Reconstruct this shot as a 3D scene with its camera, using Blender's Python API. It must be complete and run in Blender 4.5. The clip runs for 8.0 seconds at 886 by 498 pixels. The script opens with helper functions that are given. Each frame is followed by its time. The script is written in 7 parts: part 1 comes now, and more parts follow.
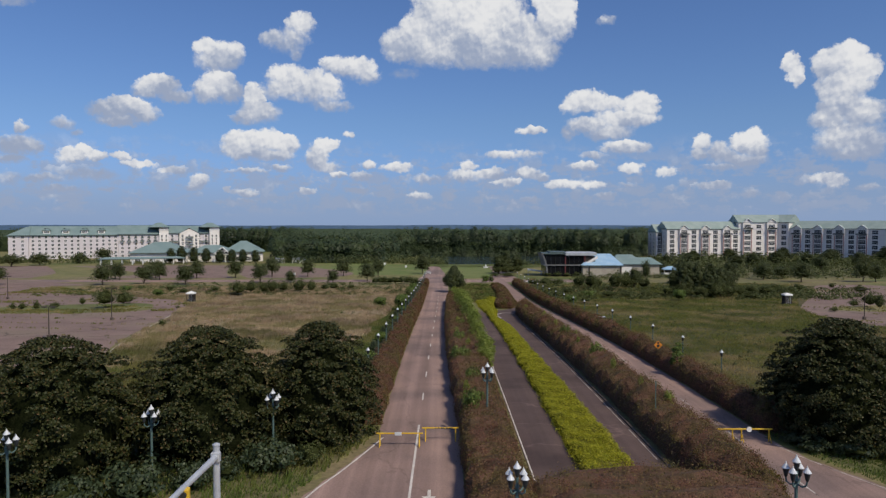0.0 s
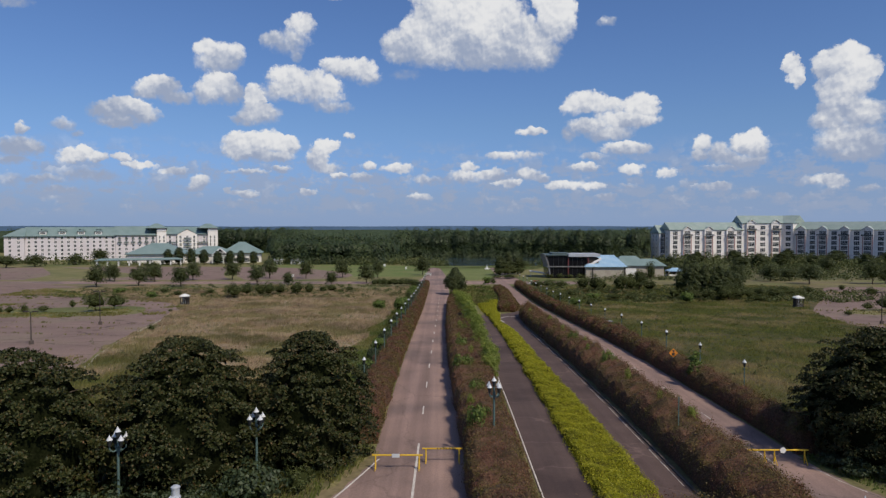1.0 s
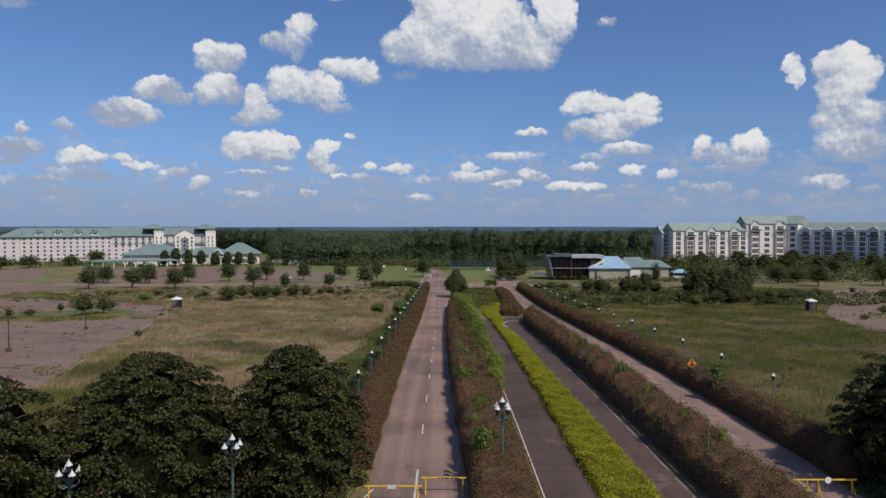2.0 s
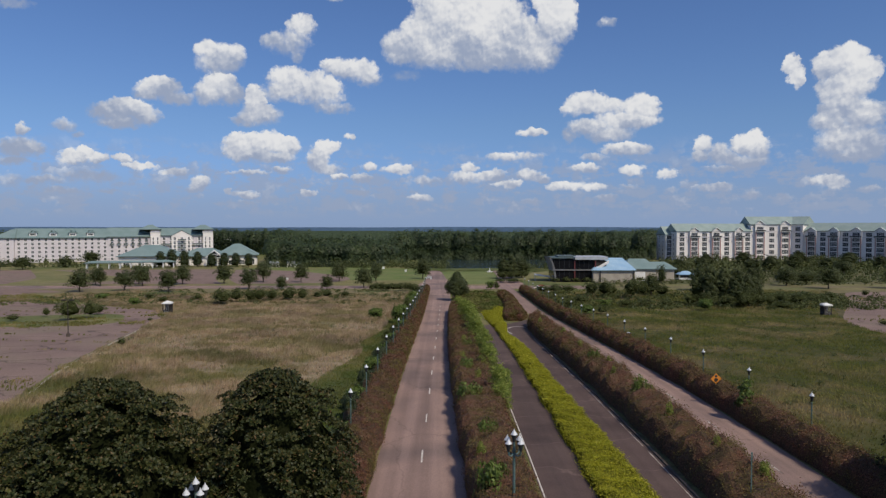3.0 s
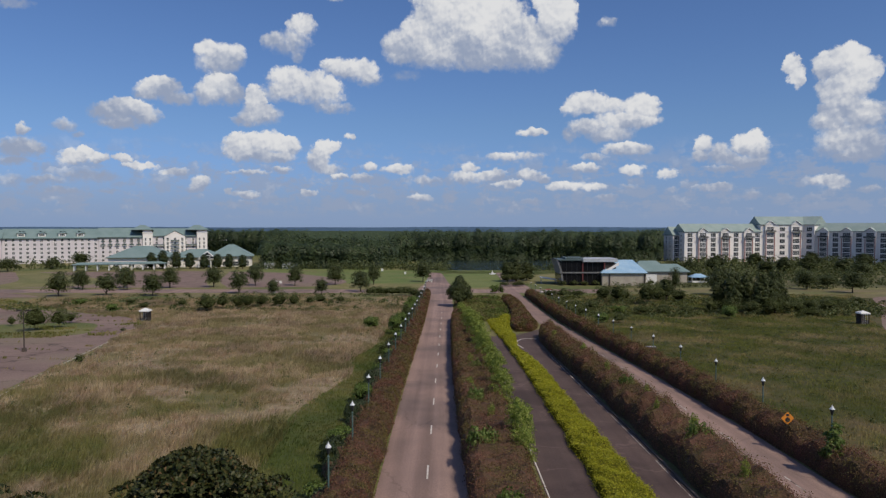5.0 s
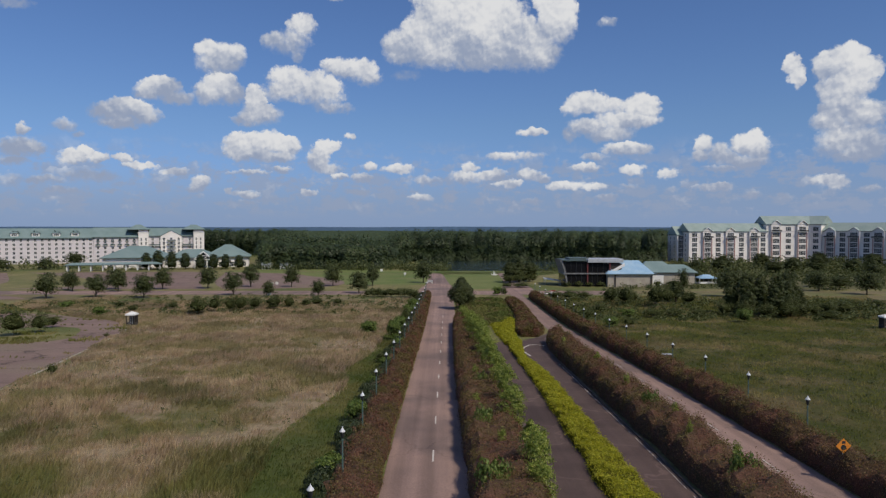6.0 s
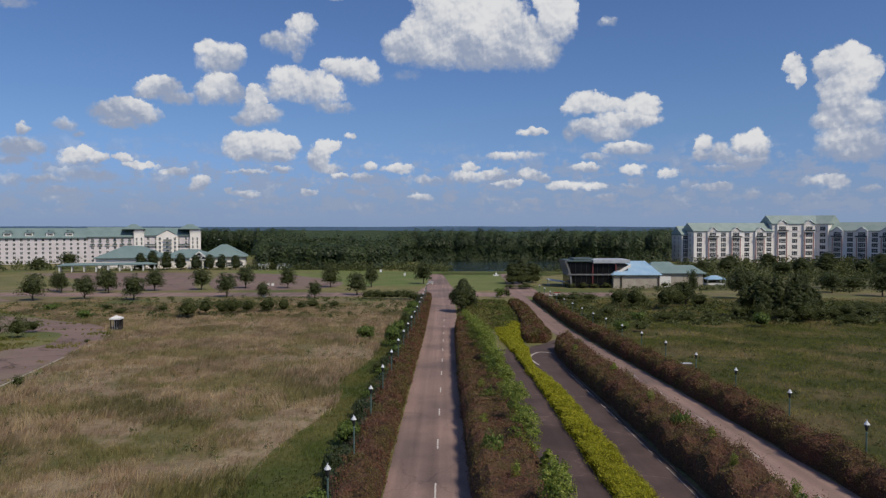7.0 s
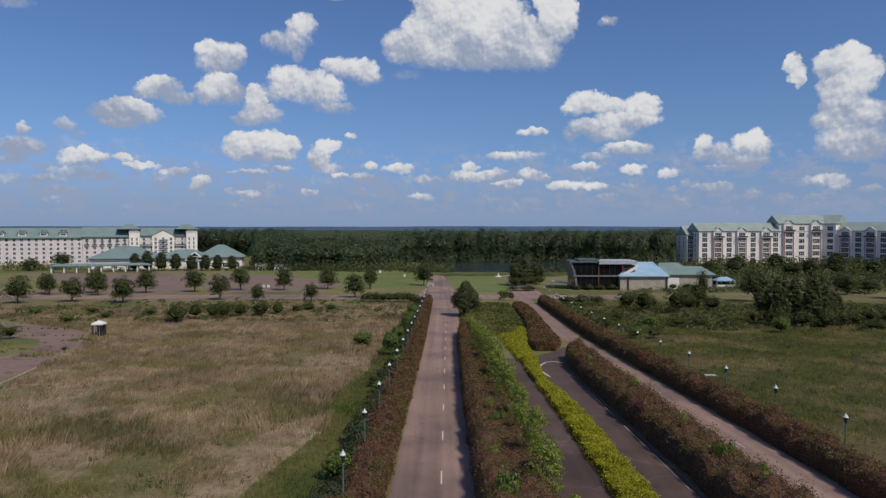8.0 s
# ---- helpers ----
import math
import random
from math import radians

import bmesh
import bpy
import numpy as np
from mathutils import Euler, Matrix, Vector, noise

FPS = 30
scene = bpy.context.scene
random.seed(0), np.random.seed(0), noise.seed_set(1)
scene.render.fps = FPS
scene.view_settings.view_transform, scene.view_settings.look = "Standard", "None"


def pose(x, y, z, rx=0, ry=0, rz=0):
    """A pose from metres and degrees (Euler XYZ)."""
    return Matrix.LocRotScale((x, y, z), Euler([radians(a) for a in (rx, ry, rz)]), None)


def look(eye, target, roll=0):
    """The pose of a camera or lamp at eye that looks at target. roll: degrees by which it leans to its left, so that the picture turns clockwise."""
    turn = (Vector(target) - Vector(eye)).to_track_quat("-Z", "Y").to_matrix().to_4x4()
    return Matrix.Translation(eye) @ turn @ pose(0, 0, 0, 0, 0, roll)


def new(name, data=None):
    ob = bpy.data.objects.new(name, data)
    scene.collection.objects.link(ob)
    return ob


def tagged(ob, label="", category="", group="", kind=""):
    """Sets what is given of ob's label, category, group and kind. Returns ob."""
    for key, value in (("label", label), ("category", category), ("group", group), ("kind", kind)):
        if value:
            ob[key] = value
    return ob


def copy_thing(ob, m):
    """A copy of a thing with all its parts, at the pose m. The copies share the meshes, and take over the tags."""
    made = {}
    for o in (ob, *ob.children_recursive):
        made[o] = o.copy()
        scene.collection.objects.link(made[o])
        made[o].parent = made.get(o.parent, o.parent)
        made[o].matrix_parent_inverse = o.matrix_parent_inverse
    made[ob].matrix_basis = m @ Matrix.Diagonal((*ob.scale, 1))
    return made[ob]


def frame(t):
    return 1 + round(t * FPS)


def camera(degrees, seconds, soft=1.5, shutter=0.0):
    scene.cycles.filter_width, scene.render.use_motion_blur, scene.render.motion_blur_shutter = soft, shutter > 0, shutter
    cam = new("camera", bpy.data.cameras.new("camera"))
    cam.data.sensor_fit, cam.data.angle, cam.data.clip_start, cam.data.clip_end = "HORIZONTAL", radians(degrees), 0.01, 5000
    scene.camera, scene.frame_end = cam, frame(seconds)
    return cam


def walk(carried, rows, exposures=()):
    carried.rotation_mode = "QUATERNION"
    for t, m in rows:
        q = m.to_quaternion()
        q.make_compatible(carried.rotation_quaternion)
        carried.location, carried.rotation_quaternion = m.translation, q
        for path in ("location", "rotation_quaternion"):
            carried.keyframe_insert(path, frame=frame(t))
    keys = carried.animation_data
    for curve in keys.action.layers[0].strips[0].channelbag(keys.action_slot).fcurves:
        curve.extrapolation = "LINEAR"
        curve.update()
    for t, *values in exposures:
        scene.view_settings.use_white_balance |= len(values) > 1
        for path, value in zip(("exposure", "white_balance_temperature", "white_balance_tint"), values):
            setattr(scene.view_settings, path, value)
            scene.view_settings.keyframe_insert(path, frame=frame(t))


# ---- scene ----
cam = camera(65.49, 8.0, soft=1.35)
PATH = [
    (0, 0.000, 0.000, 19.360, -0.114, -2.012, 0.0),
    (0.5, -0.071, 2.763, 19.307, -0.096, -1.966, 0.0),
    (1, -0.138, 5.687, 19.275, -0.081, -1.928, 0.0),
    (1.5, -0.192, 8.717, 19.270, -0.069, -1.899, 0.0),
    (3, -0.357, 18.931, 19.577, -0.044, -1.853, 0.0),
    (3.5, -0.440, 22.597, 19.675, -0.039, -1.849, 0.0),
    (4, -0.534, 26.314, 19.774, -0.035, -1.850, 0.0),
    (4.5, -0.646, 30.041, 19.827, -0.031, -1.854, 0.0),
    (6, -1.081, 41.964, 19.731, -0.018, -1.879, 0.0),
    (6.5, -1.205, 46.065, 19.684, -0.013, -1.889, 0.0),
    (7, -1.344, 50.245, 19.652, -0.006, -1.899, 0.0),
    (7.5, -1.507, 54.535, 19.650, 0.002, -1.907, 0.0),
    (8, -1.688, 58.817, 19.664, 0.012, -1.913, 0.0),
]
walk(cam, [(t, pose(x, y, z, 90 + pitch, roll, yaw)) for t, x, y, z, yaw, pitch, roll in PATH], exposures=((0, -0.2), (1.5, -0.21), (3, -0.23), (4.5, -0.28), (8, -0.32)))

# ---- world, sun ----
SUN_AZ, SUN_EL = radians(-47.0), radians(49.0)      # azimuth from +x, towards -y
SUN_DIR = Vector((math.cos(SUN_AZ) * math.cos(SUN_EL), math.sin(SUN_AZ) * math.cos(SUN_EL), math.sin(SUN_EL)))

world = bpy.data.worlds.new("sky_world")
scene.world = world
world.use_nodes = True
wt = world.node_tree
wt.nodes.clear()
w_out = wt.nodes.new("ShaderNodeOutputWorld")
w_bg = wt.nodes.new("ShaderNodeBackground")
w_sky = wt.nodes.new("ShaderNodeTexSky")
w_sky.sky_type, w_sky.sun_disc = "NISHITA", False
w_sky.sun_elevation = SUN_EL
w_sky.sun_rotation = math.pi / 2 - SUN_AZ
w_bg.inputs["Strength"].default_value = 0.085
def wnode(kind, op=None, **values):
    n = wt.nodes.new(kind)
    if op:
        n.operation = op
    for k, v in values.items():
        n.inputs[int(k[1:])].default_value = v
    return n


def wjoin(*pairs):
    for a, b in pairs:
        wt.links.new(a, b)


def wmath(op, a, b=None, c=None):
    n = wnode("ShaderNodeMath", op)
    for k, v in enumerate((a, b, c)):
        if v is None:
            continue
        if isinstance(v, (int, float)):
            n.inputs[k].default_value = v
        else:
            wt.links.new(v, n.inputs[k])
    return n.outputs[0]


def wrange(v, lo, hi, a=0.0, b=1.0):
    n = wnode("ShaderNodeMapRange", None, i1=lo, i2=hi, i3=a, i4=b)
    n.interpolation_type = "SMOOTHSTEP"
    wt.links.new(v, n.inputs[0])
    return n.outputs[0]


def wnoise(vec, scale, detail, rough=0.55):
    n = wnode("ShaderNodeTexNoise")
    n.inputs["Scale"].default_value, n.inputs["Detail"].default_value, n.inputs["Roughness"].default_value = scale, detail, rough
    wt.links.new(vec, n.inputs["Vector"])
    return n


def wvec(op, a, b=None):
    n = wnode("ShaderNodeVectorMath", op)
    for k, v in enumerate((a, b)):
        if v is None:
            continue
        if isinstance(v, tuple):
            n.inputs[k].default_value = v
        else:
            wt.links.new(v, n.inputs[k])
    return n.outputs["Value"] if op == "LENGTH" else n.outputs[0]


def wmix(fac, a, b):
    n = wnode("ShaderNodeMix")
    n.data_type = "RGBA"
    for k, v in ((0, fac), (6, a), (7, b)):
        if isinstance(v, tuple):
            n.inputs[k].default_value = (*v, 1)
        else:
            wt.links.new(v, n.inputs[k])
    return n.outputs[2]


# azimuth and height over the horizon, in degrees
w_co = wnode("ShaderNodeTexCoord")
w_sep = wnode("ShaderNodeSeparateXYZ")
wjoin((w_co.outputs["Generated"], w_sep.inputs[0]))
w_az = wmath("MULTIPLY", wmath("ARCTAN2", w_sep.outputs[0], w_sep.outputs[1]), 57.2958)
w_el = wmath("MULTIPLY", wmath("ARCSINE", w_sep.outputs[2]), 57.2958)
w_comb = wnode("ShaderNodeCombineXYZ")
wjoin((w_az, w_comb.inputs[0]), (w_el, w_comb.inputs[1]))
P_SKY = w_comb.outputs[0]
# ragged, billowing outlines: the place is bent by two noises
bend1 = wvec("MULTIPLY", wvec("SUBTRACT", wnoise(P_SKY, 0.75, 2).outputs["Color"], (0.5, 0.5, 0.5)), (0.9, 0.7, 0.0))
bend2 = wvec("MULTIPLY", wvec("SUBTRACT", wnoise(P_SKY, 2.4, 6, 0.62).outputs["Color"], (0.5, 0.5, 0.5)), (0.75, 0.6, 0.0))
P_BENT = wvec("ADD", wvec("ADD", P_SKY, bend1), bend2)
P_WARP = wvec("ADD", P_SKY, wvec("MULTIPLY", bend2, (0.7, 0.7, 0.0)))
w_bent = wnode("ShaderNodeSeparateXYZ")
wjoin((P_BENT, w_bent.inputs[0]))
w_rise = wnode("ShaderNodeCombineXYZ")
wjoin((w_bent.outputs[1], w_rise.inputs[0]), (w_bent.outputs[1], w_rise.inputs[1]))
P_RISE = w_rise.outputs[0]
cloud_sum = [wvec("MULTIPLY", P_SKY, (0.0, 0.0, 0.0))]


def cloud(az, el, w, h, s, base, top):
    """One puff of a cloud: adds how thick it is here, and how high in the cloud and in the puff this place lies."""
    p = wvec("MULTIPLY", wvec("SUBTRACT", P_BENT, (az, el, 0.0)), (1 / w, 1 / h, 0.0))
    d = wnode("ShaderNodeVectorMath", "DOT_PRODUCT")
    wjoin((p, d.inputs[0]), (p, d.inputs[1]))
    v = wmath("MAXIMUM", wmath("MULTIPLY_ADD", d.outputs["Value"], -s, 2 * s), 0.0)
    v = wmath("MULTIPLY", v, v)
    v = wmath("MULTIPLY", v, v)
    q = wnode("ShaderNodeVectorMath", "MULTIPLY_ADD")
    q.inputs[1].default_value, q.inputs[2].default_value = (1 / (top - base), 1 / h, 0.0), (-base / (top - base), -el / h, 1.0)
    n = wnode("ShaderNodeVectorMath", "SCALE")
    wjoin((P_RISE, q.inputs[0]), (q.outputs[0], n.inputs[0]), (v, n.inputs[3]))
    cloud_sum[0] = wvec("ADD", cloud_sum[0], n.outputs[0])


# large cumulus overhead
cloud(-3.64, 14.40, 1.17, 1.08, 1, 12.5, 19.3)
cloud(-1.78, 14.85, 1.65, 1.68, 1, 12.5, 19.3)
cloud(0.78, 16.44, 2.63, 2.29, 1, 12.5, 19.3)
cloud(0.08, 14.13, 2.75, 1.15, 1, 12.5, 19.3)
cloud(3.57, 15.90, 2.83, 2.56, 1, 12.5, 19.3)
cloud(3.34, 13.58, 2.62, 0.89, 1, 12.5, 19.3)
cloud(6.81, 14.20, 2.23, 1.41, 1, 12.5, 19.3)
cloud(6.57, 14.98, 1.44, 1.50, 1, 12.5, 19.3)
cloud(9.30, 16.49, 1.35, 1.79, 1, 12.5, 19.3)
cloud(9.98, 16.96, 0.85, 0.91, 1, 12.5, 19.3)
cloud(8.27, 13.73, 1.22, 1.01, 1, 12.5, 19.3)
cloud(-2.94, 13.76, 1.17, 0.61, 1, 12.5, 19.3)
cloud(0.78, 18.45, 2.74, 1.29, 1, 12.5, 19.3)
cloud(8.25, 17.86, 0.86, 0.77, 1, 12.5, 19.3)
# stacked cumulus, top
cloud(-18.57, 13.50, 0.86, 0.65, 1, 12.2, 15.0)
cloud(-17.10, 13.19, 1.15, 0.85, 1, 12.2, 15.0)
cloud(-17.95, 12.54, 1.34, 0.66, 1, 12.2, 15.0)
# stacked cumulus, middle
cloud(-17.76, 11.04, 1.14, 0.93, 1, 9.6, 12.7)
cloud(-18.69, 10.30, 0.93, 0.80, 1, 9.6, 12.7)
cloud(-16.91, 10.40, 0.95, 0.81, 1, 9.6, 12.7)
# stacked cumulus, foot
cloud(-15.19, 9.97, 0.69, 0.89, 1, 8.1, 11.5)
cloud(-14.68, 8.86, 1.39, 0.76, 1, 8.1, 11.5)
cloud(-15.81, 8.46, 0.89, 0.48, 1, 8.1, 11.5)
# long cumulus, upper
cloud(-22.08, 10.54, 1.28, 0.65, 1, 9.7, 12.0)
cloud(-23.08, 10.09, 0.88, 0.52, 1, 9.7, 12.0)
cloud(-21.09, 9.81, 1.16, 0.50, 1, 9.7, 12.0)
# long cumulus, lower
cloud(-24.27, 8.93, 1.24, 0.65, 1, 7.8, 10.7)
cloud(-25.43, 8.44, 1.46, 0.58, 1, 7.8, 10.7)
cloud(-23.30, 8.33, 1.07, 0.59, 1, 7.8, 10.7)
cloud(-24.87, 7.73, 1.48, 0.39, 1, 7.8, 10.7)
# thin drifting cloud
cloud(-11.40, 15.84, 0.99, 0.72, 0.66, 13.4, 17.0)
cloud(-12.52, 14.52, 1.55, 0.89, 0.66, 13.4, 17.0)
cloud(-13.49, 14.47, 0.98, 0.66, 0.66, 13.4, 17.0)
cloud(-11.86, 13.49, 0.49, 0.47, 0.66, 13.4, 17.0)
# thin drifting cloud
cloud(-12.32, 11.75, 1.59, 0.82, 0.7, 9.1, 13.1)
cloud(-10.98, 11.11, 2.36, 1.10, 0.7, 9.1, 13.1)
cloud(-9.77, 10.62, 1.51, 0.90, 0.7, 9.1, 13.1)
cloud(-9.04, 9.57, 1.51, 0.46, 0.7, 9.1, 13.1)
cloud(-12.99, 10.68, 1.48, 0.68, 0.7, 9.1, 13.1)
# its bright head
cloud(-9.13, 11.17, 0.72, 0.76, 0.95, 10.1, 12.2)
# thin drifting cloud
cloud(-7.34, 12.58, 1.63, 0.82, 0.66, 11.1, 13.5)
cloud(-8.48, 12.76, 1.26, 0.61, 0.66, 11.1, 13.5)
cloud(-6.19, 11.95, 0.91, 0.62, 0.66, 11.1, 13.5)
# dark wisp
cloud(-2.95, 12.22, 1.10, 0.45, 0.42, 13.8, 14.2)
# oval cumulus
cloud(-16.09, 6.43, 1.23, 0.80, 1, 5.1, 7.8)
cloud(-14.35, 6.75, 1.53, 0.70, 1, 5.1, 7.8)
cloud(-12.80, 6.52, 1.06, 0.70, 1, 5.1, 7.8)
cloud(-15.45, 5.74, 1.73, 0.56, 1, 5.1, 7.8)
cloud(-16.74, 5.88, 0.85, 0.56, 1, 5.1, 7.8)
cloud(-13.70, 5.51, 1.58, 0.39, 1, 5.1, 7.8)
# small cloud beside it
cloud(-13.04, 4.53, 0.56, 0.28, 0.8, 4.3, 5.1)
cloud(-15.68, 4.26, 1.73, 0.18, 0.64, 4.1, 4.7)
# small upright cumulus
cloud(-9.65, 6.41, 0.86, 0.53, 0.95, 3.9, 7.3)
cloud(-10.11, 5.36, 0.75, 0.75, 0.95, 3.9, 7.3)
cloud(-8.97, 6.51, 0.50, 0.39, 0.95, 3.9, 7.3)
cloud(-9.43, 4.68, 0.97, 0.43, 0.95, 3.9, 7.3)
cloud(-8.52, 4.10, 0.65, 0.25, 0.74, 3.7, 4.5)
# twin cumulus
cloud(11.82, 10.02, 1.33, 0.69, 0.95, 6.8, 11.1)
cloud(16.00, 9.59, 1.15, 0.72, 0.95, 6.8, 11.1)
cloud(16.65, 9.12, 0.67, 0.48, 0.95, 6.8, 11.1)
cloud(11.83, 7.98, 1.33, 0.63, 0.95, 6.8, 11.1)
cloud(14.49, 8.34, 2.05, 0.66, 0.95, 6.8, 11.1)
cloud(16.23, 8.31, 1.15, 0.45, 0.95, 6.8, 11.1)
cloud(13.62, 7.30, 1.59, 0.52, 0.95, 6.8, 11.1)
cloud(13.51, 9.52, 1.38, 0.62, 0.68, 8.0, 10.9)
cloud(10.48, 9.54, 0.71, 0.56, 0.68, 8.0, 10.9)
cloud(10.26, 7.39, 0.50, 0.50, 0.82, 8.0, 10.9)
# shreds below it
cloud(14.95, 6.15, 1.70, 0.46, 0.84, 5.2, 7.0)
cloud(12.30, 5.54, 0.88, 0.32, 0.84, 5.2, 7.0)
cloud(11.63, 4.65, 1.13, 0.32, 0.9, 4.3, 5.2)
# broken cumulus
cloud(20.67, 6.26, 0.58, 0.68, 0.97, 4.6, 8.3)
cloud(20.47, 5.40, 0.71, 0.44, 0.97, 4.6, 8.3)
cloud(21.90, 5.53, 0.76, 0.67, 0.97, 4.6, 8.3)
cloud(23.68, 6.21, 0.86, 0.73, 0.97, 4.6, 8.3)
cloud(24.54, 5.84, 0.79, 0.92, 0.97, 4.6, 8.3)
cloud(24.22, 6.69, 0.52, 0.56, 0.97, 4.6, 8.3)
cloud(22.50, 5.07, 1.24, 0.50, 0.97, 4.6, 8.3)
cloud(24.09, 4.85, 1.27, 0.47, 0.97, 4.6, 8.3)
cloud(22.31, 4.39, 1.50, 0.24, 0.74, 4.3, 5.2)
# towering cumulus
cloud(26.66, 11.77, 0.55, 0.59, 1, 5.1, 15.1)
cloud(30.25, 11.96, 1.08, 0.75, 1, 5.1, 15.1)
cloud(29.21, 11.47, 1.05, 0.82, 1, 5.1, 15.1)
cloud(31.30, 11.00, 0.95, 0.72, 1, 5.1, 15.1)
cloud(30.56, 10.01, 1.23, 1.03, 1, 5.1, 15.1)
cloud(29.96, 8.58, 1.30, 0.77, 1, 5.1, 15.1)
cloud(31.28, 7.92, 1.22, 0.98, 1, 5.1, 15.1)
cloud(29.27, 7.60, 1.05, 0.69, 1, 5.1, 15.1)
cloud(30.42, 6.25, 1.61, 0.94, 1, 5.1, 15.1)
cloud(31.72, 5.93, 1.18, 1.05, 1, 5.1, 15.1)
cloud(31.06, 5.10, 1.64, 0.53, 1, 5.1, 15.1)
cloud(27.04, 10.82, 0.46, 0.63, 0.8, 4.7, 14.2)
cloud(29.41, 9.73, 0.94, 0.86, 0.8, 4.7, 14.2)
cloud(29.15, 5.93, 0.94, 0.89, 0.8, 4.7, 14.2)
# cumulus at the side
cloud(-31.23, 6.90, 0.41, 0.43, 0.92, 5.1, 8.8)
cloud(-31.59, 5.62, 1.30, 0.62, 0.92, 5.1, 8.8)
cloud(-30.50, 5.61, 0.69, 0.44, 0.92, 5.1, 8.8)
cloud(-31.95, 4.62, 0.97, 0.34, 0.84, 4.7, 6.1)
cloud(-28.59, 7.33, 0.72, 0.41, 0.7, 7.3, 9.1)
cloud(-27.70, 6.66, 0.41, 0.26, 0.7, 7.3, 9.1)
# low cumulus bank
cloud(-28.09, 5.01, 0.81, 0.55, 0.86, 3.5, 6.5)
cloud(-27.56, 3.80, 1.77, 0.49, 0.86, 3.5, 6.5)
cloud(-26.07, 3.68, 0.90, 0.43, 0.86, 3.5, 6.5)
cloud(-27.35, 5.53, 0.59, 0.29, 0.82, 2.7, 6.6)
cloud(-26.42, 5.08, 0.65, 0.36, 0.82, 2.7, 6.6)
cloud(-29.90, 3.31, 1.27, 0.29, 0.82, 2.7, 6.6)
cloud(-28.85, 2.61, 1.44, 0.26, 0.82, 2.7, 6.6)
cloud(-24.90, 5.15, 0.55, 0.26, 0.82, 2.7, 6.6)
cloud(-23.55, 4.69, 1.10, 0.27, 0.74, 2.7, 5.7)
cloud(-21.15, 4.21, 0.81, 0.24, 0.74, 2.7, 5.7)
cloud(-25.89, 2.68, 0.90, 0.17, 0.74, 2.7, 5.7)
cloud(-31.97, 3.24, 0.67, 0.47, 0.74, 2.7, 5.7)
# small low clouds
cloud(-19.31, 3.43, 0.76, 0.45, 0.92, 2.9, 4.3)
cloud(-19.73, 3.02, 0.72, 0.28, 0.92, 2.9, 4.3)
cloud(-17.20, 2.76, 0.34, 0.28, 0.72, 1.7, 3.4)
cloud(-15.91, 2.55, 0.86, 0.28, 0.72, 1.7, 3.4)
cloud(-15.70, 1.97, 0.69, 0.18, 0.72, 1.7, 3.4)
cloud(-10.90, 2.74, 0.50, 0.29, 0.72, 1.7, 3.4)
cloud(-6.68, 4.02, 0.84, 0.40, 0.9, 3.5, 4.7)
cloud(-6.92, 2.86, 1.09, 0.29, 0.9, 3.5, 4.7)
cloud(-5.99, 5.04, 0.58, 0.29, 0.82, 3.4, 5.4)
cloud(-3.66, 4.74, 1.18, 0.36, 0.82, 3.4, 5.4)
cloud(-1.32, 3.82, 1.03, 0.33, 0.82, 3.4, 5.4)
cloud(0.55, 2.42, 0.55, 0.40, 0.82, 3.4, 5.4)
cloud(-1.79, 2.32, 0.81, 0.37, 0.85, 1.8, 2.9)
# low cumulus row
cloud(2.19, 4.93, 0.55, 0.36, 0.88, 3.4, 5.5)
cloud(2.00, 4.05, 1.25, 0.48, 0.88, 3.4, 5.5)
cloud(4.06, 4.18, 1.25, 0.47, 0.88, 3.4, 5.5)
cloud(7.08, 4.16, 0.98, 0.40, 0.88, 3.4, 5.5)
cloud(8.23, 3.87, 0.79, 0.25, 0.88, 3.4, 5.5)
cloud(5.46, 3.57, 1.09, 0.29, 0.8, 1.7, 3.9)
cloud(7.32, 2.03, 0.91, 0.29, 0.8, 1.7, 3.9)
cloud(10.06, 3.30, 1.25, 0.33, 0.8, 1.7, 3.9)
cloud(12.31, 3.28, 0.77, 0.29, 0.8, 1.7, 3.9)
cloud(13.44, 2.26, 0.77, 0.29, 0.8, 1.7, 3.9)
cloud(15.40, 4.58, 0.85, 0.32, 0.72, 2.4, 5.2)
cloud(17.98, 4.08, 0.66, 0.38, 0.72, 2.4, 5.2)
cloud(14.97, 3.24, 0.69, 0.21, 0.72, 2.4, 5.2)
cloud(18.21, 2.74, 0.50, 0.28, 0.72, 2.4, 5.2)
# distant cumulus
cloud(21.52, 3.03, 1.26, 0.31, 0.8, 1.7, 4.7)
cloud(24.12, 2.42, 0.43, 0.37, 0.8, 1.7, 4.7)
cloud(29.77, 3.11, 0.55, 0.41, 0.8, 1.7, 4.7)
cloud(26.42, 2.17, 0.59, 0.30, 0.69, 1.7, 4.7)
cloud(28.80, 3.35, 1.06, 0.39, 0.69, 1.7, 4.7)
cloud(31.78, 2.65, 0.79, 0.28, 0.69, 1.7, 4.7)
# faint high wisps
cloud(7.43, 7.68, 0.94, 0.29, 0.82, 7.1, 8.2)
cloud(5.68, 5.74, 2.25, 0.36, 0.6, 5.0, 6.5)
cloud(13.33, 15.94, 0.69, 0.29, 0.5, 15.7, 17.0)
cloud(-7.73, 7.31, 0.43, 0.25, 0.56, 6.8, 7.7)
cloud(-31.59, 15.32, 1.30, 0.32, 0.46, 16.8, 18.9)
cloud(-8.91, 17.87, 0.64, 0.16, 0.5, 17.6, 18.5)

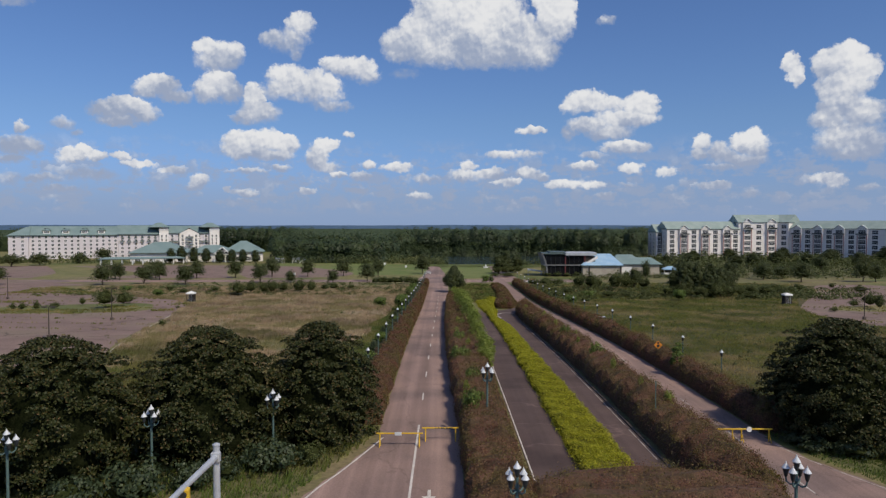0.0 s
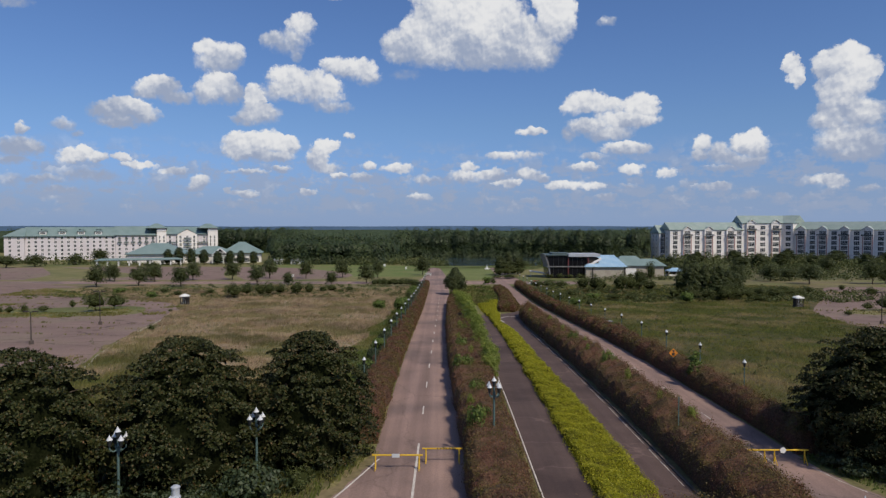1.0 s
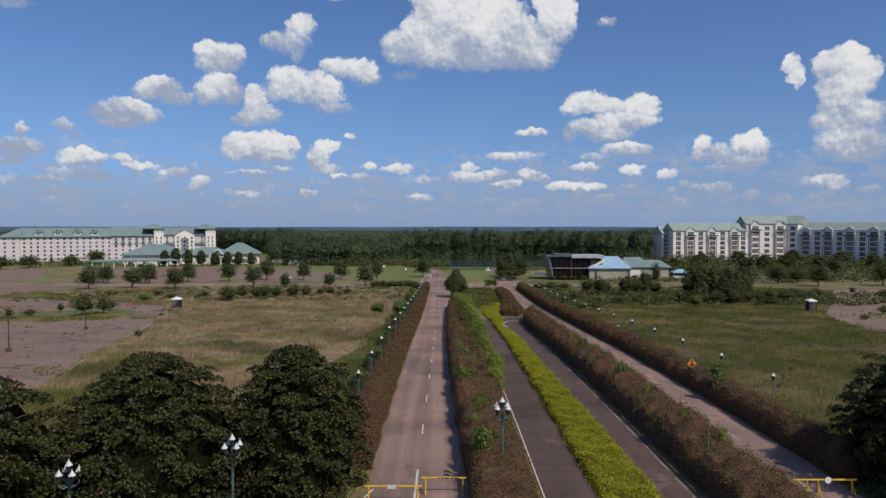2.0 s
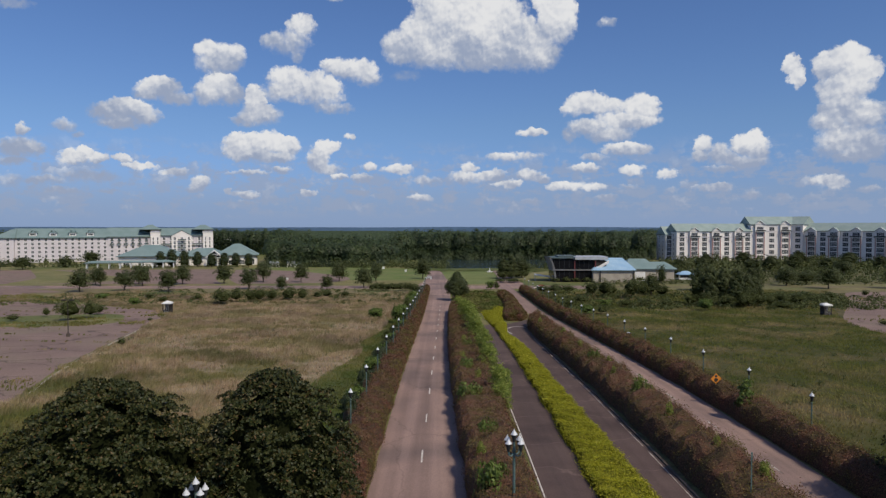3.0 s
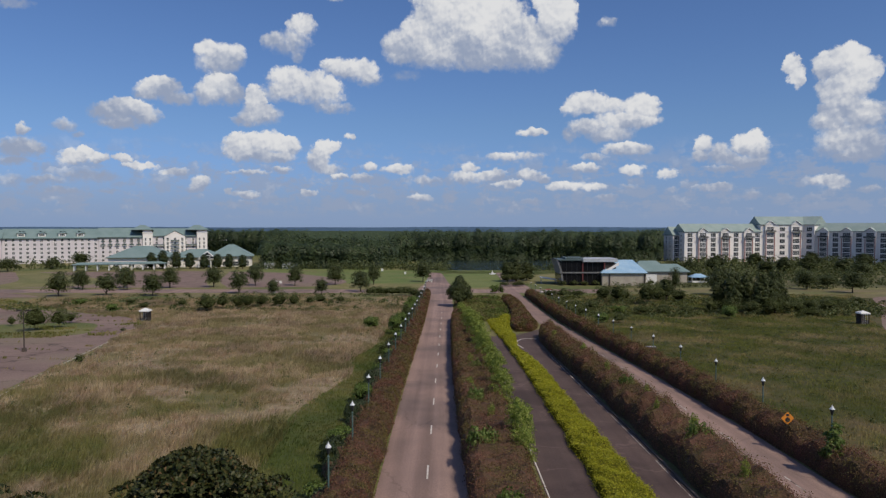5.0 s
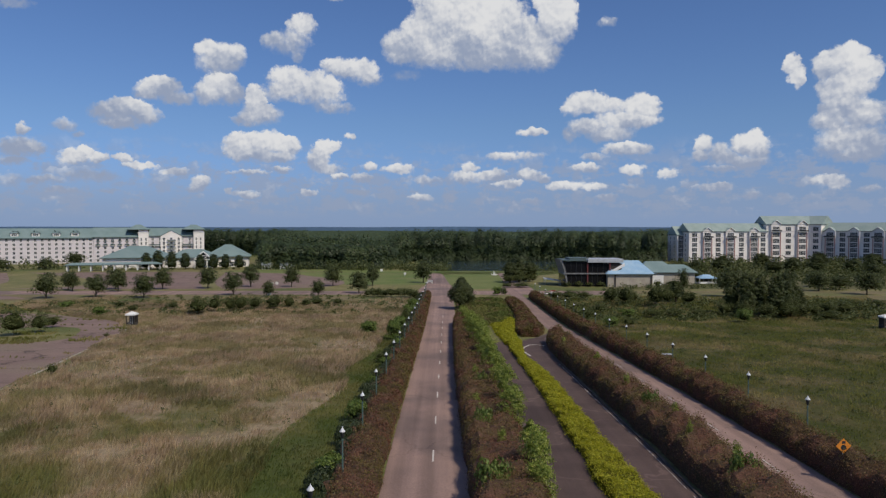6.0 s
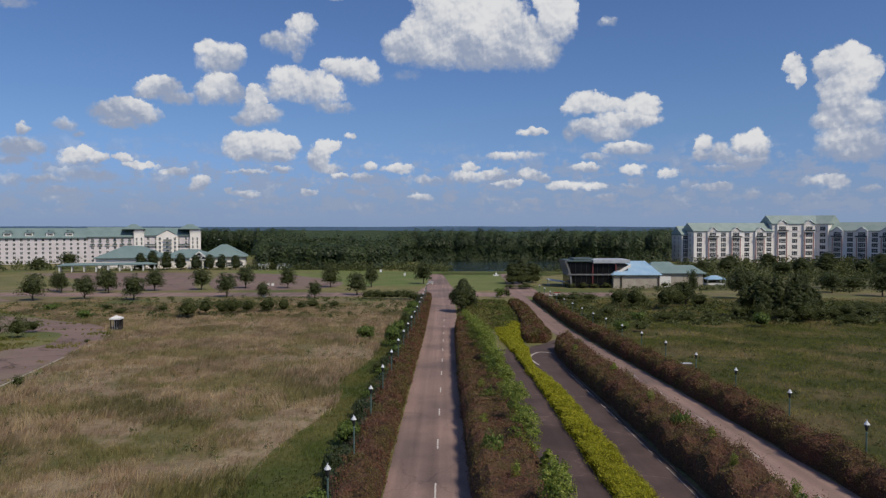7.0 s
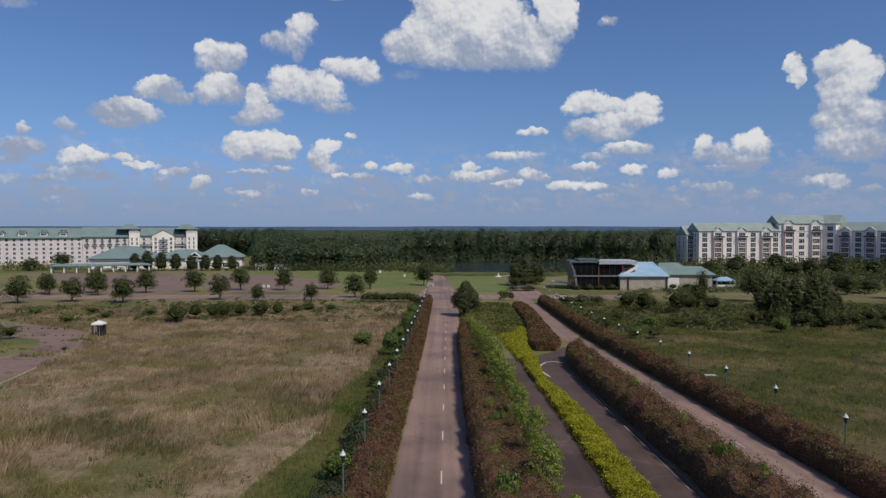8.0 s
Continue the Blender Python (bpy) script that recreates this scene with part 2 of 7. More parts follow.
w_cut = wnode("ShaderNodeSeparateXYZ")
wjoin((cloud_sum[0], w_cut.inputs[0]))
thick = wmath("POWER", w_cut.outputs[2], 0.25)


def billow(vec):
    """Rounded, cauliflower-like relief of cumulus at three sizes."""
    out = None
    for sc, amp in ((0.6, 0.42), (1.5, 0.34), (3.6, 0.2)):
        n = wnode("ShaderNodeTexVoronoi")
        n.feature = "SMOOTH_F1"
        n.inputs["Scale"].default_value, n.inputs["Smoothness"].default_value = sc, 0.3
        wt.links.new(vec, n.inputs["Vector"])
        v = wmath("MULTIPLY_ADD", n.outputs["Distance"], -amp, 0.45 * amp)
        out = v if out is None else wmath("ADD", out, v)
    return out


lumps = billow(P_WARP)
fluff = wmath("SUBTRACT", wnoise(P_SKY, 1.6, 7, 0.66).outputs["Fac"], 0.5)
field = wmath("ADD", thick, wmath("MULTIPLY_ADD", fluff, 1.9, wmath("MULTIPLY", lumps, 1.25)))
weight = wmath("ADD", w_cut.outputs[2], 0.0001)
rise = wmath("DIVIDE", w_cut.outputs[0], weight)
rel = wmath("DIVIDE", w_cut.outputs[1], weight)
# crisp tops, soft undersides
soft_w = wrange(rise, 0.7, 0.0, 0.95, 1.9)
edge_1 = wmath("DIVIDE", wmath("SUBTRACT", field, -0.12), soft_w)
alpha_1 = wmath("MULTIPLY", wrange(edge_1, 0.0, 1.0), wrange(thick, 0.0, 0.45))
# thin veils and flat banks of small clouds low over the horizon
low_n = wnoise(wvec("MULTIPLY", P_WARP, (0.3, 1.0, 1.0)), 1.0, 7, 0.62).outputs["Fac"]
low_m = wmath("MULTIPLY", wrange(w_el, 0.4, 1.6), wrange(w_el, 7.5, 4.0))
alpha_2 = wmath("MULTIPLY", wmath("MULTIPLY", wrange(wmath("ADD", low_n, wmath("MULTIPLY", lumps, 0.5)), 0.39, 0.58), low_m), 0.68)
# the same kind of sky all round
far_n = wnoise(wvec("MULTIPLY", P_SKY, (0.1, 0.15, 1.0)), 1.0, 7, 0.55).outputs["Fac"]
far_m = wmath("MAXIMUM", wrange(wmath("ABSOLUTE", w_az), 38.0, 48.0), wrange(w_el, 24.0, 32.0))
alpha_3 = wmath("MULTIPLY", wrange(far_n, 0.52, 0.64), wmath("MULTIPLY", far_m, wrange(w_el, 0.5, 3.0)))
alpha = wmath("MAXIMUM", wmath("MAXIMUM", alpha_1, alpha_2), alpha_3)
# bright tops and sunward sides, blue-grey undersides
relief = wmath("SUBTRACT", billow(wvec("ADD", P_WARP, (0.16, 0.26, 0.0))), lumps)
soft_relief = wmath("SUBTRACT", wnoise(P_WARP, 0.4, 5, 0.55).outputs["Fac"], 0.5)
grey = wmath("MULTIPLY_ADD", rise, -0.85, 0.84)
grey = wmath("MULTIPLY_ADD", rel, -0.16, grey)
grey = wmath("MULTIPLY_ADD", relief, 0.9, wmath("MULTIPLY_ADD", soft_relief, 2.1, grey))
grey = wmath("ADD", grey, wrange(edge_1, 2.2, 0.4, 0.0, 0.14))
grey = wrange(wmath("ADD", grey, wrange(w_el, 7.0, 1.5, 0.0, 0.22)), 0.0, 1.1)
cloud_col = wmix(grey, (10.4, 10.45, 10.6), (4.2, 5.0, 6.8))
# a clean-air blue, deeper than the model's, paling into haze low down
tint = wmix(wrange(w_el, 1.5, 9.0), (0.61, 0.865, 1.62), (0.7, 0.93, 1.365))
blue = wvec("MULTIPLY", w_sky.outputs[0], tint)
blue = wmix(wrange(w_el, 5.5, 0.2, 0.0, 0.85), blue, (3.6, 4.9, 7.5))
wjoin((wmix(alpha, blue, cloud_col), w_bg.inputs["Color"]), (w_bg.outputs[0], w_out.inputs["Surface"]))

sun = new("sun", bpy.data.lights.new("sun", "SUN"))
sun.data.energy, sun.data.angle, sun.data.color = 3.85, radians(0.53), (1.0, 0.89, 0.72)
sun.matrix_world = look(SUN_DIR * 200, (0, 0, 0))

# ---- materials ----
def links(mat_, a, b):
    mat_.node_tree.links.new(a, b)


def surface(name, c1, c2, scale=0.5, fine=12.0, rough=0.85, bump=0.0, fine_amount=0.35, metal=0.0, c3=None, scale3=0.03, low3=0.5, high3=0.62, spec=0.3, streak=0.0, crack=None):
    """A weathered surface: two colours by a coarse noise, a fine grain over it, and a third colour in wide patches."""
    m = bpy.data.materials.new(name)
    m.use_nodes = True
    t = m.node_tree
    b = t.nodes["Principled BSDF"]
    b.inputs["Roughness"].default_value, b.inputs["Metallic"].default_value = rough, metal
    b.inputs["Specular IOR Level"].default_value = spec
    geo = t.nodes.new("ShaderNodeNewGeometry")

    def grain(s, d=5.0):
        n = t.nodes.new("ShaderNodeTexNoise")
        n.inputs["Scale"].default_value, n.inputs["Detail"].default_value = s, d
        t.links.new(geo.outputs["Position"], n.inputs["Vector"])
        return n

    def ramp(src, lo, hi):
        r = t.nodes.new("ShaderNodeMapRange")
        r.inputs[1].default_value, r.inputs[2].default_value = lo, hi
        t.links.new(src, r.inputs[0])
        return r.outputs[0]

    def mix(fac, a, c, kind="MIX"):
        x = t.nodes.new("ShaderNodeMix")
        x.data_type, x.blend_type = "RGBA", kind
        for k, v in ((0, fac), (6, a), (7, c)):
            if isinstance(v, (int, float)):
                x.inputs[k].default_value = v
            elif isinstance(v, tuple):
                x.inputs[k].default_value = (*v, 1)
            else:
                t.links.new(v, x.inputs[k])
        return x.outputs[2]

    coarse = grain(scale)
    col = mix(ramp(coarse.outputs["Fac"], 0.35, 0.65), c1, c2)
    if c3:
        col = mix(ramp(grain(scale3, 4).outputs["Fac"], low3, high3), col, c3)
    if streak:
        sq = t.nodes.new("ShaderNodeVectorMath")
        sq.operation = "MULTIPLY"
        sq.inputs[1].default_value = (1.1, 0.018, 0.0)
        t.links.new(geo.outputs["Position"], sq.inputs[0])
        for s_, hi_ in ((1.0, 0.75), (0.35, 0.7)):
            sn = t.nodes.new("ShaderNodeTexNoise")
            sn.inputs["Scale"].default_value, sn.inputs["Detail"].default_value = s_, 3
            t.links.new(sq.outputs[0], sn.inputs["Vector"])
            sr = t.nodes.new("ShaderNodeMapRange")
            sr.inputs[1].default_value, sr.inputs[2].default_value = 0.3, hi_
            sr.inputs[3].default_value, sr.inputs[4].default_value = 1 + streak, 1 - streak
            t.links.new(sn.outputs["Fac"], sr.inputs[0])
            sv = t.nodes.new("ShaderNodeVectorMath")
            sv.operation = "SCALE"
            t.links.new(col, sv.inputs[0])
            t.links.new(sr.outputs[0], sv.inputs[3])
            col = sv.outputs[0]
    if crack:
        sx, sy, wide, dark = crack
        cq = t.nodes.new("ShaderNodeVectorMath")
        cq.operation = "MULTIPLY_ADD"
        cq.inputs[1].default_value = (sx, sy, 0.0)
        wob = grain(0.4, 4)
        ws = t.nodes.new("ShaderNodeVectorMath")
        ws.operation = "SCALE"
        ws.inputs[3].default_value = 0.35
        t.links.new(wob.outputs["Color"], ws.inputs[0])
        t.links.new(geo.outputs["Position"], cq.inputs[0])
        t.links.new(ws.outputs[0], cq.inputs[2])
        vo = t.nodes.new("ShaderNodeTexVoronoi")
        vo.feature, vo.voronoi_dimensions = "DISTANCE_TO_EDGE", "2D"
        vo.inputs["Scale"].default_value = 1.0
        t.links.new(cq.outputs[0], vo.inputs["Vector"])
        cv = t.nodes.new("ShaderNodeVectorMath")
        cv.operation = "SCALE"
        cr = t.nodes.new("ShaderNodeMapRange")
        cr.inputs[1].default_value, cr.inputs[2].default_value = wide * 0.4, wide
        cr.inputs[3].default_value, cr.inputs[4].default_value = dark, 1.0
        t.links.new(vo.outputs["Distance"], cr.inputs[0])
        t.links.new(col, cv.inputs[0])
        t.links.new(cr.outputs[0], cv.inputs[3])
        col = cv.outputs[0]
    tiny = grain(fine, 6)
    g = t.nodes.new("ShaderNodeMapRange")
    g.inputs[1].default_value, g.inputs[2].default_value = 0.25, 0.75
    g.inputs[3].default_value, g.inputs[4].default_value = 1 - fine_amount, 1 + fine_amount
    t.links.new(tiny.outputs["Fac"], g.inputs[0])
    v = t.nodes.new("ShaderNodeVectorMath")
    v.operation = "SCALE"
    t.links.new(col, v.inputs[0])
    t.links.new(g.outputs[0], v.inputs[3])
    t.links.new(v.outputs[0], b.inputs["Base Color"])
    if bump:
        bp = t.nodes.new("ShaderNodeBump")
        bp.inputs["Strength"].default_value, bp.inputs["Distance"].default_value = 1.0, bump
        t.links.new(tiny.outputs["Fac"], bp.inputs["Height"])
        t.links.new(bp.outputs[0], b.inputs["Normal"])
    return m


def foliage(name, stops, patch=None, patch_scale=0.1, lo=0.5, hi=0.6, through_=0.3, rough=0.55, spec=0.35):
    """Leaves: each leaf takes its colour from stops by its own random number; patch colours wide areas."""
    m = bpy.data.materials.new(name)
    m.use_nodes = True
    t = m.node_tree
    b = t.nodes["Principled BSDF"]
    b.inputs["Roughness"].default_value = rough
    b.inputs["Specular IOR Level"].default_value = spec
    geo = t.nodes.new("ShaderNodeNewGeometry")
    r = t.nodes.new("ShaderNodeValToRGB")
    els = r.color_ramp.elements
    while len(els) < len(stops):
        els.new(0.5)
    for e, (p, c) in zip(els, stops):
        e.position, e.color = p, (*c, 1)
    t.links.new(geo.outputs["Random Per Island"], r.inputs[0])
    col = r.outputs[0]
    if patch:
        n = t.nodes.new("ShaderNodeTexNoise")
        n.inputs["Scale"].default_value, n.inputs["Detail"].default_value = patch_scale, 3
        t.links.new(geo.outputs["Position"], n.inputs["Vector"])
        q = t.nodes.new("ShaderNodeMapRange")
        q.inputs[1].default_value, q.inputs[2].default_value = lo, hi
        t.links.new(n.outputs["Fac"], q.inputs[0])
        x = t.nodes.new("ShaderNodeMix")
        x.data_type = "RGBA"
        t.links.new(q.outputs[0], x.inputs[0])
        t.links.new(col, x.inputs[6])
        r2 = t.nodes.new("ShaderNodeValToRGB")
        r2.color_ramp.elements[0].color = (*patch[0], 1)
        r2.color_ramp.elements[1].color = (*patch[1], 1)
        t.links.new(geo.outputs["Random Per Island"], r2.inputs[0])
        t.links.new(r2.outputs[0], x.inputs[7])
        col = x.outputs[2]
    t.links.new(col, b.inputs["Base Color"])
    tr = t.nodes.new("ShaderNodeBsdfTranslucent")
    t.links.new(col, tr.inputs["Color"])
    ms = t.nodes.new("ShaderNodeMixShader")
    ms.inputs[0].default_value = through_
    t.links.new(b.outputs[0], ms.inputs[1])
    t.links.new(tr.outputs[0], ms.inputs[2])
    t.links.new(ms.outputs[0], t.nodes["Material Output"].inputs["Surface"])
    return m


def meadow(name, tan, straw, olive, green, dryness=0.5, blade=False, gain=1.0, far_dry=0.0):
    """Wild grassland: tan, straw, olive and green drifts at three sizes; the blades take the colour of the drift they stand in."""
    m = bpy.data.materials.new(name)
    m.use_nodes = True
    t = m.node_tree
    b = t.nodes["Principled BSDF"]
    b.inputs["Roughness"].default_value, b.inputs["Specular IOR Level"].default_value = 0.9, 0.15
    geo = t.nodes.new("ShaderNodeNewGeometry")
    flat = t.nodes.new("ShaderNodeVectorMath")
    flat.operation = "MULTIPLY"
    flat.inputs[1].default_value = (1.0, 0.75, 0.0)
    t.links.new(geo.outputs["Position"], flat.inputs[0])

    def drift(scale, detail, lo, hi, shift=0.0):
        n = t.nodes.new("ShaderNodeTexNoise")
        n.inputs["Scale"].default_value, n.inputs["Detail"].default_value, n.inputs["Roughness"].default_value = scale, detail, 0.62
        add = t.nodes.new("ShaderNodeVectorMath")
        add.inputs[1].default_value = (shift, shift * 0.7, 0)
        t.links.new(flat.outputs[0], add.inputs[0])
        t.links.new(add.outputs[0], n.inputs["Vector"])
        r = t.nodes.new("ShaderNodeMapRange")
        r.inputs[1].default_value, r.inputs[2].default_value = lo, hi
        t.links.new(n.outputs["Fac"], r.inputs[0])
        if far_dry and shift == 11.0:
            sep = t.nodes.new("ShaderNodeSeparateXYZ")
            t.links.new(geo.outputs["Position"], sep.inputs[0])
            far = t.nodes.new("ShaderNodeMapRange")
            far.inputs[1].default_value, far.inputs[2].default_value, far.inputs[3].default_value, far.inputs[4].default_value = 85.0, 150.0, 0.0, -far_dry
            t.links.new(sep.outputs[1], far.inputs[0])
            sub = t.nodes.new("ShaderNodeMath")
            sub.use_clamp = True
            t.links.new(r.outputs[0], sub.inputs[0])
            t.links.new(far.outputs[0], sub.inputs[1])
            return sub.outputs[0]
        return r.outputs[0]

    def blend(fac, a, c):
        x = t.nodes.new("ShaderNodeMix")
        x.data_type = "RGBA"
        t.links.new(fac, x.inputs[0])
        for k, v in ((6, a), (7, c)):
            if isinstance(v, tuple):
                x.inputs[k].default_value = (*v, 1)
            else:
                t.links.new(v, x.inputs[k])
        return x.outputs[2]

    d = 0.5 - dryness
    dry = blend(drift(0.35, 5, 0.4, 0.64, 31.0), tan, straw)
    wet = blend(drift(0.3, 5, 0.36, 0.64, 77.0), olive, green)
    col = blend(drift(0.085, 7, 0.43 - 0.3 * d, 0.58 - 0.3 * d, 11.0), dry, wet)
    col = blend(drift(0.6, 5, 0.5 + 0.2 * d, 0.7 + 0.2 * d, 53.0), col, wet)
    light = t.nodes.new("ShaderNodeMath")
    light.operation = "MULTIPLY_ADD"
    if blade:
        t.links.new(geo.outputs["Random Per Island"], light.inputs[0])
        light.inputs[1].default_value, light.inputs[2].default_value = 0.36 * gain, 0.82 * gain
    else:
        t.links.new(drift(2.2, 6, 0.25, 0.75, 5.0), light.inputs[0])
        light.inputs[1].default_value, light.inputs[2].default_value = 0.7 * gain, 0.6 * gain
    sc = t.nodes.new("ShaderNodeVectorMath")
    sc.operation = "SCALE"
    t.links.new(col, sc.inputs[0])
    t.links.new(light.outputs[0], sc.inputs[3])
    t.links.new(sc.outputs[0], b.inputs["Base Color"])
    if blade:
        tr = t.nodes.new("ShaderNodeBsdfTranslucent")
        t.links.new(sc.outputs[0], tr.inputs["Color"])
        ms = t.nodes.new("ShaderNodeMixShader")
        ms.inputs[0].default_value = 0.45
        t.links.new(b.outputs[0], ms.inputs[1])
        t.links.new(tr.outputs[0], ms.inputs[2])
        t.links.new(ms.outputs[0], t.nodes["Material Output"].inputs["Surface"])
    return m


M_GROUND = surface("field_soil_and_grass", (0.14, 0.14, 0.045), (0.2, 0.17, 0.075), 0.09, 3.0, 0.95, 0.05, 0.45, c3=(0.1, 0.115, 0.034), scale3=0.018)
M_MEADOW = meadow("meadow_soil_and_thatch", (0.17, 0.13, 0.064), (0.175, 0.148, 0.058), (0.1, 0.1, 0.026), (0.066, 0.077, 0.018), 0.36, gain=0.66)
M_FIELD = meadow("dry_field_thatch", (0.235, 0.168, 0.108), (0.32, 0.252, 0.158), (0.132, 0.119, 0.039), (0.084, 0.098, 0.026), 0.4, gain=0.92, far_dry=0.5)
M_LUSHSOIL = meadow("lush_grass_sward", (0.135, 0.125, 0.045), (0.125, 0.125, 0.038), (0.08, 0.098, 0.026), (0.062, 0.082, 0.02), 0.46, gain=0.85)
M_SCRUB = surface("brushy_scrub_ground", (0.09, 0.095, 0.035), (0.13, 0.11, 0.05), 0.07, 1.2, 0.95, 0.1, 0.5)
M_LAWN = surface("mown_lawn", (0.105, 0.145, 0.034), (0.155, 0.17, 0.056), 0.06, 2.5, 0.95, 0.03, 0.3)
M_DRYGROUND = surface("bare_dry_ground", (0.19, 0.15, 0.08), (0.14, 0.12, 0.055), 0.08, 2.0, 0.95, 0.03, 0.35, c3=(0.1, 0.115, 0.035), scale3=0.05)
M_ROAD = surface("worn_pinkish_asphalt", (0.285, 0.192, 0.162), (0.222, 0.152, 0.132), 0.14, 9.0, 0.9, 0.01, 0.2, c3=(0.168, 0.12, 0.108), scale3=0.06, streak=0.2, crack=(0.12, 0.07, 0.012, 0.82))
M_DARKROAD = surface("dark_purple_grey_asphalt", (0.078, 0.052, 0.048), (0.1, 0.068, 0.06), 0.25, 9.0, 0.9, 0.01, 0.22, c3=(0.06, 0.04, 0.037), scale3=0.1, streak=0.14, crack=(0.05, 0.13, 0.014, 1.45))
M_LOT = surface("weathered_pink_parking_asphalt", (0.225, 0.156, 0.128), (0.175, 0.119, 0.1), 0.12, 5.0, 0.92, 0.01, 0.25, c3=(0.2, 0.15, 0.112), scale3=0.05, crack=(0.045, 0.11, 0.022, 0.5))
M_KERB = surface("concrete_kerb", (0.12, 0.095, 0.078), (0.075, 0.06, 0.05), 0.6, 14, 0.9, 0.005, 0.25)
M_PAINT = surface("worn_white_road_paint", (0.62, 0.58, 0.53), (0.48, 0.44, 0.4), 1.5, 18, 0.8, 0, 0.3)
M_PAINTOLD = surface("flaking_white_road_paint", (0.5, 0.46, 0.42), (0.28, 0.24, 0.21), 1.5, 18, 0.85, 0, 0.3, c3=(0.1, 0.072, 0.064), scale3=0.5, low3=0.54, high3=0.62)
M_WALL = surface("pale_cream_stucco", (0.63, 0.585, 0.6), (0.58, 0.535, 0.55), 0.15, 3, 0.9, 0, 0.08)
M_WALL2 = surface("cream_stucco", (0.8, 0.76, 0.72), (0.74, 0.7, 0.665), 0.2, 3, 0.9, 0, 0.08)
M_TEAL = surface("teal_metal_roof", (0.155, 0.222, 0.215), (0.19, 0.255, 0.248), 0.2, 2, 0.55, 0, 0.08)
# paler than M_TEAL, for the gabled hotel's roofs
M_TEALPALE = surface("pale_teal_roof", (0.25, 0.315, 0.285), (0.3, 0.36, 0.33), 0.2, 2, 0.5, 0, 0.08)
M_TEALDARK = surface("dark_teal_fascia", (0.07, 0.1, 0.1), (0.09, 0.12, 0.12), 0.3, 3, 0.6, 0, 0.1)
M_BLUEROOF = surface("pale_blue_metal_roof", (0.25, 0.40, 0.55), (0.32, 0.46, 0.58), 0.3, 2, 0.5, 0, 0.1)
M_WHITE = surface("white_paint", (0.78, 0.77, 0.74), (0.7, 0.69, 0.66), 0.6, 6, 0.6, 0, 0.06)
M_PINK = surface("pink_brick_trim", (0.36, 0.17, 0.15), (0.42, 0.22, 0.19), 0.4, 6, 0.85, 0, 0.12)
M_STONE = surface("beige_stone_wall", (0.42, 0.38, 0.31), (0.34, 0.3, 0.25), 0.4, 4, 0.9, 0, 0.15)
M_YELLOW = surface("faded_yellow_paint", (0.72, 0.47, 0.04), (0.58, 0.36, 0.03), 2, 20, 0.6, 0, 0.12)
M_ORANGE = surface("faded_orange_sign", (0.75, 0.27, 0.03), (0.62, 0.22, 0.03), 2, 20, 0.6, 0, 0.12)
M_LAMPGREEN = surface("teal_green_painted_iron", (0.075, 0.125, 0.115), (0.1, 0.15, 0.14), 3, 20, 0.5, 0, 0.15)
M_BLACKIRON = surface("black_iron", (0.02, 0.024, 0.026), (0.035, 0.038, 0.04), 3, 20, 0.5, 0, 0.15)
M_STEEL = surface("galvanised_steel", (0.42, 0.44, 0.47), (0.52, 0.54, 0.56), 1.2, 15, 0.5, 0, 0.1, metal=0.3)
M_SLATE = surface("dull_grey_cladding", (0.2, 0.2, 0.205), (0.14, 0.14, 0.145), 0.6, 8, 0.6, 0, 0.15)
M_BARK = surface("grey_brown_bark", (0.085, 0.065, 0.048), (0.05, 0.04, 0.03), 3, 25, 0.95, 0.01, 0.35)
M_DARKWOOD = surface("dark_weathered_boards", (0.06, 0.05, 0.045), (0.04, 0.035, 0.03), 1.5, 15, 0.9, 0, 0.25)
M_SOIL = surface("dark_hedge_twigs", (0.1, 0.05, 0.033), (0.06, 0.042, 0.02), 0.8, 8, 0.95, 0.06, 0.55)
# forest green darkened so gaps between the crowns look shaded
M_UNDERSTOREY = surface("wood_interior_painted_shade", (0.02, 0.029, 0.013), (0.032, 0.044, 0.019), 0.25, 1.0, 1.0, 0.3, 0.4, spec=0.0)
M_FARWOOD = surface("distant_woods", (0.045, 0.064, 0.04), (0.055, 0.075, 0.047), 0.05, 0.4, 1.0, 0, 0.35, spec=0.0)
# blue in the colour stands in for the haze of distance
M_RIDGE = surface("far_ridge_painted_haze", (0.06, 0.1, 0.16), (0.07, 0.115, 0.18), 0.004, 0.03, 1.0, 0, 0.1, spec=0.0)

M_LEAF_BIG = foliage("dark_glossy_leaves", [(0.0, (0.018, 0.027, 0.008)), (0.5, (0.034, 0.041, 0.012)), (0.84, (0.06, 0.062, 0.019)), (0.95, (0.09, 0.07, 0.025)), (1.0, (0.13, 0.07, 0.03))], through_=0.12, rough=0.5, spec=0.2)
# near-black colour paints the shade between the magnolia boughs
M_INNER = surface("painted_inner_shade", (0.006, 0.008, 0.003), (0.012, 0.014, 0.006), 1.5, 6, 0.95, 0.05, 0.5, spec=0.0)
# leaf green darkened to paint the shade inside the crowns
M_INNERGREEN = surface("painted_inner_green_shade", (0.022, 0.028, 0.01), (0.035, 0.04, 0.014), 1.2, 6, 0.95, 0.05, 0.5, spec=0.0)
M_LEAF_MID = foliage("green_oak_leaves", [(0.0, (0.034, 0.045, 0.014)), (0.6, (0.062, 0.08, 0.022)), (1.0, (0.105, 0.12, 0.038))], through_=0.25)
M_LEAF_BRIGHT = foliage("fresh_green_leaves", [(0.0, (0.07, 0.115, 0.022)), (0.6, (0.125, 0.18, 0.035)), (1.0, (0.2, 0.25, 0.06))], through_=0.35)
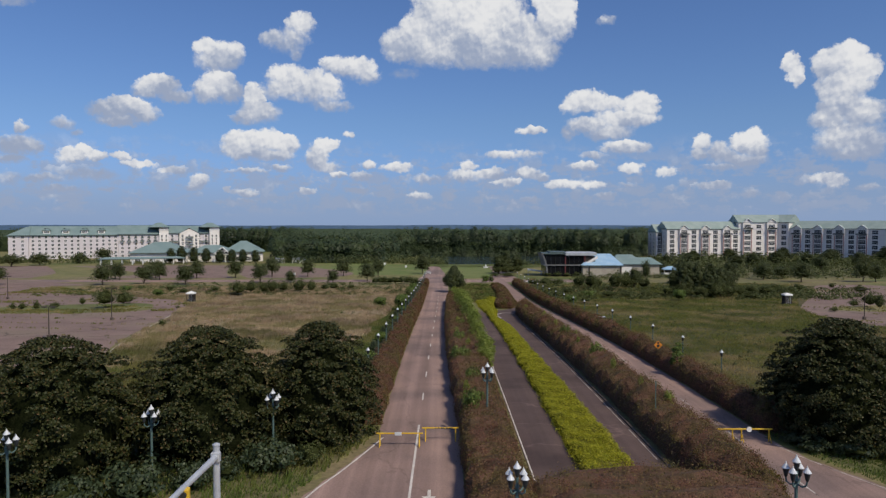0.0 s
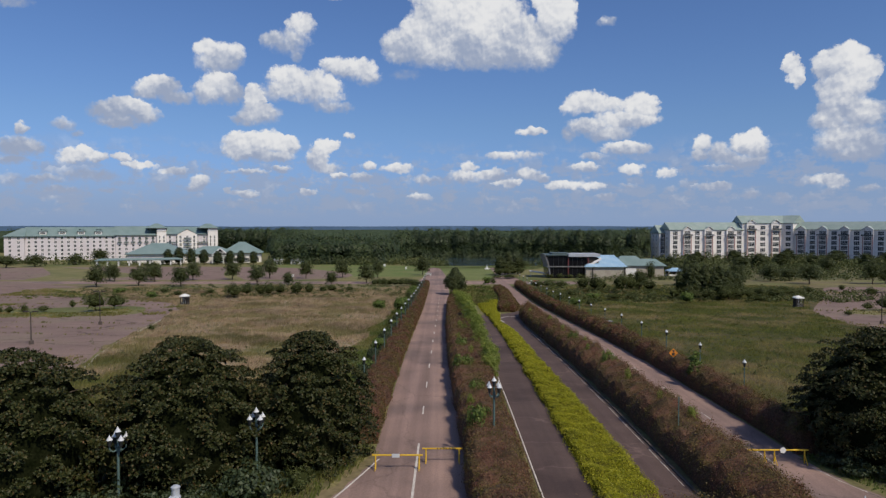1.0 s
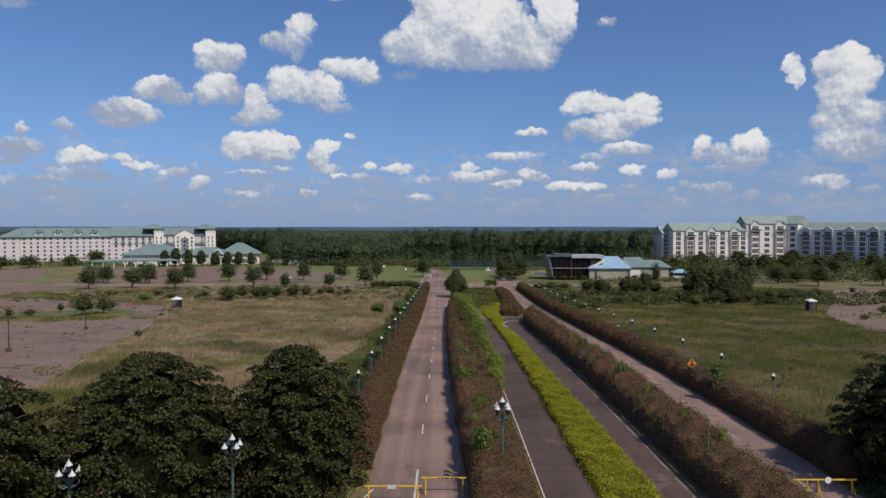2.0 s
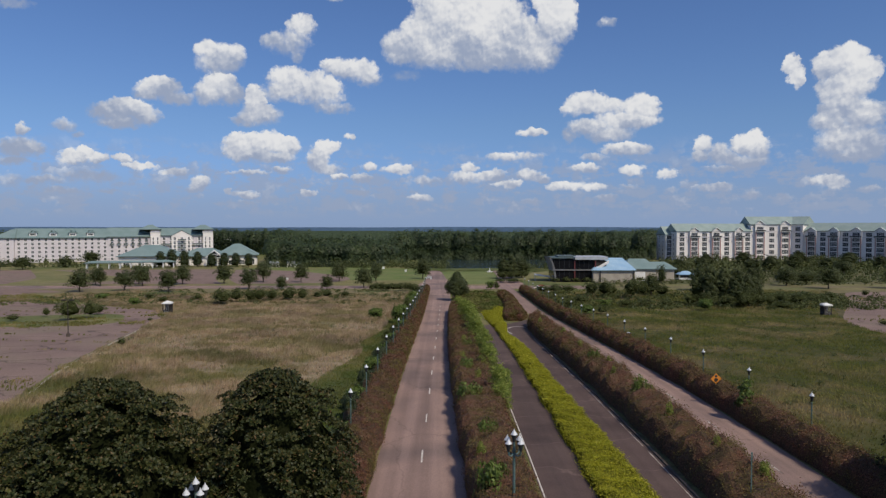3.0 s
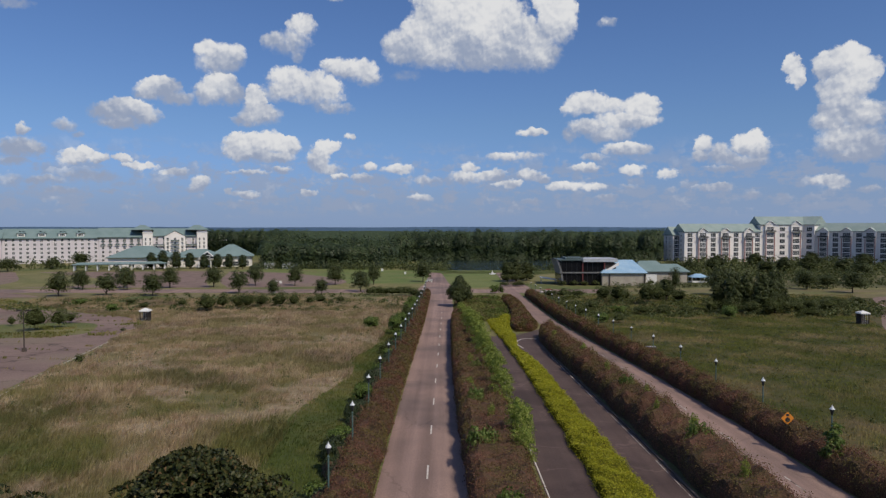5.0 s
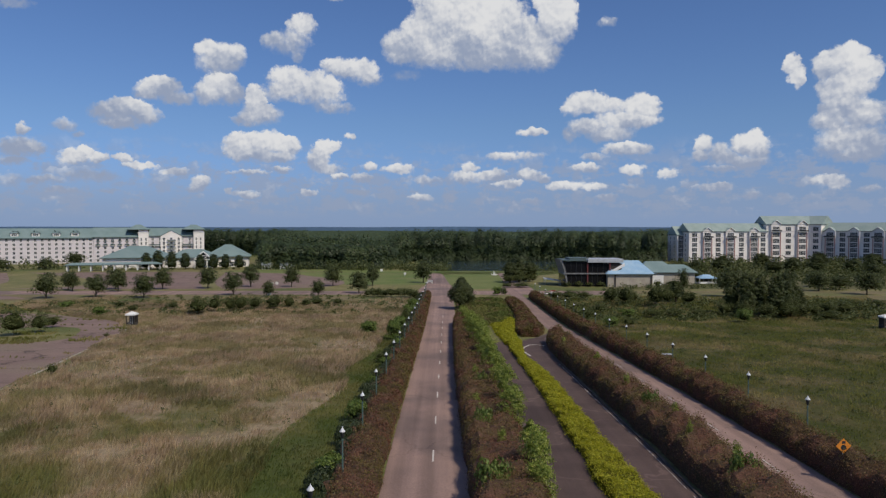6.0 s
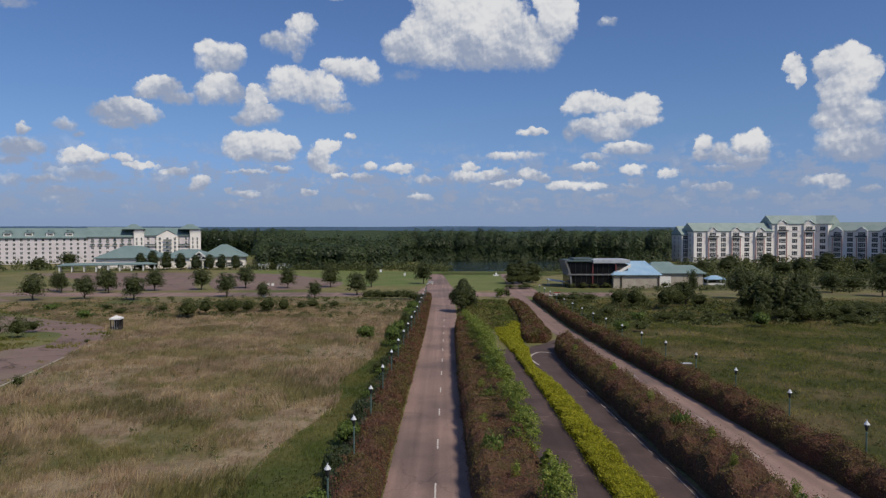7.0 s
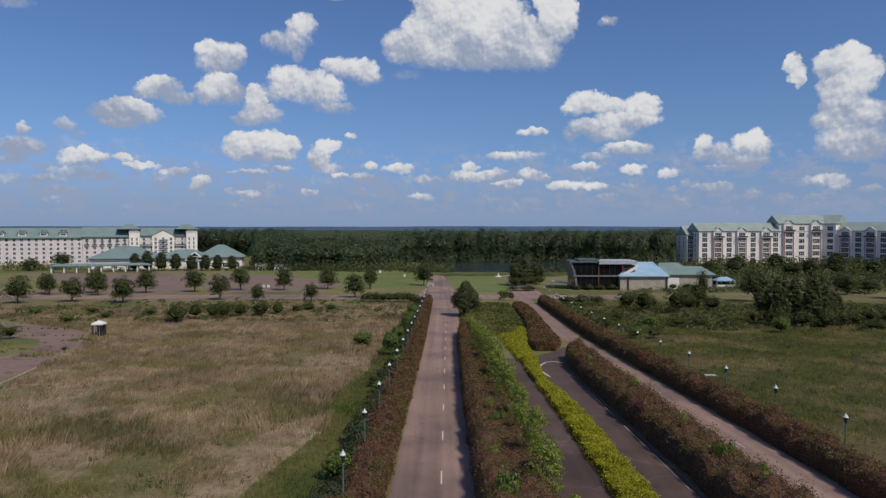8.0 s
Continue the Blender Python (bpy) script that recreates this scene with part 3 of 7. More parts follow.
M_LEAF_FOREST = foliage("forest_leaves", [(0.0, (0.026, 0.044, 0.018)), (0.5, (0.036, 0.057, 0.022)), (1.0, (0.048, 0.07, 0.027))], through_=0.3, patch=[(0.048, 0.073, 0.025), (0.068, 0.093, 0.031)], patch_scale=0.09, lo=0.48, hi=0.6)
M_HEDGE = foliage("reddish_brown_hedge_leaves", [(0.0, (0.105, 0.046, 0.03)), (0.4, (0.18, 0.078, 0.05)), (0.75, (0.235, 0.106, 0.066)), (0.92, (0.22, 0.138, 0.058)), (1.0, (0.13, 0.12, 0.032))], patch=[(0.078, 0.07, 0.019), (0.2, 0.15, 0.046)], patch_scale=0.42, lo=0.42, hi=0.56, through_=0.36)
M_COVER = foliage("yellow_green_groundcover", [(0.0, (0.2, 0.22, 0.012)), (0.5, (0.34, 0.34, 0.016)), (1.0, (0.5, 0.46, 0.03))], through_=0.3)
M_LEAF_YOUNG = foliage("yellow_green_young_leaves", [(0.0, (0.1, 0.16, 0.024)), (0.5, (0.2, 0.26, 0.04)), (0.85, (0.34, 0.38, 0.075)), (1.0, (0.45, 0.46, 0.13))], through_=0.42)
# stems in a darkened leaf colour, with the shade under the leaves painted in
M_COVERBODY = surface("groundcover_stems_painted_shade", (0.11, 0.11, 0.012), (0.07, 0.065, 0.015), 1.2, 8, 0.95, 0.03, 0.5, spec=0.0)
M_SHRUBDARK = foliage("dark_blue_green_shrub_leaves", [(0.0, (0.026, 0.042, 0.018)), (0.6, (0.045, 0.065, 0.028)), (1.0, (0.075, 0.095, 0.04))], through_=0.25)
M_GRASSVERGE = meadow("dark_verge_grass", (0.12, 0.115, 0.036), (0.11, 0.12, 0.034), (0.075, 0.1, 0.024), (0.055, 0.08, 0.018), 0.4, True, 1.75)
M_SHRUB = foliage("dull_green_shrub_leaves", [(0.0, (0.05, 0.065, 0.018)), (0.6, (0.085, 0.105, 0.028)), (1.0, (0.14, 0.145, 0.048))], through_=0.3)
M_GRASSDRY = meadow("dry_seed_grass", (0.235, 0.168, 0.108), (0.32, 0.252, 0.158), (0.132, 0.119, 0.039), (0.084, 0.098, 0.026), 0.4, True, 1.6, 0.5)
M_GRASSGREEN = meadow("green_meadow_grass", (0.17, 0.13, 0.064), (0.175, 0.148, 0.058), (0.1, 0.1, 0.026), (0.066, 0.077, 0.018), 0.38, True, 1.9)
M_GRASSLUSH = meadow("lush_green_grass", (0.135, 0.125, 0.045), (0.125, 0.125, 0.038), (0.08, 0.098, 0.026), (0.062, 0.082, 0.02), 0.46, True, 1.6)


def plain(name, c, rough=0.5, metal=0.0, spec=0.5):
    m = bpy.data.materials.new(name)
    m.use_nodes = True
    b = m.node_tree.nodes["Principled BSDF"]
    b.inputs["Base Color"].default_value = (*c, 1)
    b.inputs["Roughness"].default_value, b.inputs["Metallic"].default_value = rough, metal
    b.inputs["Specular IOR Level"].default_value = spec
    return m


M_GLASS = plain("dark_window_glass", (0.03, 0.036, 0.044), 0.2)
M_BLACKGLASS = plain("black_curtain_wall_glass", (0.008, 0.008, 0.01), 0.18, 0.0, 0.25)
M_LAMPCAP = plain("grey_white_lamp_cap", (0.56, 0.58, 0.6), 0.45)
M_WATER = plain("still_lake_water", (0.03, 0.05, 0.06), 0.12)
M_BLACK = plain("black_rubber", (0.02, 0.02, 0.02), 0.7)
M_RED = plain("faded_red_paint", (0.3, 0.03, 0.03), 0.6)
M_DARKRED = plain("dark_red_painted_steel", (0.12, 0.025, 0.025), 0.6)

# ---- helpers of this scene ----
PROFILE_Y = (-400, 77, 101, 126, 150, 175, 199, 215, 240, 300, 400, 500, 5000)
PROFILE_Z = (0.0, 0.0, -0.28, -0.94, -1.82, -2.76, -3.55, -3.95, -4.3, -4.8, -5.6, -6.0, -6.0)


def ground_z(y):
    return np.interp(y, PROFILE_Y, PROFILE_Z)


def gz(y):
    return float(ground_z(y))


def obj(name, me, materials, parent=None, label=""):
    for m in materials if isinstance(materials, (list, tuple)) else [materials]:
        me.materials.append(m)
    ob = new(name, me)
    if parent:
        ob.parent = parent
    if label:
        ob["label"] = label
    return ob


def part(name, bm, material, parent=None, label="", smooth=False):
    me = bpy.data.meshes.new(name)
    bm.to_mesh(me)
    bm.free()
    if smooth:
        me.shade_smooth()
    return obj(name, me, material, parent, label)


def thing(name, label, category, group="", at=(0, 0, 0), turn=0.0):
    e = new(name)
    e.matrix_basis = pose(*at, 0, 0, turn)
    return tagged(e, label, category, group)


def quad_mesh(name, v, f):
    me = bpy.data.meshes.new(name)
    me.from_pydata([tuple(p) for p in v], [], [tuple(q) for q in f])
    me.update()
    return me


def add_box(bm, x0, x1, y0, y1, z0, z1, mat=0, bevel=0.0):
    r = bmesh.ops.create_cube(bm, size=1.0, matrix=Matrix.Translation(((x0 + x1) / 2, (y0 + y1) / 2, (z0 + z1) / 2)) @ Matrix.Diagonal((x1 - x0, y1 - y0, z1 - z0, 1)))
    fs = {f for v in r["verts"] for f in v.link_faces}
    for f in fs:
        f.material_index = mat
    if bevel:
        bmesh.ops.bevel(bm, geom=list({e for f in fs for e in f.edges}), offset=bevel, segments=1, affect="EDGES")


def box(x0, x1, y0, y1, z0, z1, bevel=0.0):
    bm = bmesh.new()
    add_box(bm, x0, x1, y0, y1, z0, z1, 0, bevel)
    return bm


def add_cone(bm, p0, p1, r0, r1, seg=10, mat=0):
    p0, p1 = Vector(p0), Vector(p1)
    d = p1 - p0
    m = Matrix.Translation((p0 + p1) / 2) @ d.to_track_quat("Z", "Y").to_matrix().to_4x4()
    r = bmesh.ops.create_cone(bm, cap_ends=True, segments=seg, radius1=r0, radius2=r1, depth=d.length, matrix=m)
    for f in {f for v in r["verts"] for f in v.link_faces}:
        f.material_index = mat


def add_lathe(bm, profile, seg=12, at=(0, 0, 0), mat=0):
    """A turned body from (radius, height) pairs."""
    rings = []
    for r, z in profile:
        rings.append([bm.verts.new((at[0] + r * math.cos(2 * math.pi * k / seg), at[1] + r * math.sin(2 * math.pi * k / seg), at[2] + z)) for k in range(seg)])
    for a, b in zip(rings, rings[1:]):
        for k in range(seg):
            f = bm.faces.new((a[k], a[(k + 1) % seg], b[(k + 1) % seg], b[k]))
            f.material_index = mat
    for ring, flip in ((rings[0], True), (rings[-1], False)):
        f = bm.faces.new(ring[::-1] if flip else ring)
        f.material_index = mat


rng = np.random.default_rng(7)


def leaf_arrays(c, n, size, aspect=0.55, droop=0.5):
    """Folded diamond leaves at c, facing about n: four corners each."""
    N = len(c)
    r = rng.normal(size=(N, 3))
    n = n + droop * rng.normal(size=(N, 3))
    n /= np.linalg.norm(n, axis=1, keepdims=True) + 1e-9
    a = r - (r * n).sum(1, keepdims=True) * n
    a /= np.linalg.norm(a, axis=1, keepdims=True) + 1e-9
    b = np.cross(n, a)
    s = np.asarray(size).reshape(-1, 1) * np.ones((N, 1))
    v = np.empty((N, 4, 3))
    v[:, 0] = c - a * s * 0.5
    v[:, 1] = c + b * s * 0.5 * aspect + n * s * 0.08
    v[:, 2] = c + a * s * 0.5
    v[:, 3] = c - b * s * 0.5 * aspect + n * s * 0.08
    return v.reshape(-1, 3)


def cards_mesh(name, v):
    """A mesh of loose four-cornered leaves, from rows of corners."""
    me = bpy.data.meshes.new(name)
    nv = len(v)
    nf = nv // 4
    me.vertices.add(nv)
    me.vertices.foreach_set("co", np.ascontiguousarray(v, dtype=np.float32).ravel())
    me.loops.add(nv)
    me.loops.foreach_set("vertex_index", np.arange(nv, dtype=np.int32))
    me.polygons.add(nf)
    me.polygons.foreach_set("loop_start", np.arange(0, nv, 4, dtype=np.int32))
    me.update(calc_edges=True)
    return me


def smooth_noise(x, y, s, seed=0.0):
    """Cheap smooth values in -1..1 over the plan."""
    x, y = np.asarray(x) / s + seed * 13.7, np.asarray(y) / s + seed * 7.3
    return (np.sin(x * 1.7 + 1.3 * np.sin(y * 1.1 + seed)) + np.sin(y * 1.9 + 1.7 * np.sin(x * 0.9 + 2 * seed)) + np.sin((x + y) * 1.3 + np.sin(x * 2.3))) / 3


def ribbon(name, left, right, ys, lift, material, label, category="road", kind="structure", thick=0.0):
    """A strip over the ground between two edge functions of y."""
    v, f = [], []
    for y in ys:
        a, b = left(y), right(y)
        for k in range(5):
            v.append((a + (b - a) * k / 4, y, gz(y) + lift))
    for i in range(len(ys) - 1):
        for k in range(4):
            p = i * 5 + k
            f.append((p, p + 1, p + 6, p + 5))
    ob = obj(name, quad_mesh(name, v, f), material)
    return tagged(ob, label, category, "", kind)


def patch(name, pts, lift, material, label, category):
    """A flat-lying sheet with a curved outline (plan points, smoothed), on the ground."""
    n = len(pts)
    out = []
    for i in range(n):
        p0, p1, p2, p3 = (np.array(pts[(i + k - 1) % n], float) for k in range(4))
        for s in (0, 0.25, 0.5, 0.75):
            out.append(0.5 * (2 * p1 + (p2 - p0) * s + (2 * p0 - 5 * p1 + 4 * p2 - p3) * s * s + (3 * p1 - p0 - 3 * p2 + p3) * s ** 3))
    bm = bmesh.new()
    f = bm.faces.new([bm.verts.new((p[0], p[1], 0)) for p in out])
    bmesh.ops.triangulate(bm, faces=[f])
    lo, hi = min(p[1] for p in out), max(p[1] for p in out)
    for y in PROFILE_Y:
        if lo < y < hi:
            bmesh.ops.bisect_plane(bm, geom=bm.verts[:] + bm.edges[:] + bm.faces[:], plane_co=(0, y, 0), plane_no=(0, 1, 0))
    for v in bm.verts:
        v.co.z = gz(v.co.y) + lift
    bmesh.ops.recalc_face_normals(bm, faces=bm.faces[:])
    for fc in bm.faces:
        if fc.normal.z < 0:
            fc.normal_flip()
    ob = part(name, bm, material)
    return tagged(ob, label, category, "", "structure")


def seq(a, b, step):
    ys = set(np.arange(a, b, step).tolist()) | {b} | {y for y in PROFILE_Y if a < y < b}
    return sorted(ys)


def lerp_fn(*knots):
    ys, xs = [k[0] for k in knots], [k[1] for k in knots]
    return lambda y: float(np.interp(y, ys, xs))


def LAWN_EDGE(y):
    return np.interp(y, [66, 100, 150, 220], [-17.5, -15.5, -13.5, -11.5])


# ---- ground, roads, water ----
gx = sorted(set([-4500, -3000, -2000, -1200, -800, -500, -350, -250] + list(range(-200, 201, 20)) + [250, 350, 500, 800, 1200, 2000, 3000, 4500]))
gy = sorted(set(PROFILE_Y[1:-1]) | {-400, -200, -100, 0, 20, 40, 60, 350, 450, 600, 800, 1200, 2000, 3000, 4800})
gv = [(x, y, gz(y)) for y in gy for x in gx]
W = len(gx)
gf = [(j * W + i, j * W + i + 1, (j + 1) * W + i + 1, (j + 1) * W + i) for j in range(len(gy) - 1) for i in range(W - 1)]
tagged(obj("ground", quad_mesh("ground", gv, gf), M_GROUND), "overgrown flat ground of dry and green grass", "ground", "", "structure")

patch("field_1", [(-14, 64), (-11, 110), (-11, 200), (-11, 262), (-60, 266), (-125, 262), (-128, 246), (-96, 222), (-82, 213), (-70.5, 196), (-59, 142), (-53.5, 116), (-48.5, 99), (-46, 86), (-40, 72)], 0.01, M_FIELD, "overgrown field of dry tan grass", "field")
patch("field_2", [(33.2, 66), (60, 60), (140, 60), (150, 110), (93, 138), (91, 163), (99, 187), (124, 226), (138, 250), (150, 272), (110, 268), (60, 274), (33, 268)], 0.01, M_MEADOW, "overgrown green meadow with dry seed heads", "field")
ribbon("verge", lambda y: float(LAWN_EDGE(y)) - 1.8 * float(smooth_noise(-14, y, 11, 5)) - 0.6, lambda y: -9.6, seq(62, 236, 2), 0.022, M_LUSHSOIL, "green grass strip along the lamp row", "grass")
patch("scrub_ground", [(62, 312), (140, 312), (300, 306), (420, 300), (520, 330), (480, 520), (300, 535), (160, 530), (120, 480), (108, 380), (95, 345)], 0.012, M_SCRUB, "brushy ground before the gabled hotel", "ground")
A_CENTRE = lerp_fn((-100, -2.9), (49, -2.3), (77, -2.1), (211, -1.1), (330, -0.4))
A_LEFT = lerp_fn((0, -17), (30, -14.5), (49, -10.0), (54, -8.2), (59, -6.7), (62, -5.85), (110, -5.75), (200, -5.2), (300, -5.0))
A_RIGHT = lerp_fn((0, 1.5), (211, 2.1), (300, 2.6))
B_LEFT = lerp_fn((0, 23), (60, 22.6), (110, 21.8), (160, 22.0), (200, 22.6), (300, 23.0))
B_RIGHT = lerp_fn((0, 40), (40, 37), (50, 33), (56, 30.6), (62, 29.6), (110, 29.2), (160, 28.2), (200, 27.4), (300, 27.2))
ribbon("road_1", A_LEFT, A_RIGHT, seq(-20, 302, 4), 0.03, M_ROAD, "worn pinkish two-lane asphalt road with tyre marks")
ribbon("road_2", B_LEFT, B_RIGHT, seq(-20, 302, 4), 0.03, M_ROAD, "worn pinkish two-lane asphalt road between hedges")
ribbon("road_3", lerp_fn((40, 6.9), (170, 6.9)), lerp_fn((40, 13), (170, 12.5)), seq(38, 175, 4), 0.025, M_DARKROAD, "dark purple-grey asphalt lane beside yellow groundcover")
ribbon("road_4", lerp_fn((40, 12.9), (168, 12.4), (176, 14.5), (188, 21.0)), lerp_fn((40, 18.3), (75, 18.0), (126, 17.45), (150, 17.4), (164, 18.2), (174, 22.6), (188, 22.6)), seq(38, 188, 3), 0.027, M_DARKROAD, "dark purple-grey asphalt lane opening into the next road")
ribbon("road_5", lambda y: -260, lambda y: 62, [288, 296, 303.5], 0.02, M_ROAD, "pinkish asphalt road crossing the avenue")
ribbon("road_8", lambda y: 62, lambda y: 420, [291, 300, 303], 0.02, M_DRYGROUND, "pale dusty track running on past the scrub")
patch("road_6", [(-9, 300), (15, 300), (7, 309), (2.5, 328), (-1.0, 400), (-4, 412), (-8, 404), (-8, 340)], 0.045, M_ROAD, "pinkish asphalt drive leading to the lake", "road")
patch("road_7", [(20, 300), (33, 300), (34, 340), (33, 404), (29, 412), (28, 400), (26, 340)], 0.045, M_ROAD, "pinkish asphalt drive leading to the lake", "road")
tagged(obj("water", quad_mesh("water", [(-8, 436, -5.7), (70, 436, -5.7), (90, 545, -5.7), (-20, 545, -5.7)], [(0, 1, 2, 3)]), M_WATER), "still grey-blue lake before the woods", "water", "", "structure")
patch("pavement_1", [(-150, 268), (-130, 247), (-98, 222), (-84, 214), (-72.5, 196), (-60.5, 142), (-55, 116), (-50, 99), (-52, 92), (-70, 88), (-150, 100), (-220, 200), (-190, 262)], 0.02, M_LOT, "weathered pinkish parking lot with weeds", "parking lot")
patch("pavement_2", [(150, 272), (136, 250), (122, 226), (98, 187), (90, 163), (91, 139), (130, 120), (220, 150), (230, 200), (190, 205), (160, 215), (168, 250), (172, 270)], 0.02, M_LOT, "weathered pinkish parking lot with weeds", "parking lot")
ribbon("verge", lambda y: A_LEFT(y) - 0.75 - 0.3 * math.sin(y * 1.3) - 0.2 * math.sin(y * 3.1), lambda y: A_LEFT(y) + 0.3 + 0.1 * math.sin(y * 2.3), seq(36, 64, 0.8), 0.04, M_DRYGROUND, "gravelly dirt edge beside the road", "ground")
ribbon("verge", lambda y: B_RIGHT(y) - 0.2 + 0.1 * math.sin(y * 2.1), lambda y: B_RIGHT(y) + 0.5 + 0.25 * math.sin(y * 1.7), seq(36, 62, 0.8), 0.04, M_DRYGROUND, "gravelly dirt edge beside the road", "ground")
ribbon("road_marking", lambda y: B_RIGHT(y) - 0.6, lambda y: B_RIGHT(y) - 0.47, seq(36, 60, 3), 0.036, M_PAINTOLD, "worn white edge line painted on the road", "road marking")
# scrub ground, darker than the open field, round the feet of the trees
patch("verge_ground", [(-50, 26), (-17, 28), (-12, 46), (-8, 58), (-6.6, 66), (-12, 70), (-40, 72), (-56, 60)], 0.008, M_SCRUB, "darker weedy ground under the entrance trees", "ground")
patch("verge_ground", [(41, 30), (34.5, 50), (31, 58), (30.4, 66), (34, 74), (60, 74), (70, 40)], 0.008, M_SCRUB, "darker weedy ground under the roadside tree", "ground")
# painted lines
for k in range(13):
    y = 77.1 + 12.19 * k
    x = A_CENTRE(y)
    ribbon("road_marking", lambda yy, x=x: x - 0.07, lambda yy, x=x: x + 0.07, seq(y - 1.6, y + 1.6, 0.8), 0.036, M_PAINT, "worn white centre dash painted on the road", "road marking")
ribbon("road_marking", lambda y: A_CENTRE(y) - 0.09, lambda y: A_CENTRE(y) + 0.09, seq(20, 66, 6), 0.036, M_PAINT, "worn white line painted on the road", "road marking")
ribbon("road_marking", lambda y: A_LEFT(y) + 0.45, lambda y: A_LEFT(y) + 0.6, seq(38, 62, 3), 0.036, M_PAINT, "worn white edge line painted on the road", "road marking")
ribbon("road_marking", lambda y: 7.0, lambda y: 7.1, seq(42, 96, 4), 0.036, M_PAINT, "worn white edge line painted on dark asphalt", "road marking")
patch("lawn_1", [(-150, 342), (-60, 338), (-9.3, 336), (-9.3, 400), (-9.5, 424), (30, 428), (90, 430), (90, 436), (-20, 435), (-60, 470), (-120, 440), (-160, 400)], 0.015, M_LAWN, "mown green lawn sloping to the lake", "lawn")
patch("lawn_2", [(2.4, 315), (19, 315), (25, 340), (27, 400), (14, 405), (0, 402), (0.6, 345)], 0.03, M_LAWN, "square green lawn between the two drives", "lawn")
patch("pavement_3", [(-300, 314), (-200, 312), (-100, 312), (-56, 318), (-44, 340), (-52, 368), (-70, 394), (-86, 412), (-120, 424), (-160, 426), (-250, 416), (-300, 404)], 0.018, M_LOT, "old pinkish parking lot with rows of oaks", "parking lot")
patch("lawn_3", [(-280, 304), (-150, 303.5), (-60, 304), (-9.5, 304), (-9.5, 330), (-36, 334), (-54, 316), (-100, 311.5), (-200, 311.5), (-280, 312)], 0.025, M_GROUND, "rough grass strip between road and old lot", "lawn")
patch("lot_island", [(-94, 312), (-88, 312), (-104, 352), (-122, 424), (-129, 424), (-110, 352)], 0.035, M_GROUND, "grass strip dividing the old lot", "ground")
patch("lot_island", [(-185, 312), (-150, 330), (-170, 370), (-230, 420), (-240, 420), (-196, 350)], 0.035, M_GROUND, "grass strip dividing the old lot", "ground")
patch("pavement_4", [(-330, 290), (-200, 272), (-150, 270), (-150, 280), (-240, 330), (-330, 340)], 0.025, M_LOT, "old pinkish parking lot with weeds", "parking lot")
patch("bare_ground", [(-150, 268), (-100, 262), (-40, 262), (-12, 266), (-12, 281), (-80, 282), (-160, 284)], 0.012, M_DRYGROUND, "dry tan grass beside the cross road", "ground")
patch("bare_ground", [(34, 268), (60, 276), (120, 268), (160, 272), (170, 283), (100, 283), (34, 283)], 0.012, M_DRYGROUND, "dry tan grass beside the cross road", "ground")
patch("lot_island", [(-150, 262), (-138, 247), (-118, 232), (-90, 225), (-95, 250), (-120, 268)], 0.035, M_GROUND, "overgrown planting island in the old lot", "ground")
patch("lot_island", [(-125, 182), (-112, 194), (-88, 201), (-79, 188), (-78, 177), (-92, 171), (-120, 170)], 0.035, M_GROUND, "overgrown planting island in the old lot", "ground")
patch("lot_island", [(103, 178), (112, 190), (130, 194), (140, 184), (125, 172)], 0.035, M_GROUND, "overgrown planting island in the old lot", "ground")
# dark edge where the dark lanes meet the beds, and kerbs
for lx, y0, y1, lab in ((lambda y: 18.1 - 0.2 * (y - 54) / 21 if y < 75 else float(np.interp(y, (75, 126, 150), (17.9, 17.4, 17.35))), 54, 158, "pale concrete kerb beside the dark lane"),):
    ys = seq(y0, y1, 3)
    bm = bmesh.new()
    prev = None
    for y in ys:
        z = gz(y)
        row = [bm.verts.new(p) for p in ((lx(y), y, z), (lx(y), y, z + 0.13), (lx(y) + 0.03, y, z + 0.16), (lx(y) + 0.2, y, z + 0.16), (lx(y) + 0.2, y, z))]
        if prev:
            for k in range(4):
                bm.faces.new((prev[k + 1], prev[k], row[k], row[k + 1]))
        prev = row
    tagged(part("kerb", bm, M_KERB), lab, "kerb", "", "structure")
ribbon("soil_strip", lambda y: float(np.interp(y, (54, 75, 126, 150), (18.3, 18.1, 17.6, 17.55))), lambda y: float(np.interp(y, (54, 75, 126, 150), (20.2, 20.2, 19.6, 19))), seq(54, 152, 4), 0.012, M_SCRUB, "bare weedy soil between kerb and hedge", "ground")
def strip_along(name, pts, w, lift, material, label, category):
    """A narrow strip along a smoothed plan curve."""
    out = []
    n = len(pts)
    for i in range(n - 1):
        p0, p1, p2, p3 = (np.array(pts[min(max(i + k - 1, 0), n - 1)], float) for k in range(4))
        for s in (0, 0.25, 0.5, 0.75):
            out.append(0.5 * (2 * p1 + (p2 - p0) * s + (2 * p0 - 5 * p1 + 4 * p2 - p3) * s * s + (3 * p1 - p0 - 3 * p2 + p3) * s ** 3))
    out.append(np.array(pts[-1], float))
    v, f = [], []
    for i, p in enumerate(out):
        d = out[min(i + 1, len(out) - 1)] - out[max(i - 1, 0)]
        d /= np.linalg.norm(d) + 1e-9
        q = np.array([-d[1], d[0]]) * w / 2
        for s in (1, -1):
            v.append((p[0] + s * q[0], p[1] + s * q[1], gz(p[1]) + lift))
        if i:
            f.append((2 * i - 2, 2 * i - 1, 2 * i + 1, 2 * i))
    return tagged(obj(name, quad_mesh(name, v, f), material), label, category, "", "structure")


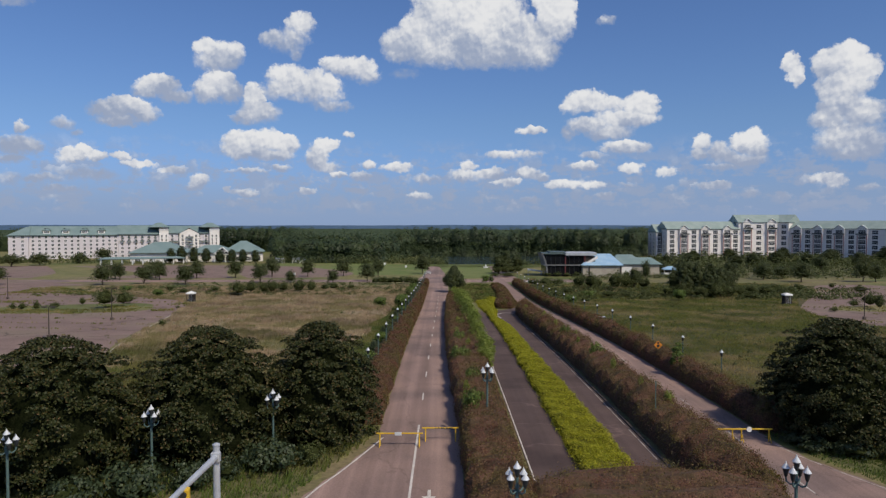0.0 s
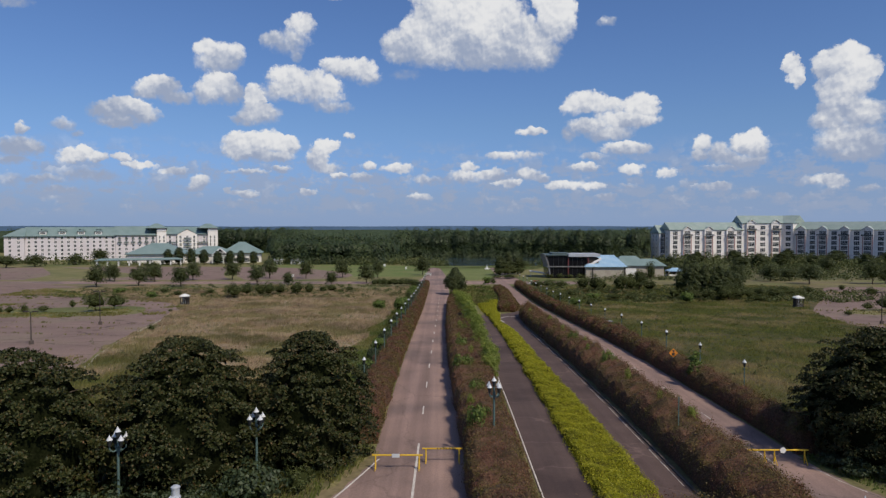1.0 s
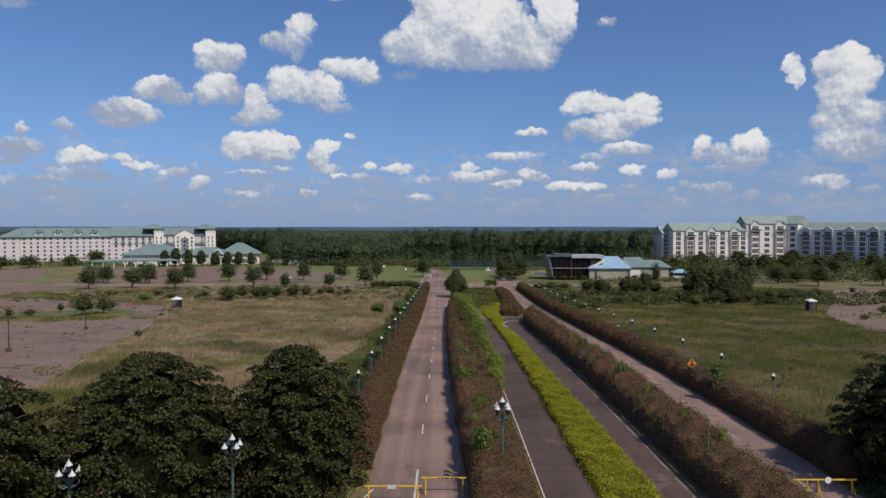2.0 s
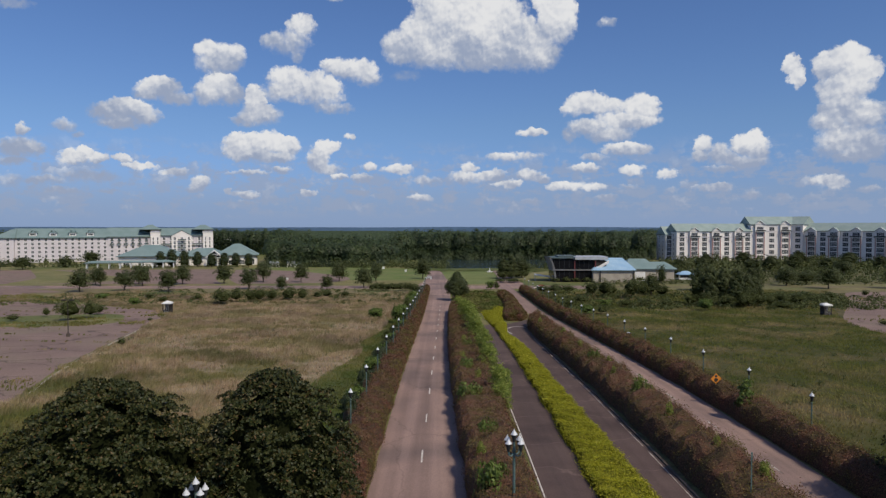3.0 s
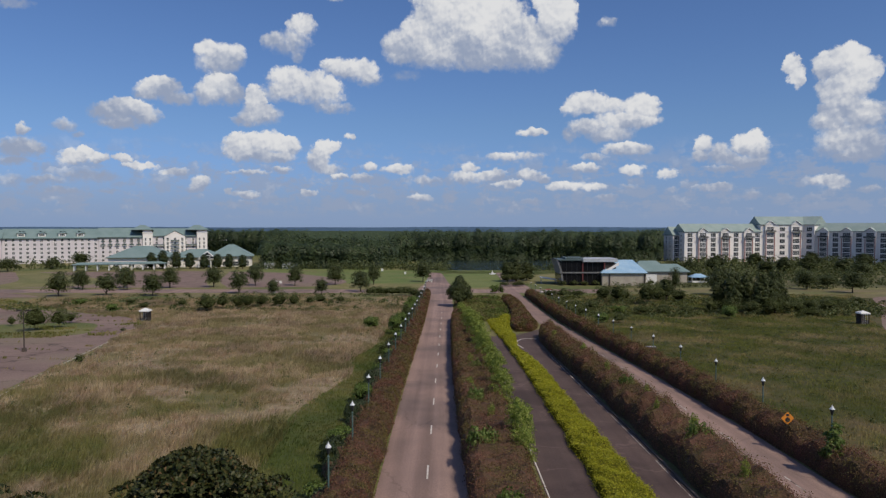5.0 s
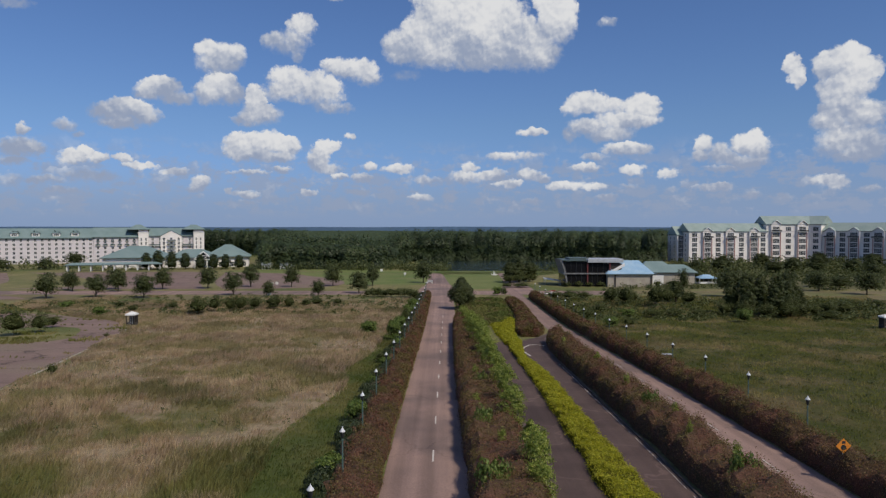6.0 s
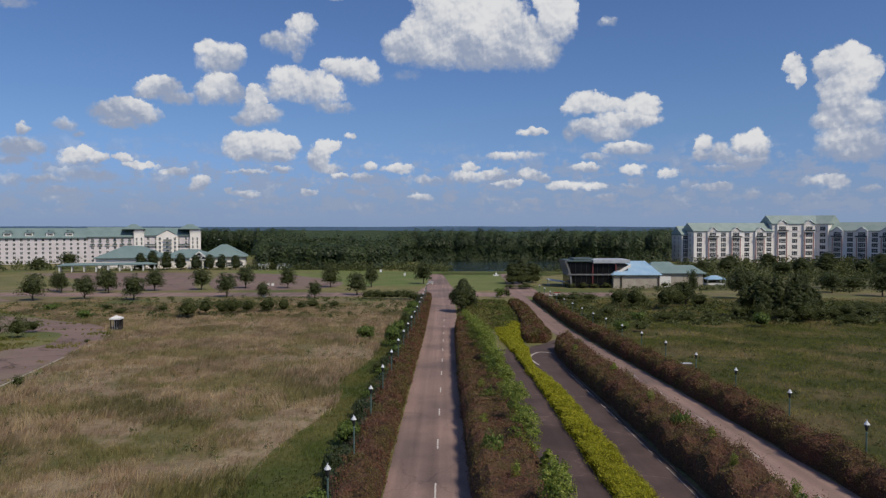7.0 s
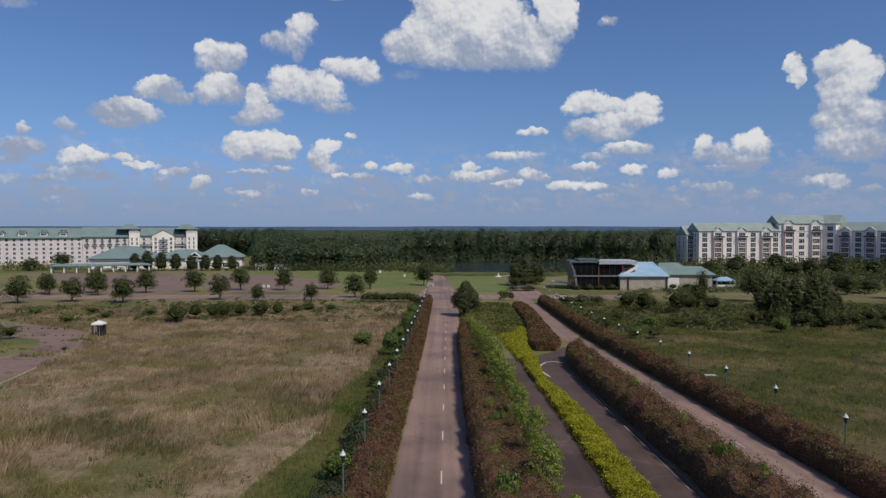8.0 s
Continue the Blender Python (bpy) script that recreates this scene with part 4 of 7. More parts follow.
strip_along("road_marking", [(13.7, 157.5), (13.35, 160.5), (13.2, 163.5), (13.7, 167), (15.0, 170.3), (16.4, 171.2), (17.9, 170)], 0.28, 0.05, M_PAINT, "worn white line curving round the end of the lane", "road marking")
strip_along("kerb", [(13.9, 174), (15.4, 178.2), (17.6, 180.4), (20.0, 182.6), (21.6, 186.5)], 0.35, 0.12, M_KERB, "pale kerb round the hedge bed", "kerb")
strip_along("kerb", [(-49.3, 100), (-54.2, 116), (-60, 142), (-66, 170), (-71.8, 195), (-77, 206)], 0.4, 0.06, M_STONE, "pale broken kerb between lot and field", "kerb")
strip_along("path", [(-104, 446), (-77, 434), (-55, 418), (-31, 409), (-14, 420)], 2.2, 0.03, M_DRYGROUND, "narrow tan path across the lawn", "path")
strip_along("path", [(-86, 440), (-60, 404), (-34, 380), (-9, 372)], 1.6, 0.03, M_DRYGROUND, "narrow tan path across the lawn", "path")
# turn-out kerb line and arrow
ribbon("road_marking", lambda y: float(np.interp(y, (54, 75, 126, 150), (17.9, 17.7, 17.2, 17.25))) - 0.15, lambda y: float(np.interp(y, (54, 75, 126, 150), (17.9, 17.7, 17.2, 17.25))) - 0.07, seq(56, 150, 4), 0.036, M_PAINTOLD, "worn white edge line painted on dark asphalt", "road marking")
for k in range(9):
    y = 50 + 12.2 * k
    x = float(np.interp(y, (50, 110, 210), (26.9, 26.2, 25.8)))
    ribbon("road_marking", lambda yy, x=x: x - 0.07, lambda yy, x=x: x + 0.07, seq(y - 1.6, y + 1.6, 0.8), 0.036, M_PAINTOLD, "worn white centre dash painted on the road", "road marking")
arrow = quad_mesh("road_marking", [(-0.12 - 0.9, 49.6, 0.036), (0.12 - 0.9, 49.6, 0.036), (0.12 - 0.9, 48.4, 0.036), (-0.12 - 0.9, 48.4, 0.036), (-0.5 - 0.9, 48.4, 0.036), (0.5 - 0.9, 48.4, 0.036), (-0.9, 47.0, 0.036)], [(3, 2, 1, 0), (4, 6, 5)])
tagged(obj("road_marking", arrow, M_PAINT), "worn white arrow painted on the road", "road marking", "", "structure")

# ---- hedges and beds ----
def hedge(name, label, left, right, y0, y1, height, leaf, material, density, group="", category="hedge", rough_top=0.46, droop=0.8, wobble=0.2, flat=False, inside=None):
    """A long clipped or overgrown bed: a lumpy dark body under a skin of leaves."""
    ys = np.array(seq(y0, y1, 0.7))
    K = 9
    us = np.linspace(0, 1, K)
    prof = np.array([0.0, 0.46, 0.76, 0.93, 1.0, 0.98, 0.9, 0.62, 0.0])
    side = np.array([0.0, 0.02, 0.07, 0.18, 0.45, 0.7, 0.86, 0.96, 1.0])
    if flat:
        prof = np.array([0.0, 0.62, 0.86, 0.95, 1.0, 0.97, 0.88, 0.64, 0.0])
        side = np.array([0.0, 0.02, 0.08, 0.2, 0.5, 0.8, 0.92, 0.98, 1.0])
    L, R = np.array([left(y) for y in ys]), np.array([right(y) for y in ys])
    L = L + wobble * smooth_noise(L, ys, 2.3, 1)
    R = R + wobble * smooth_noise(R, ys, 2.1, 2)
    X = L[:, None] + (R - L)[:, None] * side[None]
    Y = np.repeat(ys[:, None], K, 1)
    ends = np.clip(np.minimum(ys - ys[0], ys[-1] - ys) / 1.2, 0.0, 1.0) ** 0.5
    H = height * (1 + rough_top * 0.34 * smooth_noise(X, Y, 3.1, 3) + rough_top * 0.6 * smooth_noise(X, Y, 0.9, 4))
    Z = ground_z(Y) + 0.01 + prof[None] * H * 0.86 * ends[:, None]
    v = np.stack([X, Y, Z], 2).reshape(-1, 3)
    n = len(ys)
    f = [(i * K + k, i * K + k + 1, (i + 1) * K + k + 1, (i + 1) * K + k) for i in range(n - 1) for k in range(K - 1)]
    e = tagged(new(name), label, category, group)
    e.matrix_basis = Matrix.Translation((float(X[0].mean()), float(ys[0]), gz(ys[0])))
    inv = e.matrix_basis.inverted()
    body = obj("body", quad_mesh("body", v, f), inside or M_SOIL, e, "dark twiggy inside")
    body.matrix_parent_inverse = inv
    area = float(((R - L).mean() + 1.6 * height) * (ys[-1] - ys[0]))
    N = int(area * density)
    yy = ys[0] + (ys[-1] - ys[0]) * rng.random(N) ** 1.4
    i = np.clip(np.searchsorted(ys, yy) - 1, 0, n - 2)
    fr = (yy - ys[i]) / (ys[i + 1] - ys[i])
    ww = float((R - L).mean())
    hh = 0.62 * height / (ww + 1.24 * height)
    q = rng.random(N)
    u = np.where(q < hh, 0.02 + 0.1 * rng.random(N), np.where(q > 1 - hh, 0.88 + 0.1 * rng.random(N), 0.06 + 0.88 * rng.random(N)))
    pz = np.interp(u, side, prof)
    low = (q < hh) | (q > 1 - hh)
    pz = np.where(low, 0.9 * rng.random(N) ** 0.8, pz)
    u = np.where(low, np.interp(pz, prof[:5], side[:5]), u)
    u = np.where(q > 1 - hh, 1 - np.interp(pz, prof[:3:-1], 1 - side[:3:-1]), u)
    l, r = L[i] * (1 - fr) + L[i + 1] * fr, R[i] * (1 - fr) + R[i + 1] * fr
    x = l + (r - l) * u
    en = ends[i] * (1 - fr) + ends[i + 1] * fr
    hgt = height * (1 + rough_top * 0.34 * smooth_noise(x, yy, 3.1, 3) + rough_top * 0.6 * smooth_noise(x, yy, 0.9, 4))
    z = ground_z(yy) + pz * hgt * en * (0.84 + 0.17 * rng.random(N) ** 2 + 0.2 * rng.random(N) ** 9) + 0.04
    x = x + (0.12 if not flat else 0.17) * rng.normal(size=N)
    nrm = np.stack([np.where(low, np.sign(u - 0.5) * 1.0, (u - 0.5) * 0.8), np.zeros(N), np.where(low, 0.35, 1.0)], 1)
    c = np.stack([x, yy, z], 1)
    sz = leaf * (0.7 + 0.6 * rng.random(N)) * 0.82 * (1 + np.clip((yy - 90) / 100, 0, 1.5))
    lv = obj("leaves", cards_mesh("leaves", leaf_arrays(c, nrm, sz, 0.6, droop)), material, e)
    lv["kind"] = "stuff"
    lv.matrix_parent_inverse = inv
    return e


hedge("hedge", "tall overgrown reddish-brown hedge filling the median beside the road", lerp_fn((20, 1.9), (62, 1.7), (80, 1.2), (104, 0.8), (136, 0.75), (160, 0.95), (195, 1.35), (214, 1.8)), lerp_fn((20, 6.3), (110, 6.2), (200, 5.8)), 22, 208, 2.9, 0.145, M_HEDGE, 82)
hedge("hedge", "tall overgrown reddish-brown hedge bed closing off the dark lanes", lambda y: 5.2, lerp_fn((22, 19), (34, 22.5), (44, 23.6), (49, 23.6)), 22, 48.5, 2.9, 0.145, M_HEDGE, 82)
hedge("hedge", "tall overgrown reddish-brown hedge between dark lane and pinkish road", lerp_fn((46, 18.9), (75, 18.7), (126, 18.0), (150, 17.7), (168, 18.2), (176, 19.4)), lerp_fn((46, 23.8), (60, 23.4), (90, 22.8), (130, 21.8), (160, 22.0), (176, 22.0)), 46, 176, 2.9, 0.145, M_HEDGE, 82)
hedge("hedge", "reddish-brown hedge bed at the end of the median", lerp_fn((183, 15.2), (190, 14.6), (200, 15.6), (214, 17.4), (229, 18.6), (264, 19)), lerp_fn((183, 18.6), (191, 21.0), (244, 23.0), (264, 22.4)), 183, 264, 1.7, 0.2, M_HEDGE, 44)
hedge("hedge", "long tall reddish-brown hedge along the pinkish road", lerp_fn((62, 29.9), (110, 29.3), (160, 28.7), (200, 28.2), (278, 28.2)), lerp_fn((62, 32.9), (110, 32.0), (200, 31.2), (278, 31.2)), 63, 276, 2.5, 0.155, M_HEDGE, 74)
hedge("hedge", "long reddish-brown hedge with lamp posts behind it", lerp_fn((64, -9.1), (110, -8.8), (280, -7.6)), lerp_fn((64, -5.9), (110, -5.9), (200, -5.4), (280, -5.2)), 66, 278, 2.1, 0.15, M_HEDGE, 84)
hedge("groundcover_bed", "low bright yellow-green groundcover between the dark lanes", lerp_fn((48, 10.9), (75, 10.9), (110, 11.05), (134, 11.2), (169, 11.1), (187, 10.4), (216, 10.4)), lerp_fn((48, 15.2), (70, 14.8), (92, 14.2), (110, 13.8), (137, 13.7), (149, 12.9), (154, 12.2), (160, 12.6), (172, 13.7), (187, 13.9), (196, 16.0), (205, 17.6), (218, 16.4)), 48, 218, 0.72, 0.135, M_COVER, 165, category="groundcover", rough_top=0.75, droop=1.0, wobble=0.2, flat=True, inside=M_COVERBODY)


# ---- trees ----
def crown_points(n_clump, n_leaf, rx, rz, cz, seed, squash=0.0, clump=0.22, inner=0.72):
    """Leaf places of an uneven crown: clumps on and within a lumpy ellipsoid, leaves on each clump."""
    g = np.random.default_rng(seed)
    d = g.normal(size=(n_clump, 3))
    d /= np.linalg.norm(d, axis=1, keepdims=True)
    d[:, 2] = np.where(d[:, 2] < -0.85, -d[:, 2] * 0.6, d[:, 2])
    lump = 1 + (0.16 * np.sin(3 * np.arctan2(d[:, 1], d[:, 0]) + seed) + 0.12 * np.sin(5 * d[:, 2] + 2 * seed))
    rad = lump * (inner + (1 - inner) * g.random(n_clump))
    taper = 1 - squash * np.clip(d[:, 2] * 0.5 + 0.5, 0, 1)
    cc = np.stack([d[:, 0] * rx * rad * taper, d[:, 1] * rx * rad * taper, d[:, 2] * rz * rad], 1)
    per = np.repeat(np.arange(n_clump), n_leaf)
    e = g.normal(size=(len(per), 3))
    e /= np.linalg.norm(e, axis=1, keepdims=True)
    e[:, 2] = np.abs(e[:, 2]) * 0.9 - 0.15
    cr = clump * rx * (0.7 + 0.6 * g.random(n_clump))
    p = cc[per] + e * (cr[per] * (0.75 + 0.3 * g.random(len(per))))[:, None]
    p[:, 2] += cz
    nrm = e * 0.8 + d[per] * 0.5
    return p, nrm


def tree(name, label, at, height, radius, trunk_h, leaf, clumps, leaves, material, seed, group="", squash=0.0, trunk_r=None, category="tree", clump=0.22, core=0.0):
    g = random.Random(seed)
    e = thing(name, label, category, group, at)
    rz = (height - trunk_h) / 2
    cz = trunk_h + rz
    tr = trunk_r or 0.03 * height
    bm = bmesh.new()
    trunk_h = max(trunk_h, 0.3)
    add_cone(bm, (0, 0, -0.15), (0, 0, trunk_h + rz * 0.5), tr, tr * 0.55, 8)
    for k in range(6):
        a = 2 * math.pi * (k + g.random() * 0.6) / 6
        s = Vector((0, 0, trunk_h * 0.8 + g.random() * rz * 0.5))
        q = Vector((math.cos(a) * radius * 0.6, math.sin(a) * radius * 0.6, cz + (g.random() - 0.3) * rz * 0.7))
        add_cone(bm, s, q, tr * 0.4, tr * 0.12, 6)
    part("trunk", bm, M_BARK, e)
    p, n = crown_points(clumps, leaves, radius * 0.85, rz * 0.88, cz, seed, squash, clump)
    keep = p[:, 2] > 0.05
    p, n = p[keep], n[keep]
    cr = obj("crown", cards_mesh("crown", leaf_arrays(p, n, leaf * (0.7 + 0.6 * rng.random(len(p))), 0.6, 0.45)), material, e)
    cr["kind"] = "stuff"
    # solid core fills the crown's gaps with its painted-in shade
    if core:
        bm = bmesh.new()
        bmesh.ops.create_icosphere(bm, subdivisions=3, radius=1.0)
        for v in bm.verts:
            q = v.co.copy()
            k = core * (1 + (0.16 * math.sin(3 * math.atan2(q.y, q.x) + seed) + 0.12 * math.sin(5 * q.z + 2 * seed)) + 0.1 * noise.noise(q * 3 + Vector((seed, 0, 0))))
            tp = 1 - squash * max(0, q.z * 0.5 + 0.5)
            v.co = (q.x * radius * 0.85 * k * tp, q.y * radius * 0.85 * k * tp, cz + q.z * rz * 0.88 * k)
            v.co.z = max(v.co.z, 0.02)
        part("shade_core", bm, M_INNERGREEN, e, smooth=True)
    return e


def magnolia(x, y, height, radius, seed):
    """A broad dark evergreen: boughs in uneven tiers, each tipped with rosettes of stiff leaves; a near-black shell
    paints the shade between.
    """
    g = np.random.default_rng(seed)
    e = thing("tree", "large dense dark green magnolia tree with rusty leaf undersides", "tree", "magnolias by the entrance", (x, y, gz(y)))
    bm = bmesh.new()
    add_cone(bm, (0, 0, -0.2), (0, 0, height * 0.7), 0.3, 0.12, 10)
    for k in range(10):
        a, z = 2.4 * k, height * (0.12 + 0.055 * k)
        add_cone(bm, (0, 0, z), (math.cos(a) * radius * 0.6, math.sin(a) * radius * 0.6, z + 1.4), 0.11, 0.04, 6)
    part("trunk", bm, M_BARK, e)
    # boughs: places on a dome that narrows to a blunt, stepped top
    n = int(62 * radius)
    t = (np.arange(n) + 0.5) / n
    az = 2.39996 * np.arange(n) + 0.14 * g.normal(size=n)
    zf = t ** 0.95
    wide = np.interp(zf, (0.0, 0.15, 0.4, 0.65, 0.85, 1.0), (0.86, 0.98, 1.0, 0.82, 0.52, 0.14))
    wide = wide * (1 + 0.1 * np.sin(3 * az + seed) + 0.07 * np.sin(5 * az + 9 * zf + seed) + 0.07 * g.normal(size=n))
    br = 0.42 + 0.38 * g.random(n)
    bx, by, bz = np.cos(az) * wide * (radius - 0.7), np.sin(az) * wide * (radius - 0.7), 0.5 + zf * (height - 1.3)
    bz = bz + 0.35 * g.normal(size=n) * (zf < 0.9)
    out = np.stack([np.cos(az) * (1.1 - zf), np.sin(az) * (1.1 - zf), 0.35 + 0.8 * zf], 1)
    out /= np.linalg.norm(out, axis=1, keepdims=True)
    # rosettes over the outer side of each bough
    k = 35
    d = g.normal(size=(n * k, 3))
    d /= np.linalg.norm(d, axis=1, keepdims=True)
    o = np.repeat(out, k, 0)
    d = d + 0.75 * o + np.array([0.0, 0.0, 0.45])
    d /= np.linalg.norm(d, axis=1, keepdims=True)
    rc = np.repeat(np.stack([bx, by, bz], 1), k, 0) + d * (np.repeat(br, k) * (0.75 + 0.35 * g.random(n * k)))[:, None] * np.array([1.2, 1.2, 0.7])
    # leaves of each rosette lean outward all round
    q = 5
    d2 = np.repeat(d, q, 0)
    w = g.normal(size=d2.shape)
    w -= (w * d2).sum(1, keepdims=True) * d2
    w /= np.linalg.norm(w, axis=1, keepdims=True)
    tip = d2 * 0.6 + w * 0.8
    side = np.cross(d2, w)
    ln = (0.14 + 0.1 * g.random(len(d2)))[:, None]
    c = np.repeat(rc, q, 0)
    v = np.empty((len(c), 4, 3))
    v[:, 0], v[:, 2] = c, c + tip * ln
    v[:, 1], v[:, 3] = c + tip * ln * 0.55 + side * ln * 0.26, c + tip * ln * 0.55 - side * ln * 0.26
    v = v[v[:, :, 2].min(1) > 0.03]
    cr = obj("crown", cards_mesh("crown", v.reshape(-1, 3)), M_LEAF_BIG, e)
    cr["kind"] = "stuff"
    # closed shell behind the leaves, coloured as deep shade
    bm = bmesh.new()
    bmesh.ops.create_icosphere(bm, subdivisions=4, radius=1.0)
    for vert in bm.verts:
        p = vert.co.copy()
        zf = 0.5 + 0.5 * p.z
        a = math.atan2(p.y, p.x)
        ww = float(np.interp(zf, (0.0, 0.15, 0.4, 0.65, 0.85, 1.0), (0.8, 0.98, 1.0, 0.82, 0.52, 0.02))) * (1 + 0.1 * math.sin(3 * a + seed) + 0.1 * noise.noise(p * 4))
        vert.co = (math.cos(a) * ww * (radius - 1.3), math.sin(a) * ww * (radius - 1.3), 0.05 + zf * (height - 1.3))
    part("shade_core", bm, M_INNER, e, smooth=True)
    return e


for k, (x, y, h, r) in enumerate([(-30.3, 53.6, 10.9, 7.0), (-19.7, 57.9, 11.1, 6.3), (-10.9, 61.6, 11.0, 5.1), (36.3, 62.0, 11.2, 6.6)]):
    magnolia(x, y, h, r, 11 + k)

# park trees in the lots: a few kinds, repeated at their own size and turn
OAKS = [tree("tree", "rounded dark green oak in the old parking lot", (x, y, gz(y)), h, r, 0.55, 0.44, 66, 38, M_LEAF_MID, 40 + k, "oaks in the parking lots", 0.28, clump=0.33, core=0.6)
        for k, (x, y, h, r) in enumerate([(-135, 274, 8.8, 5.2), (-102.5, 275, 8.7, 4.6), (-75.5, 286, 8.6, 4.2), (-31.8, 293.6, 7.9, 4.6)])]


def again(src, k, x, y, h, r, h0, r0, label=""):
    e = copy_thing(src, pose(x, y, gz(y), 0, 0, (k * 77) % 360))
    e.scale = (r / r0, r / r0, h / h0)
    if label:
        e["label"] = label
    return e


def oaks(*rows):
    for x, y, h, r in rows:
        oaks.n += 1
        r = r * 0.97
        k = oaks.n % 4
        again(OAKS[k], oaks.n, x, y, h, r, (8.8, 8.7, 8.6, 7.9)[k], (5.2, 4.6, 4.2, 4.6)[k])


oaks.n = 0
oaks((-146.4, 308.6, 7.2, 3.7), (-120.5, 278.6, 8.1, 4.5), (-129.3, 311, 7.7, 5.0), (-110.7, 311, 8.5, 5.0), (-94.6, 315.6, 8.8, 4.8), (-79.6, 323, 9.5, 4.3))
oaks((-62.9, 323, 8.2, 4.3), (-46.8, 328, 8.8, 4.8), (-44.6, 282, 6.0, 3.2), (-30.3, 328, 8.8, 3.4), (-9.7, 345, 9.4, 4.9), (-141.7, 303, 7.7, 3.4))
oaks((-61.5, 280, 5.8, 2.9), (-177.4, 273, 7.8, 6.0), (-123.4, 301, 7.9, 4.0))
oaks((142.4, 304, 7.4, 6.0), (153.2, 309, 6.1, 5.6), (152, 323, 6.6, 4.6), (150.8, 288, 8.3, 5.8), (176.8, 288, 10.6, 5.0), (182.7, 289, 8.3, 4.2))
oaks((98.5, 279, 10.8, 6.0), (117, 364, 5.5, 3.6), (88.6, 298, 8.8, 2.6), (115, 273, 10.1, 4.0), (203, 368, 8.5, 5.5), (109.4, 262, 6.7, 4.0))
oaks((-235.5, 448, 7.3, 6.2), (-240.7, 490, 9.0, 8.0), (-258, 413, 7.5, 7.2), (-248, 425, 7.2, 8.0))
oaks((-108, 462, 12.5, 8.0), (-100, 466, 11, 7.6), (-92, 474, 9.4, 6.4), (-116, 500, 13, 7), (-285, 420, 7.6, 8), (-310, 430, 8, 8.4))

# the dense clump of taller trees in the right-hand scrub and the park before the hotel
TALL = [tree("tree", "tall bushy green tree in overgrown scrub", (x, y, gz(y)), h, r, 0.0, 0.43, 92, 36, M_LEAF_MID, 60 + k, "scrub trees", 0.4, clump=0.26, core=0.78) for k, (x, y, h, r) in enumerate([(81.0, 227.5, 12.4, 3.4), (88.5, 226, 11.6, 3.2)])]
copse = [(77.5, 229, 9.5, 2.9), (84.5, 227, 11.4, 3.2), (92.5, 228, 10.2, 2.9), (86.3, 222, 8.4, 2.8), (79.5, 223, 7.6, 2.7), (95.6, 229, 7.4, 2.6), (90.2, 222, 7.0, 2.6), (73.5, 262, 7.5, 3.4)]
lakeside = [(28.6, 346, 10.4, 4.6), (33.0, 350, 11.0, 4.8), (38.4, 355, 9.8, 4.6)]
hotel_park = [(134, 410, 7.5, 5.5), (150, 418, 8.5, 5.5), (160, 438, 9.5, 6), (172, 402, 8, 6), (186, 410, 9, 6), (196, 468, 10, 6.5), (207, 424, 9, 6.5), (222, 416, 8, 6), (232, 468, 10, 7), (242, 430, 9, 6.5), (258, 424, 8.4, 6), (264, 466, 10, 7), (279, 432, 12, 5.6), (300, 425, 9, 7), (302, 468, 10, 7), (322, 430, 9, 7), (345, 420, 9, 7)]
for k, (x, y, h, r) in enumerate(copse + lakeside + hotel_park):
    again(TALL[k % 2], k, x, y, h, r, (12.4, 11.4)[k % 2], (3.4, 3.2)[k % 2])
# dark conical trees before the long hotel's pavilions
CONE = tree("tree", "dense dark conical tree before the low pavilions", (-177, 450, gz(450)), 10.6, 4.4, 0.0, 0.5, 80, 44, M_SHRUBDARK, 75, "conical trees by the pavilions", 0.5, clump=0.24, core=0.8)
for k, (x, h, r) in enumerate([(-170, 9.2, 3.9), (-162, 8.6, 3.8), (-154, 8.0, 3.7), (-145.5, 7.2, 3.4), (-137.5, 7.4, 3.5), (-130.5, 7.4, 3.5), (-122.5, 7.0, 3.3)]):
    again(CONE, k, x, 450 + 0.4 * k, 1.3 * h, 1.2 * r, 10.6, 4.4)

# young trees in the median
YOUNG = [tree("tree", "slim young tree with fresh green leaves in the median hedge", (x, y, gz(y)), h, r, 0.3, 0.17, 105, 34, M_LEAF_YOUNG, 80 + k, "young trees in the median", 0.35, 0.07, clump=0.3) for k, (x, y, h, r) in enumerate([(5.7, 92.2, 5.3, 1.7), (5.5, 107.2, 5.2, 1.8), (6.6, 101.0, 3.4, 0.9)])]
for k, (x, y, h, r) in enumerate([(5.6, 88.6, 4.0, 1.5), (7.3, 98.4, 3.5, 0.6), (6.3, 96.5, 3.9, 0.9), (5.6, 112.6, 5.6, 1.7), (5.3, 118.5, 4.6, 1.7), (5.5, 124.5, 5.0, 1.8), (5.2, 131.5, 5.8, 2.0), (5.3, 138, 5.0, 1.9), (5.1, 145, 5.4, 2.1), (5.2, 152, 5.8, 2.2), (4.9, 159, 6.0, 2.3), (4.7, 167, 5.4, 2.3), (4.6, 176, 5.2, 2.4), (4.4, 186, 4.8, 2.3), (4.0, 197, 4.4, 2.2), (3.8, 206, 4.2, 2.0)]):
    again(YOUNG[k % 2], k, x, y, h * (1.0 if y < 104 else 1.14), r * (1.0 if y < 104 else 0.85), (5.3, 5.2)[k % 2], (1.7, 1.8)[k % 2])
